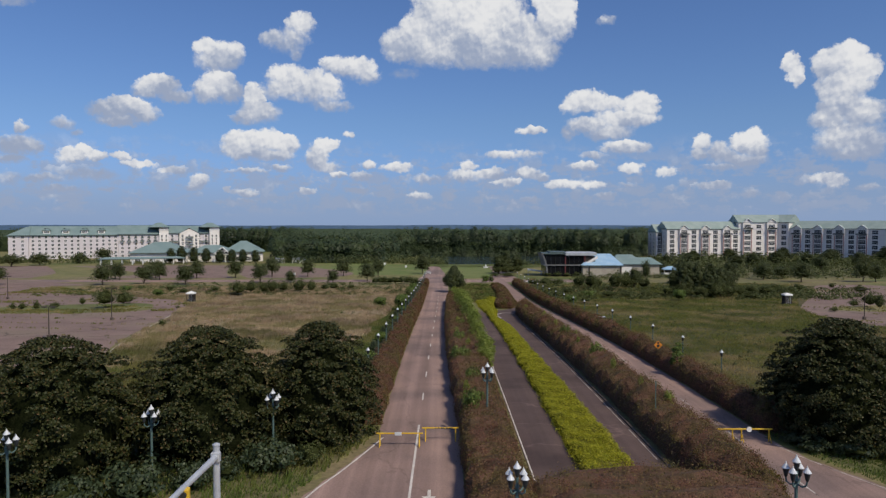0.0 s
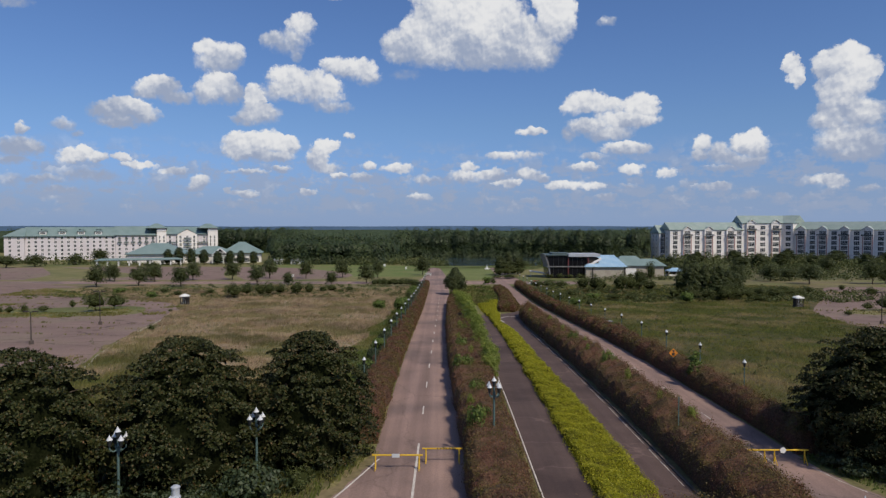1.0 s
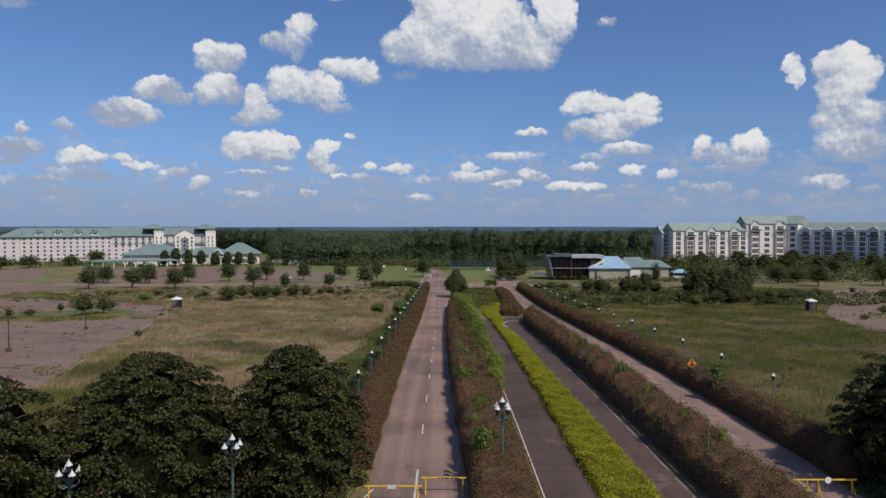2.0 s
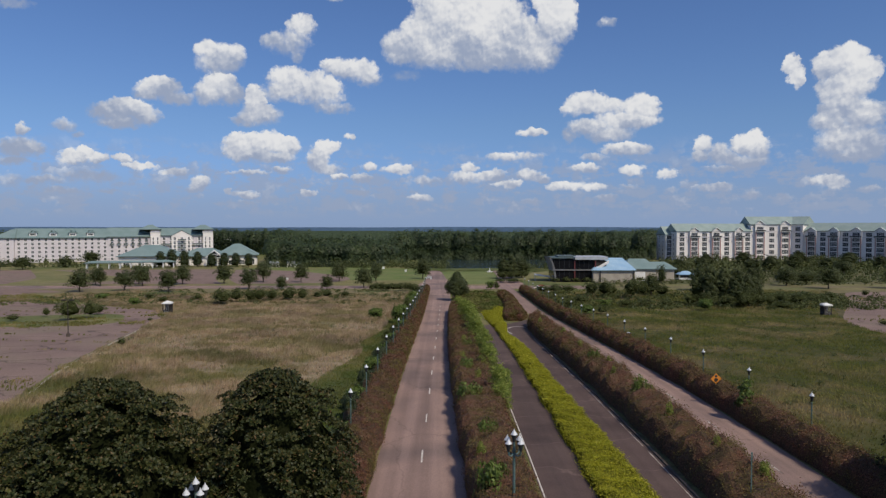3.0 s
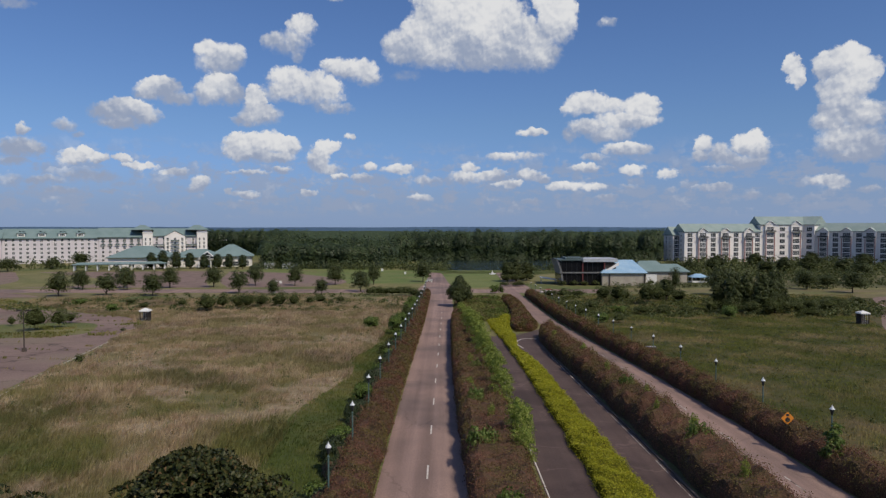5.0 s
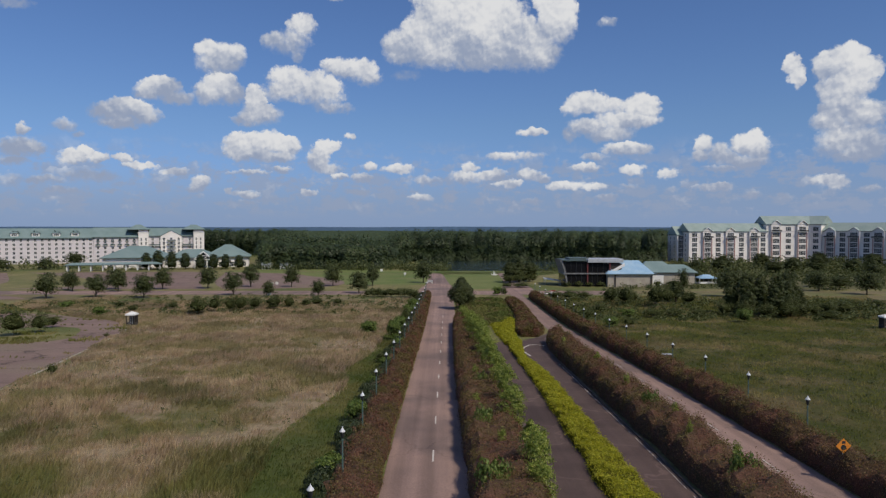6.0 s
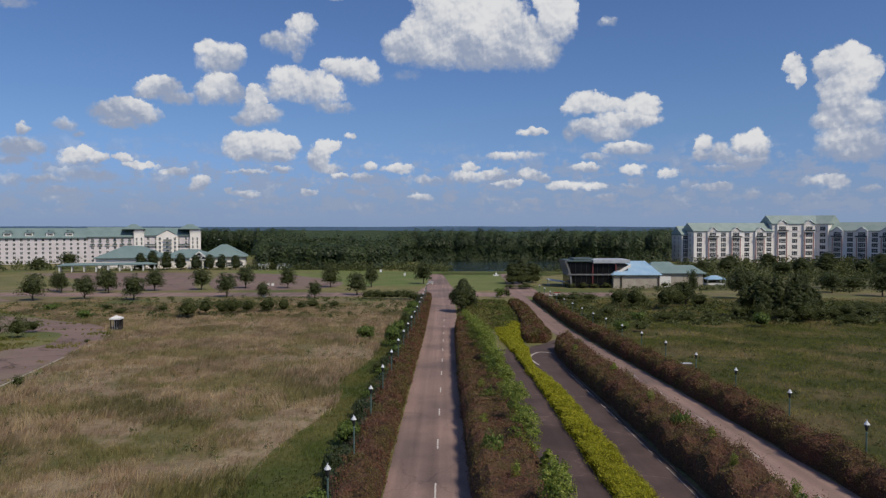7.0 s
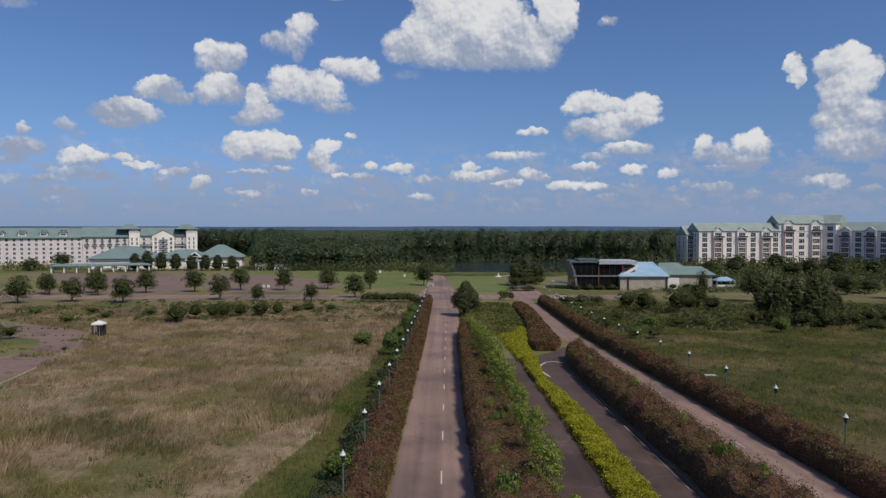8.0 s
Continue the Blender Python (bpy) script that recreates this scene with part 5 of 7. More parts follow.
for k, (x, y, h, r) in enumerate([(20.6, 82, 3.6, 0.55), (21.4, 94, 3.7, 0.6), (19.9, 100, 3.5, 0.5), (21.0, 107, 3.6, 0.6), (20.2, 121, 3.6, 0.7), (20.8, 139, 3.5, 0.8), (19.4, 158, 3.3, 0.9), (2.6, 70.5, 3.5, 0.6), (3.8, 98, 3.5, 0.7), (2.2, 112, 3.4, 0.8), (3.0, 128, 3.5, 0.7), (22.0, 66, 3.5, 0.7), (21.0, 72, 3.5, 0.5)]):
    again(YOUNG[k % 2], k, x, y, h, r, (5.3, 5.2)[k % 2], (1.7, 1.8)[k % 2], "bright green sprig growing out of the reddish hedge")["group"] = "green sprigs in the hedges"
tree("tree", "dense conical dark green tree beside the road", (4.2, 241.5, gz(241.5)), 9.6, 6.0, 0.2, 0.4, 190, 46, M_LEAF_MID, 95, "", 0.88, clump=0.22, core=0.75)
tree("tree", "small leafy sapling growing out of the hedge", (30.4, 88.2, gz(88.2)), 4.3, 1.1, 0.3, 0.24, 50, 34, M_LEAF_BRIGHT, 96, "", 0.3, clump=0.26)

# ---- shrubs ----
SHRUBS = [tree("shrub", "rounded dull green shrub in the overgrown field", (x, y, gz(y)), h, r, 0.0, 0.33, 36, 36, m, 120 + k, "field shrubs", clump=0.34, trunk_r=0.05, category="shrub", core=0.62)
          for k, (x, y, h, r, m) in enumerate([(-67.4, 228, 5.1, 4.0, M_SHRUB), (-90.6, 185, 5.6, 3.6, M_SHRUB), (-16.8, 188.5, 2.7, 2.1, M_LEAF_BRIGHT), (51.5, 258, 5.7, 3.4, M_SHRUB), (-21.8, 48.6, 2.4, 2.6, M_SHRUBDARK)])]
SH = ((5.1, 4.0), (5.6, 3.6), (2.7, 2.1), (5.7, 3.4), (2.4, 2.6))


def shrubs(kinds, *rows):
    for x, y, h, r in rows:
        shrubs.n += 1
        k = kinds[shrubs.n % len(kinds)]
        again(SHRUBS[k], shrubs.n, x, y, h, r, *SH[k])


shrubs.n = 0
shrubs((0, 1, 3), (-65, 234.5, 4.6, 2.6), (-60.7, 234.5, 4.6, 2.4), (-58, 235, 5.0, 2.9), (-54.9, 239, 4.2, 2.6), (-49.4, 238, 5.2, 3.2), (-45.9, 242, 4.4, 2.4), (-42, 248, 2.6, 2.2))
shrubs((0, 2, 3), (-39.6, 252, 2.7, 2.6), (-33.7, 255, 2.1, 2.0), (-93, 225.6, 2.3, 1.9), (-88.7, 236, 1.9, 2.0), (-70.2, 183, 0.9, 0.9), (-111.9, 244, 2.0, 2.6), (-91, 200, 2.9, 2.4))
shrubs((0, 1), (-88.3, 190.5, 4.4, 2.6), (-101.4, 194, 2.5, 1.3), (-104.3, 177, 2.6, 1.2), (-108.9, 178.5, 2.2, 1.5), (-111.5, 178.5, 1.9, 1.1), (-103.3, 183.4, 1.8, 2.0), (-56.8, 139.4, 1.6, 0.9))
shrubs((1, 3), (-25, 279, 3.0, 2.4), (-21, 278.4, 3.1, 2.5), (-16.4, 278.6, 3.0, 2.4), (-12.2, 277.6, 3.2, 2.3), (-23.2, 279, 3.1, 2.8), (-18.7, 279, 3.2, 3.0), (-14.2, 279, 3.1, 3.0), (-10.5, 271, 3.3, 2.4), (-27, 280, 2.6, 2.4), (-97, 246, 2.2, 2.4), (-80, 243, 2.0, 2.2))
shrubs((2, 1, 2), (-10.7, 178, 4.0, 1.7), (-10.3, 210, 3.5, 1.7), (-9.8, 242, 3.0, 2.1), (-9.0, 164, 2.2, 1.4), (-9.8, 132.5, 2.2, 1.1), (-10.6, 196, 3.0, 1.6), (-10.2, 226, 3.0, 1.8), (-10.8, 150, 1.8, 1.3))
shrubs((3, 0, 1), (54.7, 252, 6.3, 3.3), (62.4, 247, 7.6, 3.6), (68, 254, 6.6, 3.1), (71.9, 262, 4.5, 2.8), (75.2, 255, 4.5, 3.5), (58.5, 258, 4.4, 2.8), (40.9, 270, 3.1, 4.6), (36.5, 272, 2.8, 3.6), (46, 272, 2.8, 3.6))
shrubs((0, 2, 1), (42.5, 232, 2.6, 2.4), (36.6, 219, 2.4, 1.9), (38, 201, 2.3, 2.0), (42, 201, 2.3, 2.0), (53.8, 221, 2.4, 3.0), (48, 224, 1.9, 2.4), (60, 224, 2.2, 3.0), (66, 222, 2.4, 2.8), (72.7, 210, 3.3, 2.2))
shrubs((3, 0, 1), (89.8, 221, 5.4, 2.8), (101.4, 225, 4.2, 2.8), (108, 229, 3.6, 3.8), (114, 236, 3.2, 4.2), (120.2, 240, 2.4, 3.0), (117, 187, 4.3, 3.2), (112.4, 187, 2.3, 1.8), (99.6, 174, 1.2, 1.4), (114, 178.5, 4.4, 1.8), (144, 236, 2.9, 2.8), (145, 255, 2.5, 1.4), (128, 246, 2.4, 3), (97, 216, 2.4, 3))
shrubs((2,), (2.4, 89.6, 3.5, 1.5), (3.4, 76.2, 3.3, 1.2), (18.2, 284, 3.1, 2.0), (2.6, 104, 3.5, 1.2), (20.6, 91, 3.5, 1.1), (3.0, 65, 3.6, 1.3), (20.2, 112, 3.3, 1.0), (3.4, 122, 3.3, 1.1))
shrubs((4,), (-13.6, 53.8, 2.3, 2.4), (-18.5, 49.9, 1.9, 1.8), (-25.5, 46.6, 1.9, 2.0), (-16.6, 51.7, 1.7, 1.5), (-31, 43.5, 1.9, 2.2), (-35, 41.5, 2.0, 2.4), (31.6, 58.2, 1.3, 1.6), (34.4, 56.6, 1.4, 1.7), (38, 55.4, 1.5, 2.0), (41.5, 54.6, 1.6, 2.4), (30.9, 60.4, 1.0, 1.1))
shrubs((1,), (-10.6, 55.0, 1.7, 1.5), (20.4, 282, 3.3, 1.3), (30.7, 320, 2.1, 4.4), (25, 321, 1.8, 3))
shrubs((0, 3), (27.6, 343.5, 4.0, 3.4), (31.2, 344.5, 4.4, 3.4), (35.0, 347, 4.4, 3.4), (39.2, 351, 4.2, 3.2), (50, 324, 2.0, 2.2), (54.5, 323.4, 2.4, 2.4), (59, 323.6, 2.0, 2.2), (63.5, 323.4, 2.4, 2.2), (72.5, 325, 4.0, 2.6), (77, 325.4, 2.6, 1.6), (82, 325.6, 3.6, 1.8), (88, 327, 2.2, 2.4), (94, 328, 2.4, 2.4))
row_rng = random.Random(5)
for k in range(34):
    y = 76 + 5.2 * k + 3 * row_rng.random()
    shrubs((4, 2, 4), (-10.4 + 0.5 * row_rng.random() + 0.006 * (y - 76), y, 1.2 + 1.1 * row_rng.random(), 0.8 + 0.7 * row_rng.random()))
shrubs((0, 3), (77.5, 221, 4.6, 3.2), (82.5, 219, 4.2, 3.2), (87.5, 219, 4.6, 3.2), (93, 222, 4.2, 3.2), (98, 225, 3.6, 3.0), (74, 225, 3.8, 2.8))
# low dark growth along the lamp row
hedge("shrub_row", "uneven dark green undergrowth along the lamp posts", lerp_fn((64, -10.2), (110, -9.8), (280, -9.4)), lerp_fn((64, -8.7), (110, -8.3), (280, -7.2)), 64, 280, 1.3, 0.2, M_SHRUBDARK, 34, category="undergrowth", rough_top=1.0, wobble=0.9)
hedge("undergrowth", "mixed green growth at the far end of the median", lerp_fn((204, 2.2), (262, 3.0)), lerp_fn((204, 13), (214, 16.6), (230, 18.2), (262, 19)), 204, 270, 0.9, 0.3, M_GRASSLUSH, 14, category="undergrowth", rough_top=0.8)

# ---- forest and far ridge ----
FRONT_X, FRONT_Y = (-1100, -150, -112, -60, -40, -24, 84, 120, 150, 178, 210, 1100), (648, 648, 462, 458, 466, 550, 552, 530, 540, 600, 608, 608)


def front(x):
    """Where the wood begins."""
    return np.interp(x, FRONT_X, FRONT_Y)


def forest():
    g = np.random.default_rng(3)
    P, Nn, S = [], [], []
    rows = []
    for _ in range(2000):
        x = (-330 + 760 * g.random()) if g.random() < 0.78 else (-900 + 1800 * g.random())
        y = front(x) - 4 + 150 * g.random() ** 1.6
        rows.append((x, y))
    for x, y in rows:
        h = (17.6 + 5.6 * g.random()) * (0.72 if y < 500 else 1.0) + (2.2 if y > 560 else 0.0)
        r = 3.2 + 2.2 * g.random()
        n = 185 if y < front(x) + 22 else 48 if y < front(x) + 60 else 26
        h = min(h + 2.2 * float(smooth_noise(x, y, 16, 5)), 24.3)
        d = g.normal(size=(n, 3))
        d /= np.linalg.norm(d, axis=1, keepdims=True)
        d[:, 2] = np.where(g.random(n) < 0.75, np.abs(d[:, 2]), d[:, 2])
        rr = (0.84 + 0.18 * g.random(n))[:, None]
        P.append(np.stack([x + d[:, 0] * r * rr[:, 0], y + d[:, 1] * r * rr[:, 0], gz(y) + h * 0.6 + d[:, 2] * h * 0.4 * rr[:, 0]], 1))
        Nn.append(d)
        S.append(np.full(n, 0.95 + 0.3 * g.random()))
    # bushes along the wood's edge
    for _ in range(640):
        x = -112 + 290 * g.random()
        y = front(x) - 8 + 12 * g.random()
        r, h = 2.2 + 2.2 * g.random(), 4 + 7 * g.random()
        d = g.normal(size=(60, 3))
        d /= np.linalg.norm(d, axis=1, keepdims=True)
        d[:, 2] = np.abs(d[:, 2])
        P.append(np.stack([x + d[:, 0] * r, y + d[:, 1] * r, gz(y) + d[:, 2] * h], 1))
        Nn.append(d)
        S.append(np.full(60, 1.0))
    c, nn, s = np.concatenate(P), np.concatenate(Nn), np.concatenate(S) * (0.7 + 0.6 * rng.random(sum(len(q) for q in S)))
    # the canopy between the single crowns
    m = 20000
    x = -340 + 780 * g.random(m)
    y = front(x) + 140 * g.random(m) ** 1.5
    z = ground_z(y) + 2 + 10.0 * g.random(len(x)) ** 0.6
    c = np.concatenate([c, np.stack([x, y, z], 1)])
    up = g.normal(size=(len(x), 3)) + np.array([0.3, -0.6, 0.8])
    nn = np.concatenate([nn, up / np.linalg.norm(up, axis=1, keepdims=True)])
    s = np.concatenate([s, 1.2 + 0.9 * g.random(len(x))])
    ob = obj("forest", cards_mesh("forest", leaf_arrays(c, nn + np.array([0.1, -0.3, 0.35]), s, 0.85, 0.15)), M_LEAF_FOREST)
    tagged(ob, "dense dark green broadleaf woods beyond the lake", "forest", "", "stuff")
    # the closed mass of foliage inside the wood, coloured dark as shade in the gaps
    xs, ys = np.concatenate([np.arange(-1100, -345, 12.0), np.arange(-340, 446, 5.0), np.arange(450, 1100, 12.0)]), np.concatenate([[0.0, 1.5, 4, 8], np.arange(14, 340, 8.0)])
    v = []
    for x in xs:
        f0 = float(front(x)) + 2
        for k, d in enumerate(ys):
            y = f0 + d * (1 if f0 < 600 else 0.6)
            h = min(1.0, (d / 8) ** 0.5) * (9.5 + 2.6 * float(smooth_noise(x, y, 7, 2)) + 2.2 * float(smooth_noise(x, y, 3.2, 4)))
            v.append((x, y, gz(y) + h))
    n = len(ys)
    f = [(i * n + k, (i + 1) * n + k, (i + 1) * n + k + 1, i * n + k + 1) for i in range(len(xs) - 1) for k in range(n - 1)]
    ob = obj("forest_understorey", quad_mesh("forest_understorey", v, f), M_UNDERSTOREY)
    tagged(ob, "closed foliage mass inside the woods, shade painted dark", "forest", "", "stuff")


forest()


def scrub(name, label, rows, seed):
    """Low brush too dense to count: many small mounds of leaves."""
    g = np.random.default_rng(seed)
    P, D, S = [], [], []
    for x0, x1, y0, y1, n, r0, h0 in rows:
        for _ in range(n):
            x, y = x0 + (x1 - x0) * g.random(), y0 + (y1 - y0) * g.random()
            r, h = r0 * (0.5 + g.random()), h0 * (0.4 + 0.9 * g.random())
            k = 34
            d = g.normal(size=(k, 3))
            d /= np.linalg.norm(d, axis=1, keepdims=True)
            d[:, 2] = np.abs(d[:, 2])
            fill = (0.45 + 0.55 * g.random(k)) if r0 < 1 else np.ones(k)
            P.append(np.stack([x + d[:, 0] * r * fill, y + d[:, 1] * r * fill, gz(y) + d[:, 2] * h * fill], 1))
            D.append(d)
            S.append(np.full(k, 0.3 * r0 + (0.08 if r0 >= 1 else 0.02)))
    c, d, s = np.concatenate(P), np.concatenate(D), np.concatenate(S)
    ob = obj(name, cards_mesh(name, leaf_arrays(c, d, s * (0.7 + 0.6 * rng.random(len(s))), 0.7, 0.5)), M_SHRUB)
    tagged(ob, label, "scrub", "", "stuff")


scrub("scrub", "dense mixed scrub before the gabled hotel", [(112, 330, 306, 400, 420, 2.6, 2.2), (105, 420, 330, 520, 900, 2.6, 2.6), (160, 420, 455, 525, 300, 4.0, 5.0), (64, 140, 312, 330, 90, 1.6, 1.5), (120, 340, 392, 440, 260, 3.6, 4.6)], 21)
scrub("scrub", "low scrub along the edge of the overgrown field", [(-135, -14, 228, 262, 260, 1.3, 1.0), (34, 125, 212, 268, 420, 1.5, 1.3), (-112, -12, 262, 284, 90, 1.1, 0.8), (95, 150, 215, 262, 110, 1.7, 1.5)], 22)
scrub("scrub", "scattered weeds in the overgrown field", [(-60, -14, 75, 225, 170, 0.5, 1.0), (36, 92, 75, 212, 260, 0.6, 0.7), (-48, -10, 36, 62, 40, 0.9, 0.8)], 23)
scrub("scrub", "dense bushes along the lake shore", [(-64, 2, 440, 472, 120, 3.0, 4.6), (-22, 3, 432, 444, 34, 2.4, 4.2), (42, 96, 428, 440, 60, 2.4, 3.6), (-112, -60, 446, 460, 60, 2.6, 4.0)], 25)
scrub("scrub", "dark shrubs along the front of the long hotel", [(-330, -225, 440, 470, 70, 4.0, 4.5), (-210, -125, 448, 456, 60, 1.6, 1.8)], 24)


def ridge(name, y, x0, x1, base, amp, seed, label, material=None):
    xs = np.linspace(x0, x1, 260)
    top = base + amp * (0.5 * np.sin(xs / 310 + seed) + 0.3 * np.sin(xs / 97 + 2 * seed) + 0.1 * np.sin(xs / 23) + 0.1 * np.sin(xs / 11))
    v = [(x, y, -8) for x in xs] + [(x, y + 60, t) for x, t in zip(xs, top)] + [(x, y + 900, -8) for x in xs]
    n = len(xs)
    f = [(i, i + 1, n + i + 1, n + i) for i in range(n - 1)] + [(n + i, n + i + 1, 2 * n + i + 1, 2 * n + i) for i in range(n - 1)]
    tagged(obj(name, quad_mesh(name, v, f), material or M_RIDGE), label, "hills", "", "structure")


ridge("backdrop", 3000, -3200, 3200, 17.5, 2.2, 0.7, "low wooded ridge on the horizon, haze painted in blue")

ridge("far_woods", 1150, -1500, 1500, 10.8, 2.4, 1.9, "distant dark green woods behind the nearer trees", M_FARWOOD)

# ---- buildings ----
def hip_roof(bm, x0, x1, y0, y1, z0, z1, hip0=None, hip1=None, over=0.6, thick=0.35):
    """A roof over a rectangle with its ridge along x and an eaves board; hip 0 makes a gable."""
    x0, x1, y0, y1 = x0 - over, x1 + over, y0 - over, y1 + over
    ym = (y0 + y1) / 2
    h0 = (y1 - y0) / 2 if hip0 is None else hip0
    h1 = (y1 - y0) / 2 if hip1 is None else hip1
    low = [bm.verts.new(p) for p in ((x0, y0, z0 - thick), (x1, y0, z0 - thick), (x1, y1, z0 - thick), (x0, y1, z0 - thick))]
    v = [bm.verts.new(p) for p in ((x0, y0, z0), (x1, y0, z0), (x1, y1, z0), (x0, y1, z0), (x0 + h0, ym, z1), (x1 - h1, ym, z1))]
    for q in ((0, 1, 5, 4), (1, 2, 5), (2, 3, 4, 5), (3, 0, 4)):
        bm.faces.new([v[k] for k in q])
    bm.faces.new(low[::-1])
    for k in range(4):
        bm.faces.new((low[k], low[(k + 1) % 4], v[(k + 1) % 4], v[k])).material_index = 1


def front_gable(bm, xc, half, y0, y1, z0, z1, over=0.4):
    """A small roof whose gable looks to -y."""
    a = [bm.verts.new(p) for p in ((xc - half - over, y0 - over, z0), (xc + half + over, y0 - over, z0), (xc, y0 - over, z1), (xc - half - over, y1, z0), (xc + half + over, y1, z0), (xc, y1, z1))]
    for q in ((0, 2, 5, 3), (1, 4, 5, 2)):
        bm.faces.new([a[k] for k in q])
    g = [bm.verts.new(p) for p in ((xc - half, y0, z0), (xc + half, y0, z0), (xc, y0, z1 - 0.3))]
    bm.faces.new(g).material_index = 2


def window_mesh(w, h, nx, ny):
    """A window's frame with its bars, one lattice, and the pane behind; sill centre at the origin, looking to -y."""
    fr, bar = 0.1, 0.1

    def cuts(size, n, start):
        c = [start, start + fr]
        for k in range(1, n):
            m = start + size * k / n
            c += [m - bar / 2, m + bar / 2]
        return c + [start + size - fr, start + size]

    xs, zs = cuts(w, nx, -w / 2), cuts(h, ny, 0.0)
    bm = bmesh.new()
    grid = [[bm.verts.new((x, -0.06, z)) for x in xs] for z in zs]
    for j in range(len(zs) - 1):
        for i in range(len(xs) - 1):
            if i % 2 and j % 2:
                continue
            bm.faces.new((grid[j][i], grid[j][i + 1], grid[j + 1][i + 1], grid[j + 1][i]))
    r = bmesh.ops.extrude_face_region(bm, geom=bm.faces[:])
    for v in r["geom"]:
        if isinstance(v, bmesh.types.BMVert):
            v.co.y = 0.02
    bmesh.ops.recalc_face_normals(bm, faces=bm.faces[:])
    frame_me = bpy.data.meshes.new("window")
    bm.to_mesh(frame_me)
    bm.free()
    frame_me.materials.append(M_WHITE)
    bm = bmesh.new()
    add_box(bm, -w / 2 + 0.06, w / 2 - 0.06, -0.02, 0.015, 0.06, h - 0.06)
    pane_me = bpy.data.meshes.new("pane")
    bm.to_mesh(pane_me)
    bm.free()
    pane_me.materials.append(M_GLASS)
    return frame_me, pane_me


def put(name, me, parent, x, y, z, turn=0.0):
    ob = new(name, me[0])
    ob.parent = parent
    ob.matrix_basis = pose(x, y, z, 0, 0, turn)
    pane = new("pane", me[1])
    pane.parent = ob
    return ob


WIN_ROOM = window_mesh(1.65, 1.8, 2, 1)
WIN_TALL = window_mesh(1.6, 2.3, 2, 2)
WIN_BAY = window_mesh(3.4, 2.9, 3, 2)
WIN_GRAND = window_mesh(4.9, 3.15, 4, 3)
WIN_WIDE = window_mesh(3.9, 2.9, 3, 2)
WIN_NARROW = window_mesh(1.1, 2.2, 1, 2)
DORMER_WIN = window_mesh(3.4, 1.3, 3, 1)


def hotel_one():
    e = thing("hotel", "long pale cream six-storey hotel with a teal metal roof", "hotel", "", (-314, 500, gz(500) - 0.3), 24.4)
    H = 17.7

    def wing(u0, u1, v0, v1, h, ridge, hip0, hip1):
        part("wall", box(u0, u1, v0, v1, 0, h), M_WALL, e)
        bm = bmesh.new()
        hip_roof(bm, u0, u1, v0, v1, h + 0.35, ridge, hip0, hip1, 0.8, 0.75)
        return part("roof", bm, [M_TEAL, M_TEALDARK, M_WALL], e)

    wing(0, 12.6, -2.5, 18, H, 24.0, None, 0.0)
    r1 = wing(12.7, 72, 0, 18, H, 24.6, 0.0, 0.0)
    wing(72.1, 101, -0.6, 18.6, H + 0.5, 25.2, 0.0, 0.0)
    wing(108, 138.6, 0.4, 18, H + 1.2, 24.8, 0.0, 0.0)
    # cornice bands
    for u0, u1, v in ((12.7, 72, -0.06), (72.1, 101, -0.66), (108, 138.6, 0.34)):
        part("cornice", box(u0, u1, v - 0.2, v + 0.05, 2.85, 3.1), M_WHITE, e)
    for row in range(6):
        z = 1.0 + 2.92 * row
        for k in range(14):
            put("window", WIN_ROOM, e, 15.2 + 4.22 * k, 0, z)
        for k in range(2):
            put("window", WIN_ROOM, e, 3.6 + 5.4 * k, -2.5, z)
        for k in range(6):
            put("window", WIN_TALL if row == 4 else WIN_ROOM, e, 74.8 + 4.7 * k, -0.6, z)
        for k in range(6):
            if k not in (2, 3):
                put("window", WIN_TALL, e, 110.6 + 5.1 * k, 0.4, z)
    # little balconies before the fifth-floor windows
    for k in range(6):
        u = 74.8 + 4.7 * k
        part("balcony", box(u - 1.5, u + 1.5, -1.5, -0.62, 12.3, 12.5), M_WHITE, e)
        part("balcony_rail", box(u - 1.5, u + 1.5, -1.56, -1.46, 12.5, 13.5), M_TEALDARK, e)
        part("window_head", box(u - 1.15, u + 1.15, -0.78, -0.62, 15.1, 15.9, 0.1), M_TEALDARK, e)
    # dormers
    for u in (24, 36.5, 49, 60.5):
        part("dormer", box(u - 2.3, u + 2.3, 0.9, 6.5, H + 1.0, H + 3.7), M_WHITE, e)
        put("window", DORMER_WIN, e, u, 0.9, H + 1.9)
        bm = bmesh.new()
        hip_roof(bm, u - 2.4, u + 2.4, 0.9, 8.5, H + 3.9, H + 5.5, None, None, 0.4, 0.25)
        part("dormer_roof", bm, [M_TEAL, M_TEALDARK], e)
    # towers
    for u0, u1 in ((101.1, 107.9), (138.7, 146.2)):
        t = part("tower", box(u0, u1, -2.2, 6, 0, 21.5), M_WALL2, e)
        part("tower_band", box(u0 - 0.3, u1 + 0.3, -2.5, 6.3, 21.5, 22.0), M_WHITE, e)
        part("tower_head", box(u0 + 0.3, u1 - 0.3, -1.9, 5.7, 22.0, 23.6), M_WALL, e)
        bm = bmesh.new()
        hip_roof(bm, u0 - 6.5, u1, -2.2, 8, 23.9, 27.4, None, None, 1.0, 0.3)
        part("tower_roof", bm, [M_TEAL, M_TEALDARK], e)
        for row in range(6):
            for du in (1.9, 5.0):
                put("window", WIN_NARROW, e, u0 + du, -2.2, 1.0 + 2.92 * row)
    # centre: pediment and balconies
    bm = bmesh.new()
    front_gable(bm, 123.3, 7.6, -1.2, 9, H + 1.0, H + 5.4)
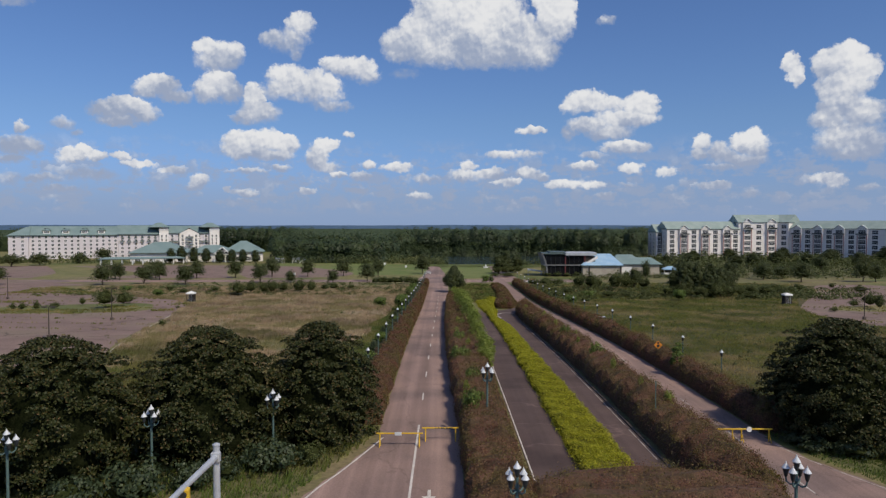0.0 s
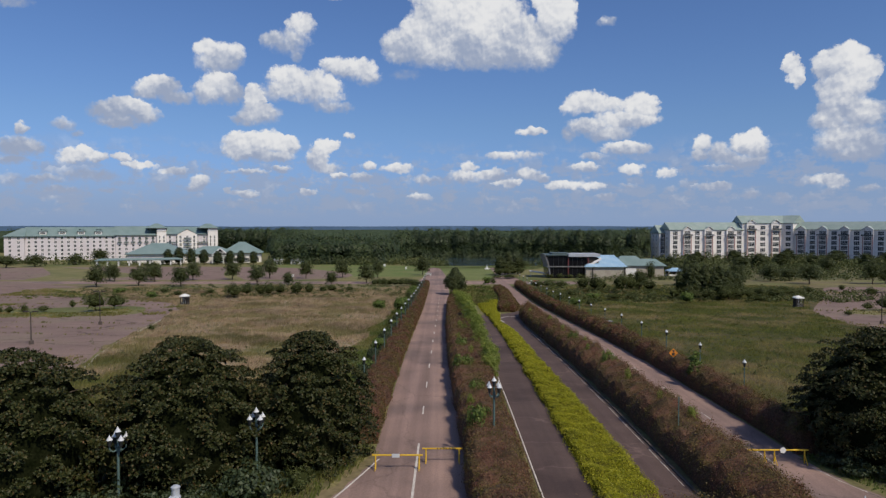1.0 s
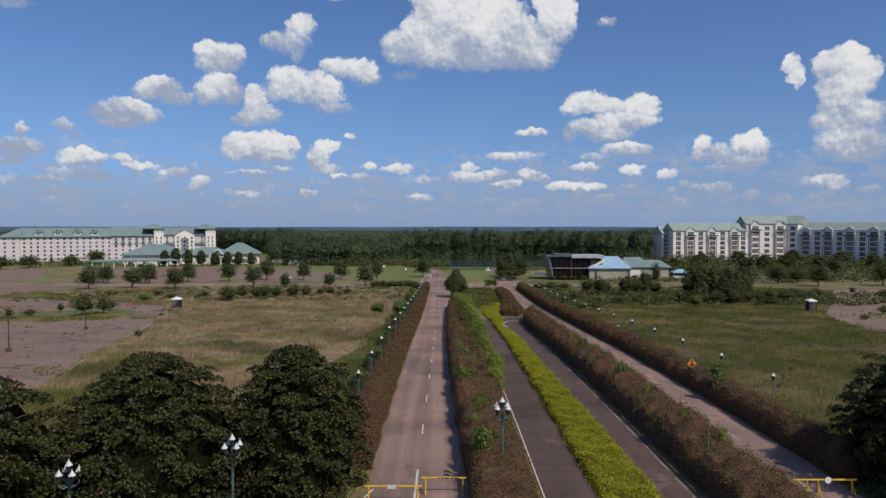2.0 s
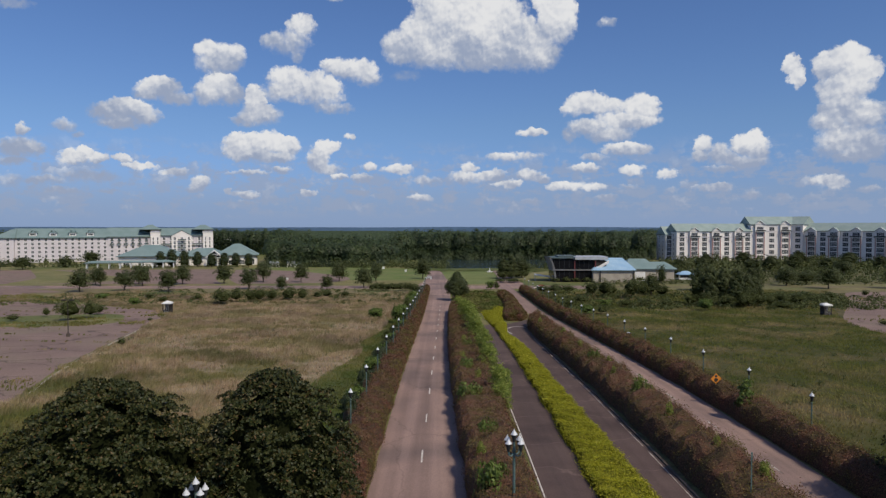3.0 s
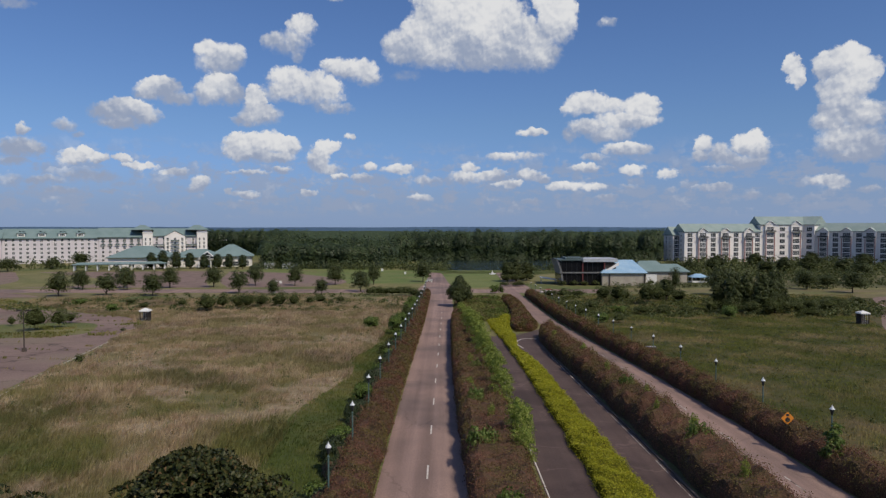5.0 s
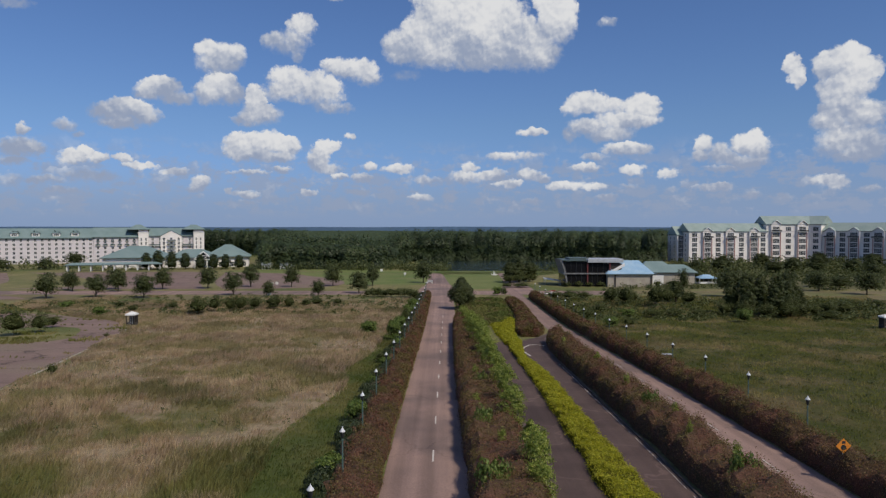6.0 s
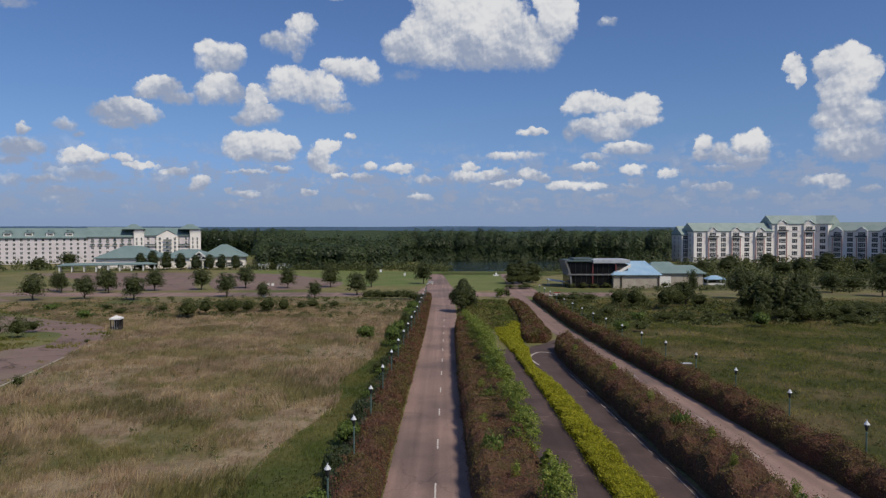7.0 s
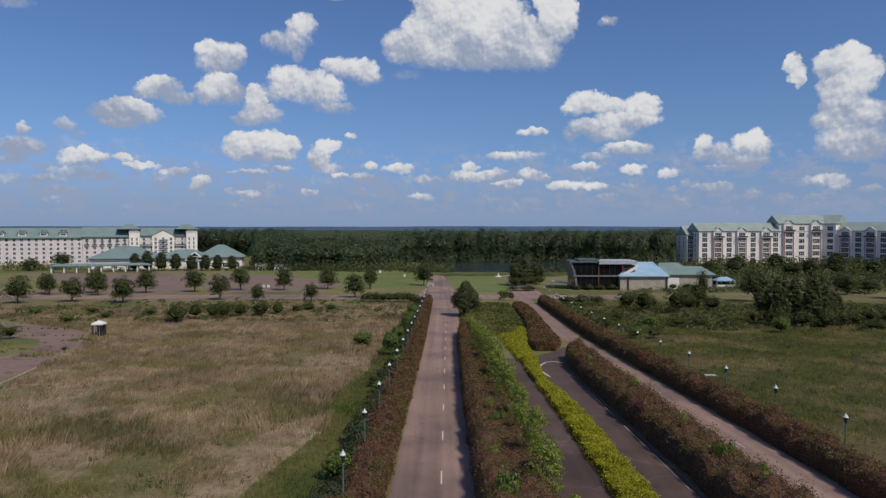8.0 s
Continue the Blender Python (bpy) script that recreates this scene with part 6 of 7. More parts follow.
    part("pediment", bm, [M_TEAL, M_TEALDARK, M_WALL2], e)
    part("wall", box(116, 130.6, -1.2, 0.38, 0, H + 1.0), M_WALL2, e)
    for row in range(6):
        z = 0.9 + 2.92 * row
        for u in (118.2, 123.3, 128.4):
            put("window", WIN_TALL, e, u, -1.2, z)
        b = part("balcony", box(120.4, 126.2, -2.6, -1.22, z - 0.25, z - 0.05), M_WHITE, e)
        part("balcony_rail", box(120.4, 126.2, -2.62, -2.52, z - 0.05, z + 0.85), M_TEALDARK, e)
    part("balcony", box(108.2, 115.9, -1.2, 0.38, 11.9, 12.15), M_WHITE, e)
    part("balcony", box(130.8, 138.5, -1.2, 0.38, 11.9, 12.15), M_WHITE, e)
    for u0 in (108.2, 130.8):
        part("balcony_rail", box(u0, u0 + 7.7, -1.22, -1.12, 12.15, 13.0), M_TEALDARK, e)
        for du in (0.2, 3.8, 7.3):
            part("column", box(u0 + du, u0 + du + 0.3, -1.2, -0.9, 13.0, 17.6), M_WHITE, e)
    return e


hotel_one()


def hotel_wing(name, label, at, turn, length, depth, eave, ridge, bays, cols, hip0=0.0, hip1=0.0, end_wall=False):
    """A wing of gabled bays with tall windows between pink pilasters."""
    e = thing(name, label, "hotel", "wings of the gabled hotel", at, turn)
    part("wall", box(0, length, 0, depth, 0, eave), M_WALL2, e)
    bm = bmesh.new()
    hip_roof(bm, 0, length, 0, depth, eave + 0.35, ridge, hip0, hip1)
    for u in (0, length):
        g = [bm.verts.new(p) for p in ((u, 0, eave + 0.3), (u, depth, eave + 0.3), (u, depth / 2, ridge - 0.4))]
        bm.faces.new(g if u else g[::-1]).material_index = 2
    part("roof", bm, [M_TEALPALE, M_TEALDARK, M_WALL], e)
    rows = 6
    step = (eave - 1.0) / rows
    for u in bays:
        part("bay", box(u - 3.6, u + 3.6, -1.4, -0.01, 0, eave + 0.2), M_WALL2, e)
        for s in (-1, 1):
            part("pilaster", box(u + s * 3.1 - 0.24, u + s * 3.1 + 0.24, -1.75, -1.41, 0, eave - step * 1.1), M_PINK, e)
        bm = bmesh.new()
        front_gable(bm, u, 3.3, -1.6, depth * 0.4, eave + 0.3, eave + 2.9)
        part("gable", bm, [M_TEALPALE, M_WHITE, M_WALL2], e)
        for s in (-1, 1):
            bm = bmesh.new()
            add_cone(bm, (u + s * 3.8, -2.06, eave + 0.3), (u, -2.06, eave + 3.0), 0.22, 0.22, 6)
            part("bargeboard", bm, M_WHITE, e)
        for r in range(rows):
            z = 0.8 + step * r
            put("window", WIN_GRAND, e, u, -1.4, z)
        z = 0.8 + step * (rows - 1) - 0.35
        part("balcony", box(u - 3.8, u + 3.8, -2.7, -1.42, z - 0.25, z), M_WHITE, e)
        part("balcony_rail", box(u - 3.8, u + 3.8, -2.72, -2.6, z, z + 0.95), M_BLACKIRON, e)
    for u in cols:
        for r in range(rows):
            put("window", WIN_WIDE, e, u, 0, 0.8 + step * r)
    for r in (1, 5):
        part("cornice", box(0, length, -0.25, -0.005, 0.35 + step * r, 0.6 + step * r), M_WALL, e)
    for r in range(rows):
        for k in range(2):
            put("window", WIN_NARROW, e, 0, depth * (0.3 + 0.4 * k), 0.8 + step * r, -90)
    return e


RB = gz(540) - 0.2
hotel_wing("hotel", "sunlit cream hotel wing with gabled bays and teal roof", (174.5, 533, RB), 8.0, 60, 17, 22.0, 28.2, (13.4, 31.0, 49.2), (4.2, 22.2, 40.1, 57.0))
hotel_wing("hotel", "taller cream centre of the hotel under a teal roof", (233.5, 541.5, RB), 0.0, 38.0, 19, 27.2, 33.6, (6.5, 25.5), (16, 34))
hotel_wing("hotel", "shaded cream hotel wing with gabled bays and teal roof", (267.0, 541.3, RB), -53.0, 82, 17, 22.4, 28.6, (12.6, 28.3, 43.5, 59), (20.4, 35.9, 51.3, 67))
hotel_wing("hotel", "tall cream corner block of the hotel with a gable end", (261.8, 545.8, RB), -53.0, 13.2, 18.4, 27.2, 33.6, (), (9.6,))
hotel_wing("hotel", "cream hotel wing turned towards the lake with teal roof", (317, 474, RB), -20.0, 60, 17, 22.0, 28.2, (9, 30, 50), (3, 19, 40))
hotel_wing("hotel", "small end block of the cream hotel with dark gable", (168.6, 540.4, RB), 8.0, 5.6, 15, 19.5, 26.0, (), (2.8,))


def pavilion(label, x, y, w, d, wall_h, ridge, turn=0.0, wall=M_WALL2, roof=M_TEAL, hip=None, doors=4):
    e = thing("pavilion", label, "building", "", (x, y, gz(y) - 0.2), turn)
    part("wall", box(0, w, 0, d, 0, wall_h), wall, e)
    bm = bmesh.new()
    hip_roof(bm, 0, w, 0, d, wall_h + 0.3, ridge, hip, hip, 1.4, 0.4)
    part("roof", bm, [roof, M_TEALDARK], e)
    for k in range(doors):
        put("window", WIN_BAY, e, w * (k + 0.5) / doors, 0, 0.6)
    return e


pavilion("low cream pavilion under a broad teal hipped roof", -207, 458, 36, 26, 6.4, 13.6, 12)
pavilion("low cream building with a long teal hipped roof", -172, 467, 30, 20, 6.2, 11.4, 12)
pavilion("cream pavilion with a tall teal hipped roof", -150, 474, 26, 22, 6.6, 14.2, 14)


def gabled_porch():
    e = thing("porch", "white gabled entrance porch with a trussed front", "porch", "", (-152, 461, gz(461) - 0.1), 10)
    bm = bmesh.new()
    front_gable(bm, 5, 5.2, 0, 9, 5.6, 10.4, 0.6)
    part("roof", bm, [M_TEAL, M_TEALDARK, M_GLASS], e)
    for x in (0, 3, 7, 10):
        part("column", box(x - 0.35, x + 0.35, -0.3, 0.4, 0, 5.6), M_WHITE, e)
    for s in (-1, 1):
        bm = bmesh.new()
        add_cone(bm, (5 + s * 5.4, -0.75, 5.5), (5, -0.75, 10.3), 0.4, 0.4, 6)
        part("bargeboard", bm, M_WHITE, e)
        bm = bmesh.new()
        add_cone(bm, (5 + s * 2.6, -0.75, 7.8), (5, -0.75, 5.6), 0.22, 0.22, 6)
        part("brace", bm, M_WHITE, e)
    part("beam", box(-0.6, 10.6, -0.8, -0.4, 5.4, 5.9), M_WHITE, e)
    part("beam", box(2.4, 7.6, -0.8, -0.5, 7.7, 8.0), M_WHITE, e)


gabled_porch()


def walkway():
    e = thing("covered_walkway", "long covered walkway with a teal roof on white posts", "walkway", "", (-213, 428, gz(428) - 0.05), 20)
    bm = bmesh.new()
    hip_roof(bm, 0, 50, 0, 6, 3.7, 4.8, None, None, 0.6, 0.4)
    part("roof", bm, [M_TEAL, M_TEALDARK], e)
    for k in range(9):
        for y in (0.4, 5.6):
            part("post", box(0.5 + 6.05 * k, 1.1 + 6.05 * k, y - 0.3, y + 0.3, 0, 3.35), M_WHITE, e)


walkway()


def modern_building():
    e = thing("modern_hall", "dark glass hall with white fascia and curved end wall", "building", "", (47, 325, gz(325) - 0.1))
    # curved end wall
    bm = bmesh.new()
    prof = [(2.6 - 2.4 * (k / 8) ** 2.2, 11.0 * k / 8) for k in range(9)]
    a = [bm.verts.new((x, -0.3, z)) for x, z in prof]
    b = [bm.verts.new((x, 15.5, z)) for x, z in prof]
    c = [bm.verts.new((x + 0.7, -0.3, z)) for x, z in prof]
    for k in range(8):
        bm.faces.new((a[k], a[k + 1], b[k + 1], b[k]))
        bm.faces.new((a[k], c[k], c[k + 1], a[k + 1]))
    part("end_wall", bm, M_SLATE, e)
    part("glass_wall", box(2.2, 20.5, 0, 15, 0, 10.2), M_BLACKGLASS, e)
    part("roof", box(1.2, 21.5, -0.8, 15.6, 10.6, 11.0), M_TEALDARK, e)
    part("roof_pod", box(4.5, 12.5, 3, 13, 11.0, 11.7), M_TEALDARK, e)
    part("fascia", box(11.4, 26, -1.2, 12, 10.0, 11.4, 0.05), M_STEEL, e)
    part("side_wall", box(20.6, 25.5, -0.2, 12, 0, 9.6), M_DARKWOOD, e)
    part("floor_band", box(1.5, 20.6, -0.7, 0.0, 5.2, 5.7), M_SLATE, e)
    for k in range(9):
        part("mullion", box(2.4 + 2.2 * k, 2.52 + 2.2 * k, -0.12, -0.003, 0, 10.1), M_BLACKIRON, e)
    part("pier", box(11.2, 11.7, -0.5, -0.13, 0, 9.7), M_DARKRED, e)
    part("pier", box(20.3, 20.8, -0.9, -0.71, 0, 9.7), M_DARKRED, e)
    bm = bmesh.new()
    q = [(20.8, -1.0, 5.3), (26.5, -1.0, 8.6), (26.5, -1.0, 9.8), (20.8, -1.0, 6.5)]
    f = [bm.verts.new(p) for p in q]
    g = [bm.verts.new((p[0], -0.6, p[2])) for p in q]
    bm.faces.new(f)
    bm.faces.new(g[::-1])
    for k in range(4):
        bm.faces.new((f[k], g[k], g[(k + 1) % 4], f[(k + 1) % 4]))
    part("stair_parapet", bm, M_WALL2, e)

    w = thing("blue_roof_wing", "beige stone wing under a pale blue metal roof", "building", "", (68.4, 327, gz(327) - 0.1))
    part("wall", box(0, 16.2, 0, 14, 0, 5.2), M_STONE, w)
    part("wall", box(-2.2, -0.01, -4.6, 13.9, 0, 5.1), M_STONE, w)
    part("wall", box(0, 16.2, -4.6, -0.01, 0, 5.1), M_STONE, w)
    bm = bmesh.new()
    hip_roof(bm, -2.2, 16.2, -4.6, 14, 5.5, 10.6, 6.5, 4.0, 0.7, 0.4)
    part("roof", bm, [M_BLUEROOF, M_TEALDARK], w)
    for x in (0.6, 15.3):
        part("pier", box(x, x + 0.5, -4.9, -4.603, 0, 5.0), M_DARKWOOD, w)
    w2 = thing("teal_roof_wing", "low wing with a teal metal roof beside the hall", "building", "", (85.4, 330, gz(330) - 0.1))
    part("wall", box(0, 11, 0, 14, 0, 5.4), M_STONE, w2)
    part("door", box(1.0, 6.0, -0.12, -0.002, 0.1, 4.4), M_WHITE, w2)
    bm = bmesh.new()
    hip_roof(bm, -3, 12, 0, 14, 5.7, 10.0, 4, 5, 0.7, 0.4)
    part("roof", bm, [M_TEAL, M_TEALDARK], w2)
    w3 = thing("teal_roof_wing", "small end wing with a teal metal roof", "building", "", (97.2, 332, gz(332) - 0.1))
    part("wall", box(0, 8, 0, 10, 0, 5.2), M_STONE, w3)
    bm = bmesh.new()
    hip_roof(bm, -3, 8.6, 0, 10, 5.5, 8.6, 2, 4, 0.7, 0.4)
    part("roof", bm, [M_TEAL, M_TEALDARK], w3)


modern_building()


def canopy(x, y):
    e = thing("canopy", "sagging grey metal canopy on thin posts beside the hall", "canopy", "", (x, y, gz(y)))
    bm = bmesh.new()
    top = [(-0.4, -0.4, 2.9), (6.6, -0.4, 1.9), (6.6, 4.4, 2.1), (-0.4, 4.4, 3.1)]
    a = [bm.verts.new(p) for p in top]
    b = [bm.verts.new((p[0], p[1], p[2] - 0.25)) for p in top]
    bm.faces.new(a)
    bm.faces.new(b[::-1])
    for k in range(4):
        bm.faces.new((b[k], b[(k + 1) % 4], a[(k + 1) % 4], a[k]))
    part("roof", bm, M_STEEL, e)
    for px_, h in ((0.0, 2.6), (6.2, 1.68)):
        for py in (0.0, 4.0):
            part("post", box(px_ - 0.07, px_ + 0.07, py - 0.07, py + 0.07, 0, h), M_STEEL, e)


canopy(42.0, 331)


def kiosk(label, x, y, w, d, wall_h, peak, roof, wall):
    e = thing("kiosk", label, "kiosk", "", (x, y, gz(y)))
    for px_ in (0.08, w - 0.08):
        for py in (0.08, d - 0.08):
            part("post", box(px_ - 0.08, px_ + 0.08, py - 0.08, py + 0.08, 0, wall_h), wall, e)
    part("panel", box(0.17, w - 0.17, 0.06, 0.1, 0.1, 0.95), wall, e)
    part("panel", box(0.06, 0.1, 0.17, d - 0.17, 0.1, 0.95), wall, e)
    part("panel", box(w - 0.1, w - 0.06, 0.17, d - 0.17, 0.1, 0.95), wall, e)
    part("panel", box(0.17, w - 0.17, d - 0.1, d - 0.06, 0, wall_h - 0.05), M_DARKWOOD, e)
    for k in range(1, 4):
        part("slat", box(w * k / 4 - 0.03, w * k / 4 + 0.03, 0.04, 0.058, 0.1, wall_h - 0.05), M_STEEL, e)
    part("bench", box(0.2, w - 0.2, d - 0.55, d - 0.12, 0.4, 0.47), wall, e)
    bm = bmesh.new()
    hip_roof(bm, 0, w, 0, d, wall_h + 0.3, peak, None, None, 0.14, 0.3)
    part("roof", bm, [roof, roof], e)


kiosk("small dark tram shelter with a white hipped roof", -75.0, 202, 2.0, 2.0, 2.6, 3.5, M_WHITE, M_DARKWOOD)
kiosk("small dark tram shelter with a white hipped roof", 98.7, 197, 2.0, 2.0, 2.5, 3.3, M_WHITE, M_DARKWOOD)
kiosk("small open kiosk with a pale blue roof", 109.5, 338, 7.5, 5, 2.3, 4.0, M_BLUEROOF, M_WHITE)


def far_house():
    e = thing("house", "distant low white building with a pale roof", "house", "", (-252, 760, gz(760)), 10)
    part("wall", box(0, 22, 0, 12, 0, 13), M_WALL2, e)
    bm = bmesh.new()
    hip_roof(bm, 0, 22, 0, 12, 13.3, 16.5, None, None, 0.8, 0.3)
    part("roof", bm, [M_WHITE, M_WHITE], e)


far_house()

# ---- lamps, gates, signs ----
def lantern(parent, x, y, z, s=1.0):
    """A tapered lantern: dark cage, milky glass and a white conical cap."""
    bm = bmesh.new()
    add_lathe(bm, [(0.05 * s, 0.0), (0.09 * s, 0.06 * s), (0.12 * s, 0.12 * s), (0.22 * s, 0.58 * s), (0.23 * s, 0.62 * s)], 10)
    a = part("lantern", bm, M_BLACKIRON, parent, "dark tapered lantern body")
    a.matrix_basis = pose(x, y, z)
    bm = bmesh.new()
    add_lathe(bm, [(0.27 * s, 0.62 * s), (0.27 * s, 0.66 * s), (0.17 * s, 0.8 * s), (0.05 * s, 0.98 * s), (0.025 * s, 1.1 * s)], 12)
    part("cap", bm, M_LAMPCAP, a, "white conical lantern cap")
    bm = bmesh.new()
    add_lathe(bm, [(0.05 * s, -0.16 * s), (0.035 * s, -0.08 * s), (0.06 * s, 0.0)], 8)
    part("finial", bm, M_LAMPGREEN, a)
    return a


def lamp_single(x, y, h=4.9):
    e = thing("street_lamp", "slim green iron lamp post with one white-capped lantern", "lamp", "single lanterns along the avenue", (x, y, gz(y)))
    bm = bmesh.new()
    add_lathe(bm, [(0.2, -0.1), (0.2, 0.25), (0.13, 0.35), (0.12, 0.8), (0.075, 0.95), (0.06, h - 1.1), (0.09, h - 1.05), (0.06, h - 0.98)], 10)
    part("post", bm, M_LAMPGREEN, e)
    lantern(e, 0, 0, h - 0.9, 0.82)
    return e


def lamp_five(x, y, h=7.1):
    e = thing("street_lamp", "green iron lamp post with five white-capped lanterns", "lamp", "five-lantern posts at the entrance", (x, y, gz(y)))
    bm = bmesh.new()
    add_lathe(bm, [(0.28, -0.1), (0.28, 0.4), (0.18, 0.55), (0.16, 1.1), (0.1, 1.3), (0.085, h - 1.55), (0.13, h - 1.45), (0.08, h - 1.3), (0.08, h - 0.95)], 12)
    part("post", bm, M_LAMPGREEN, e)
    lantern(e, 0, 0, h - 0.95, 0.8)
    for k in range(4):
        a = math.pi / 4 + k * math.pi / 2
        dx, dy = math.cos(a), math.sin(a)
        bm = bmesh.new()
        pts = [(0.08, h - 1.65), (0.3, h - 1.75), (0.5, h - 1.62), (0.54, h - 1.4)]
        for (r0, z0), (r1, z1) in zip(pts, pts[1:]):
            add_cone(bm, (dx * r0, dy * r0, z0), (dx * r1, dy * r1, z1), 0.05, 0.045, 7)
        part("bracket", bm, M_LAMPGREEN, e)
        lantern(e, dx * 0.54, dy * 0.54, h - 1.4, 0.78)
    return e


first = lamp_single(-8.75, 81.4)
for k in range(1, 18):
    y = 81.4 + 11.85 * k
    if y < 290:
        copy_thing(first, pose(-8.75 + 1.75 * min(k, 15) / 14, y, gz(y)))
lampR = lerp_fn((80, 33.0), (104, 32.1), (140, 31.6), (185, 31.0), (290, 30.9))
for k in range(18):
    y = 80.6 + 11.75 * k
    copy_thing(first, pose(lampR(y), y, gz(y) - 0.15))
five = lamp_five(4.1, 61.4)
for x, y in ((-13.9, 56.3), (-21.85, 51.4), (-28.8, 45.2), (3.95, 35.6), (19.05, 36.5)):
    copy_thing(five, pose(x, y, gz(y) - (1.15 if x < -10 else 0.0)))


def barrier(x, y, length, turn, label, plate):
    e = thing("barrier_gate", label, "gate", "yellow barriers across the roads", (x, y, gz(y) + 0.03), turn)
    bm = bmesh.new()
    add_box(bm, 0, length, -0.05, 0.05, 1.06, 1.18, 0, 0.02)
    part("bar", bm, M_YELLOW, e)
    for u in (0.3, length - 0.3) if plate != "round" else (1.95, 2.75, length - 0.3):
        bm = bmesh.new()
        add_cone(bm, (u, 0, 0.0), (u, 0, 1.08), 0.06, 0.06, 8)
        part("post", bm, M_YELLOW, e)
        bm = bmesh.new()
        add_cone(bm, (u, -0.02, 0.75), (u + 0.0, -0.55, 0.02), 0.035, 0.035, 6)
        part("strut", bm, M_YELLOW, e)
    if plate == "plate":
        part("plate", box(length * 0.47 - 0.3, length * 0.47 + 0.3, -0.1, -0.065, 0.95, 1.25, 0.01), M_LAMPCAP, e, "small faded white plate")
    elif plate == "round":
        bm = bmesh.new()
        add_cone(bm, (length * 0.62, -0.1, 1.12), (length * 0.62, -0.07, 1.12), 0.25, 0.25, 8)
        part("sign_plate", bm, M_WHITE, e, "faded octagonal plate")
    elif plate == "bars":
        for k in range(7):
            w = 0.1 + 0.06 * (k % 3)
            part("lettering", box(length * 0.36 + 0.24 * k, length * 0.36 + 0.24 * k + w, -0.068, -0.062, 1.09, 1.17), M_BLACKIRON, e, "dark unreadable lettering")
    return e


barrier(-5.7, 59.6, 4.05, 0, "yellow barrier gate with a small white plate", "plate")
barrier(-1.75, 61.2, 3.3, 0, "yellow barrier gate with dark lettering", "bars")
barrier(24.0, 60.8, 5.5, 0, "yellow barrier gate with a faded round plate", "round")


def diamond_sign(x, y):
    e = thing("warning_sign", "faded orange diamond warning sign on a post", "sign", "", (x, y, gz(y)))
    part("post", box(-0.04, 0.04, -0.03, 0.03, -0.1, 2.7), M_STEEL, e)
    bm = bmesh.new()
    add_box(bm, -0.42, 0.42, -0.06, -0.035, -0.42, 0.42, 0, 0.01)
    p = part("plate", bm, M_ORANGE, e)
    p.matrix_basis = pose(0, 0, 2.92, 0, 45, 0)
    bm = bmesh.new()
    add_cone(bm, (0, -0.066, 2.8), (0, -0.062, 2.8), 0.22, 0.22, 12)
    part("symbol", bm, M_BLACKIRON, e, "dark round symbol")
    part("symbol", box(-0.14, 0.14, -0.066, -0.062, 3.1, 3.32), M_BLACKIRON, e, "dark square symbol")
    return e


diamond_sign(30.0, 94.9)


def marker_post(x, y, h):
    e = thing("marker_post", "thin green-grey metal sign post standing in the hedge", "post", "", (x, y, gz(y)))
    part("shaft", box(-0.04, 0.04, -0.025, 0.025, -0.1, h, 0.008), M_LAMPGREEN, e)
    part("top_plate", box(-0.05, 0.05, -0.045, -0.03, h - 0.5, h - 0.02), M_LAMPGREEN, e)


marker_post(20.0, 63.8, 4.75)


def mast_arm():
    e = thing("traffic_signal", "grey steel mast-arm traffic signal with a yellow housing", "traffic signal", "", (-11.3, 34.2, 0))
    bm = bmesh.new()
    add_cone(bm, (0, 0, -0.1), (0, 0, 8.3), 0.2, 0.165, 16)
    part("pole", bm, M_STEEL, e)
    bm = bmesh.new()
    add_lathe(bm, [(0.19, 8.3), (0.19, 8.36), (0.1, 8.42), (0.02, 8.44)], 16)
    part("pole_cap", bm, M_STEEL, e)
    bm = bmesh.new()
    add_cone(bm, (0, -0.15, 7.75), (0.1, -11.0, 8.1), 0.17, 0.09, 12)
    part("arm", bm, M_STEEL, e)
    part("clamp", box(-0.22, 0.22, -0.26, 0.05, 7.5, 8.0, 0.03), M_STEEL, e)
    s = part("signal_head", box(-0.2, 0.2, -0.18, 0.18, -0.55, 0.55, 0.04), M_YELLOW, e, "yellow signal housing")
    s.matrix_basis = pose(0.12, -4.6, 7.35, 0, 0, 8)
    for k in range(3):
        bm = bmesh.new()
        add_cone(bm, (0, -0.2, 0.34 - 0.34 * k), (0, -0.36, 0.34 - 0.34 * k), 0.13, 0.14, 12)
        part("visor", bm, M_BLACK, s)
    bm = bmesh.new()
    add_box(bm, -0.06, 0.06, -4.7, -4.5, 7.85, 8.0)
    part("hanger", bm, M_STEEL, e)


mast_arm()


def lot_lamp(x, y, h):
    e = thing("parking_lamp", "tall thin parking-lot lamp with two flat heads", "lamp", "parking-lot lamps", (x, y, gz(y)))
    bm = bmesh.new()
    add_cone(bm, (0, 0, -0.1), (0, 0, h), 0.11, 0.07, 8)
    part("pole", bm, M_DARKWOOD, e)
    part("base", box(-0.3, 0.3, -0.3, 0.3, -0.05, 0.7, 0.05), M_KERB, e)
    for s in (-1, 1):
        part("head", box(s * 0.75 - 0.45, s * 0.75 + 0.45, -0.25, 0.25, h - 0.1, h + 0.12, 0.04), M_DARKWOOD, e)


lot_lamp(-69.8, 122, 5.6)
lot_lamp(-73.5, 153, 7.2)
lot_lamp(95.0, 154, 6.9)
lot_lamp(-136, 215.6, 7.2)


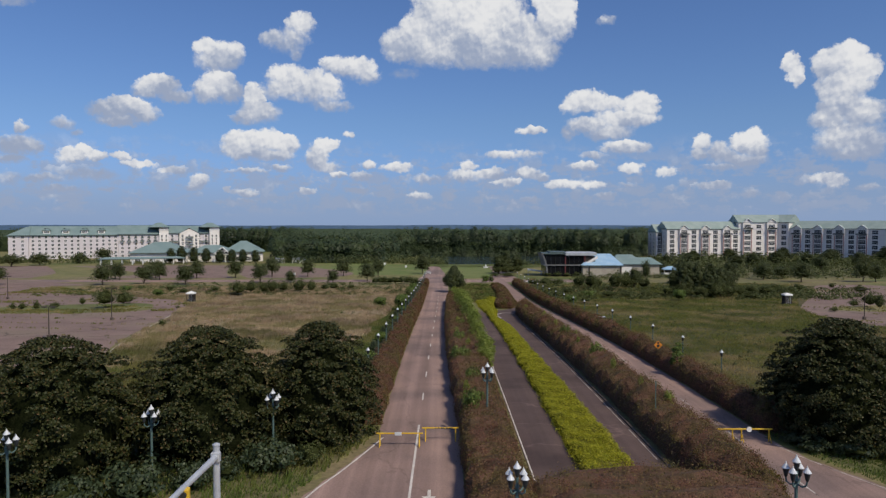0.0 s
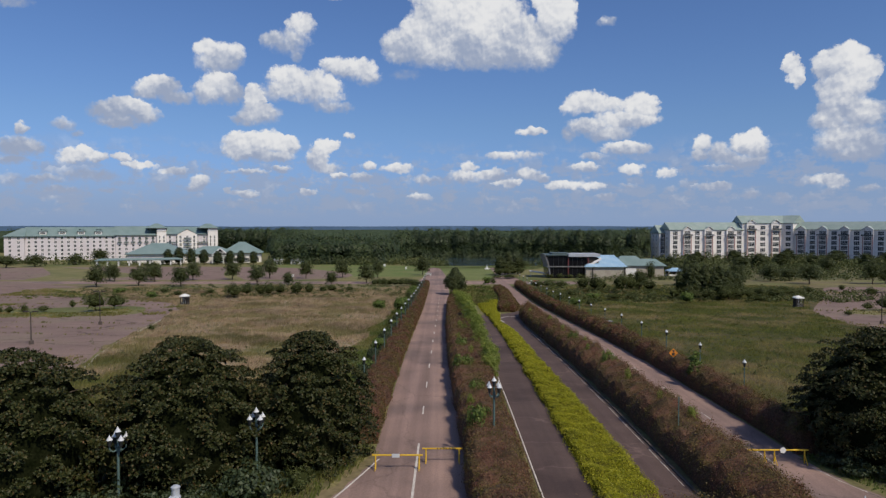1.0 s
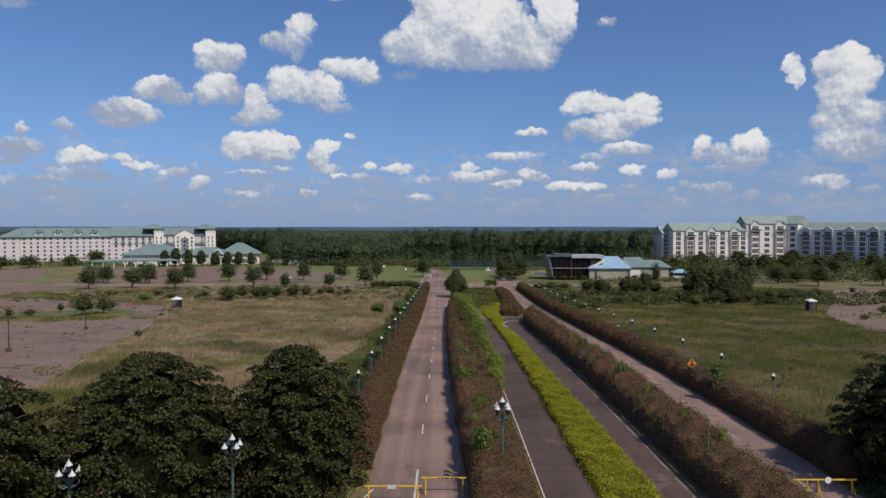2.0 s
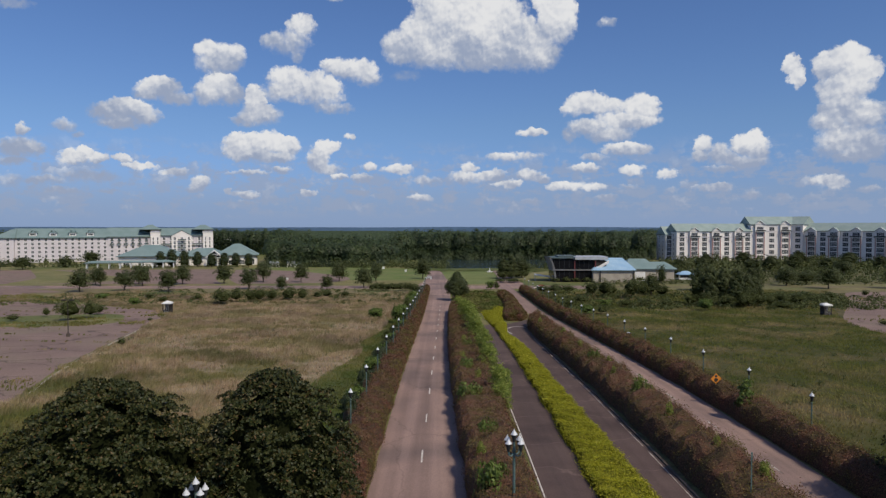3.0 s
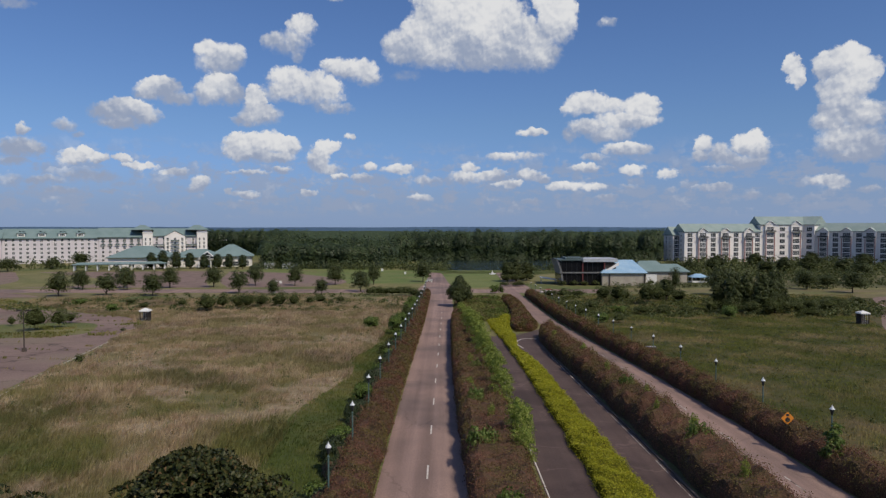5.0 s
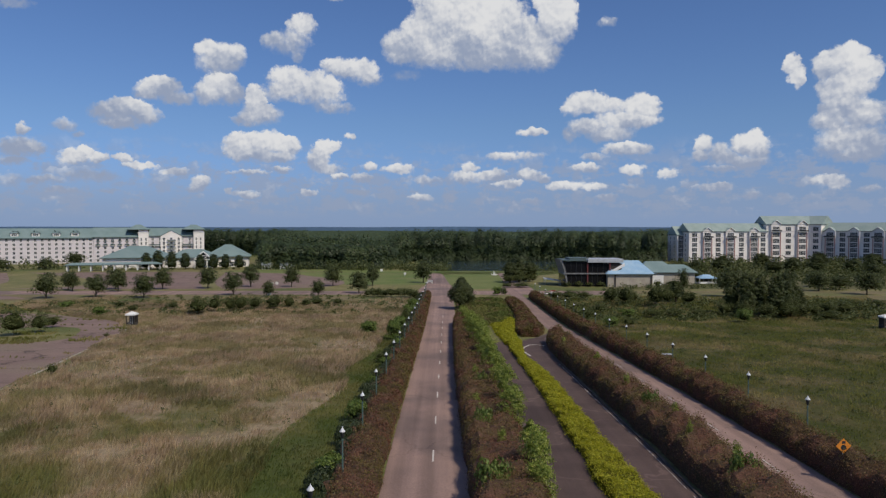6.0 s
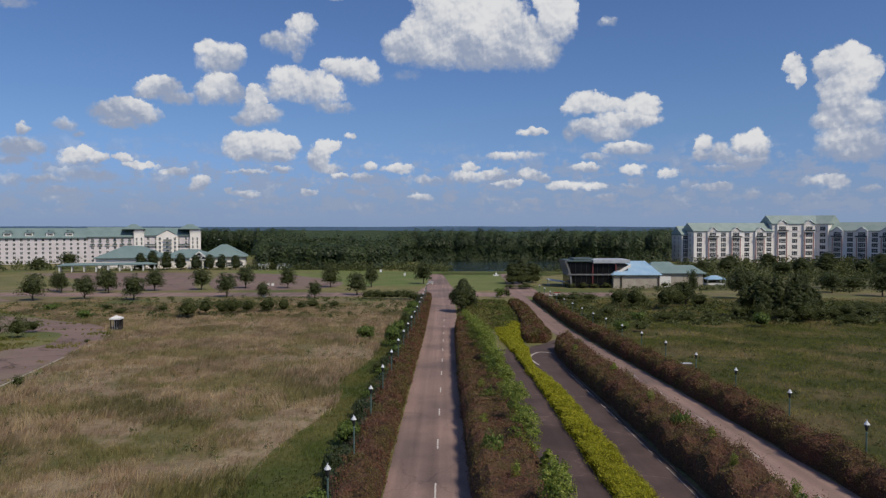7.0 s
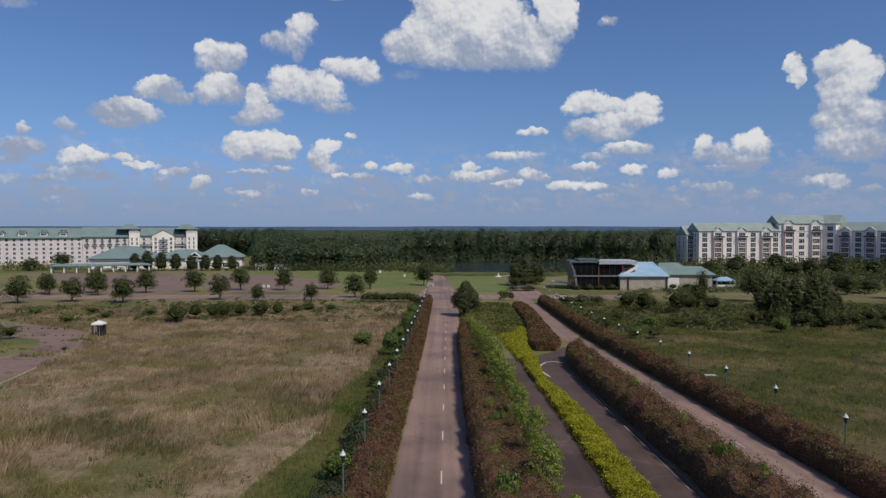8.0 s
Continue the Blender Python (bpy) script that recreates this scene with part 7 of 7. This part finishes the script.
def sculpture():
    e = thing("sculpture", "small white garden sculpture on the lakeside lawn", "sculpture", "", (25.5, 398, gz(398)))
    e.scale = (0.7, 0.7, 0.7)
    bm = bmesh.new()
    add_lathe(bm, [(1.6, 0), (1.6, 0.4), (0.8, 0.6), (0.5, 1.4), (0.9, 1.7), (0.3, 2.0), (0.12, 3.2), (0.05, 3.8)], 12)
    for k in range(5):
        a = k * 2 * math.pi / 5
        add_cone(bm, (1.2 * math.cos(a), 1.2 * math.sin(a), 0.3), (2.6 * math.cos(a), 2.6 * math.sin(a), 0.9), 0.4, 0.25, 8)
    part("body", bm, M_WHITE, e)


sculpture()


def park_bench(x, y, turn):
    e = thing("bench", "white slatted park bench beside a tree", "bench", "", (x, y, gz(y)), turn)
    for k in range(4):
        part("slat", box(-1.4, 1.4, -0.4 + 0.2 * k, -0.25 + 0.2 * k, 0.5, 0.56), M_WHITE, e)
    for k in range(3):
        part("back_slat", box(-1.4, 1.4, 0.42, 0.47, 0.7 + 0.22 * k, 0.86 + 0.22 * k), M_WHITE, e)
    for s in (-1.2, 1.2):
        part("leg", box(s - 0.05, s + 0.05, -0.4, 0.5, 0, 0.5), M_WHITE, e)


park_bench(-6.8, 343, -30)


def notice(x, y, w, h):
    e = thing("notice_board", "small white notice board on two legs", "sign", "white boards on the lawns", (x, y, gz(y)))
    part("board", box(-w / 2, w / 2, -0.04, 0.04, 0.5, 0.5 + h, 0.01), M_WHITE, e)
    for s in (-1, 1):
        part("leg", box(s * w * 0.35 - 0.05, s * w * 0.35 + 0.05, -0.03, 0.03, -0.1, 0.5), M_STEEL, e)


notice(-61.6, 281.5, 1.2, 1.4)
notice(-35.0, 423, 1.2, 1.3)
notice(-20.5, 395, 1.0, 1.2)
for k in range(2):
    notice(-72.5 + 1.9 * k, 330, 1.1, 1.0)


def shed(x, y, w, d, h):
    e = thing("shed", "small white gabled shed at the wood's edge", "shed", "white sheds by the woods", (x, y, gz(y)))
    part("wall", box(0, w, 0, d, 0, h), M_WHITE, e)
    bm = bmesh.new()
    hip_roof(bm, 0, w, 0, d, h + 0.2, h + 1.4, 0.0, 0.0, 0.3, 0.2)
    part("roof", bm, [M_STEEL, M_STEEL], e)
    part("door", box(w * 0.4, w * 0.4 + 1.0, -0.08, -0.002, 0.05, 2.1), M_DARKWOOD, e)


shed(-109, 452, 5.2, 4, 2.6)
shed(-98.5, 453, 8.5, 4, 2.2)


def road_barricade(x, y):
    e = thing("road_barricade", "small red and white barricade at the road's end", "barricade", "", (x, y, gz(y) + 0.02), 12)
    for u in (-0.9, 0.9):
        for s in (-0.35, 0.35):
            bm = bmesh.new()
            add_cone(bm, (u, s, 0.0), (u, 0, 1.15), 0.04, 0.04, 6)
            part("leg", bm, M_WHITE, e)
    part("board", box(-1.2, 1.2, -0.1, -0.05, 0.85, 1.15, 0.01), M_RED, e, "faded red board")
    part("board", box(-1.2, 1.2, -0.24, -0.19, 0.4, 0.65, 0.01), M_WHITE, e, "white board")
    part("fallen_plank", box(-3.2, -1.3, -0.4, -0.15, 0.0, 0.3, 0.03), M_WHITE, e, "white plank")


road_barricade(39.0, 292.4)


def utility_slab(x, y):
    e = thing("utility_slab", "low grey concrete utility slab behind the hedge", "slab", "", (x, y, gz(y)))
    part("base", box(-0.9, 0.9, -0.5, 0.5, -0.05, 0.36, 0.06), M_KERB, e)
    part("lid", box(-0.8, 0.8, -0.4, 0.4, 0.36, 0.42, 0.02), M_STEEL, e)


utility_slab(36.6, 157.0)

# ---- grass ----
def grass(name, label, n, region, height, width, material, blades=3, seed=1, spread=0.16, group=""):
    """Tufts of upright blades; region(g, n) gives plan places and a height factor."""
    g = np.random.default_rng(seed)
    x, y, f = region(g, n)
    N = len(x)
    x = np.repeat(x, blades) + g.normal(size=N * blades) * spread
    y = np.repeat(y, blades) + g.normal(size=N * blades) * spread
    f = np.repeat(f, blades)
    M = N * blades
    f = np.maximum(f, 0.45)
    h = height * f * (0.6 + 0.8 * g.random(M))
    a = g.random(M) * 2 * math.pi
    w = width * (0.7 + 0.6 * g.random(M)) * (1 + np.clip((y - 100) / 120, 0, 1.5))
    lean = 0.45 * h
    la = 0.7 + 1.6 * smooth_noise(x, y, 7, 6) + 0.8 * g.normal(size=M)
    z = ground_z(y)
    bx, by = np.cos(a) * w / 2, np.sin(a) * w / 2
    tx, ty = x + np.cos(la) * lean, y + np.sin(la) * lean
    v = np.empty((M, 4, 3))
    v[:, 0] = np.stack([x - bx, y - by, z - 0.02], 1)
    v[:, 1] = np.stack([x + bx, y + by, z - 0.02], 1)
    v[:, 2] = np.stack([tx + bx * 0.5, ty + by * 0.5, z + h], 1)
    v[:, 3] = np.stack([tx - bx * 0.5, ty - by * 0.5, z + h * 0.92], 1)
    ob = obj(name, cards_mesh(name, v.reshape(-1, 3)), material)
    return tagged(ob, label, "grass", group, "stuff")


def between(x0, x1, y0, y1, keep=None, power=1.4):
    def region(g, n):
        y = y0 + (y1 - y0) * g.random(n) ** power
        x = x0 + (x1 - x0) * g.random(n)
        f = 0.75 + 0.35 * smooth_noise(x, y, 9, 1) + 0.2 * smooth_noise(x, y, 2.7, 2)
        m = f > 0.24
        if keep is not None:
            m &= keep(x, y)
        return x[m], y[m], f[m]
    return region


LOT_EDGE = ([88, 99, 116, 142, 196, 214, 222, 247, 268], [-48, -49, -54, -59.7, -71.5, -83, -97, -129, -150])
LOT_EDGE_R = ([120, 139, 163, 187, 240, 284], [125, 92, 90.5, 98.5, 124, 150])


def left_field(x, y):
    return (x > np.interp(y, *LOT_EDGE) - 0.5 + 0.8 * smooth_noise(x, y, 3, 4)) & (x < LAWN_EDGE(y) - 1.8 * smooth_noise(x, y, 11, 5)) & (y > 76 + 5 * smooth_noise(x, y, 9, 6))


def right_field(x, y):
    return x < np.interp(y, *LOT_EDGE_R) - 0.8


def dry_patch(x, y):
    return smooth_noise(x, y, 14, 7) + 0.55 * smooth_noise(x, y, 4.5, 8) > -0.42


grass("dry_grass", "tall tan seed grass over the overgrown field", 125000, between(-135, -11, 66, 262, lambda x, y: left_field(x, y) & dry_patch(x, y)), 0.7, 0.06, M_GRASSDRY, 5, 2)
grass("meadow_grass", "green meadow grass between the dry tufts", 56000, between(-135, -11, 66, 282, lambda x, y: left_field(x, y) & (smooth_noise(x, y, 14, 7) + 0.55 * smooth_noise(x, y, 4.5, 8) < 0.05)), 0.5, 0.07, M_GRASSDRY, 3, 3)
grass("meadow_grass", "green meadow grass with dry seed heads", 75000, between(33.8, 150, 68, 282, right_field), 0.3, 0.08, M_GRASSGREEN, 3, 4)
grass("seed_heads", "scattered tan seed heads over the meadow", 50000, between(33.8, 150, 68, 282, lambda x, y: right_field(x, y) & (smooth_noise(x, y, 12, 4) > -0.1)), 0.5, 0.045, M_GRASSGREEN, 2, 14)
grass("lush_grass", "lush green grass along the lamp row", 16000, between(-20.5, -9.4, 60, 235, lambda x, y: x > LAWN_EDGE(y) - 0.6 - 1.8 * smooth_noise(x, y, 11, 5)), 0.28, 0.07, M_GRASSLUSH, 3, 5)
grass("lush_grass", "lush green grass behind the entrance trees", 14000, between(-48, -16, 64, 84, lambda x, y: (x > np.interp(y, *LOT_EDGE)) & (y < 78 + 5 * smooth_noise(x, y, 9, 6))), 0.3, 0.07, M_GRASSLUSH, 3, 15)
grass("lush_grass", "lush green verge grass under the entrance trees", 14000, between(-48, -6.4, 28, 68, lambda x, y: x < np.interp(y, [28, 49, 54, 59, 62, 68], [-15.0, -10.6, -8.8, -7.2, -6.4, -6.3])), 0.4, 0.09, M_GRASSVERGE, 3, 6)
grass("lush_grass", "rough verge grass beside the pinkish road", 10000, between(30, 60, 40, 68, lambda x, y: x > np.interp(y, [40, 50, 56, 62, 68], [37.4, 33.4, 31, 30, 30])), 0.35, 0.08, M_GRASSVERGE, 3, 7)


# weeds that push up through the lots and islands
def island(x, y):
    rows = (np.abs((y + 0.12 * x + 1.2 * smooth_noise(x, y, 9, 2)) % 9.5 - 4) < 0.22) & (smooth_noise(x, y, 12, 9) > -0.25)
    return rows | ((smooth_noise(x, y, 5, 3) > 0.55) & (smooth_noise(x, y, 19, 6) > 0.05)) | ((np.abs(y - 176 - 0.06 * (x + 100)) < 5) & (x < -80)) | ((np.abs(y - 250) < 14) & (x > -150) & (x < -112))


grass("weed_grass", "weeds growing through the old parking lot", 60000, between(-200, -52, 92, 268, lambda x, y: (x < np.interp(y, *LOT_EDGE)) & island(x, y), 1.0), 0.4, 0.12, M_GRASSGREEN, 3, 8)
grass("weed_grass", "weeds growing through the old parking lot", 9000, between(92, 220, 125, 262, lambda x, y: (x > np.interp(y, *LOT_EDGE_R)) & ((smooth_noise(x, y, 6, 3) > 0.5) | (np.hypot(x - 114, (y - 181) * 1.4) < 12)), 1.0), 0.4, 0.12, M_GRASSGREEN, 3, 9)
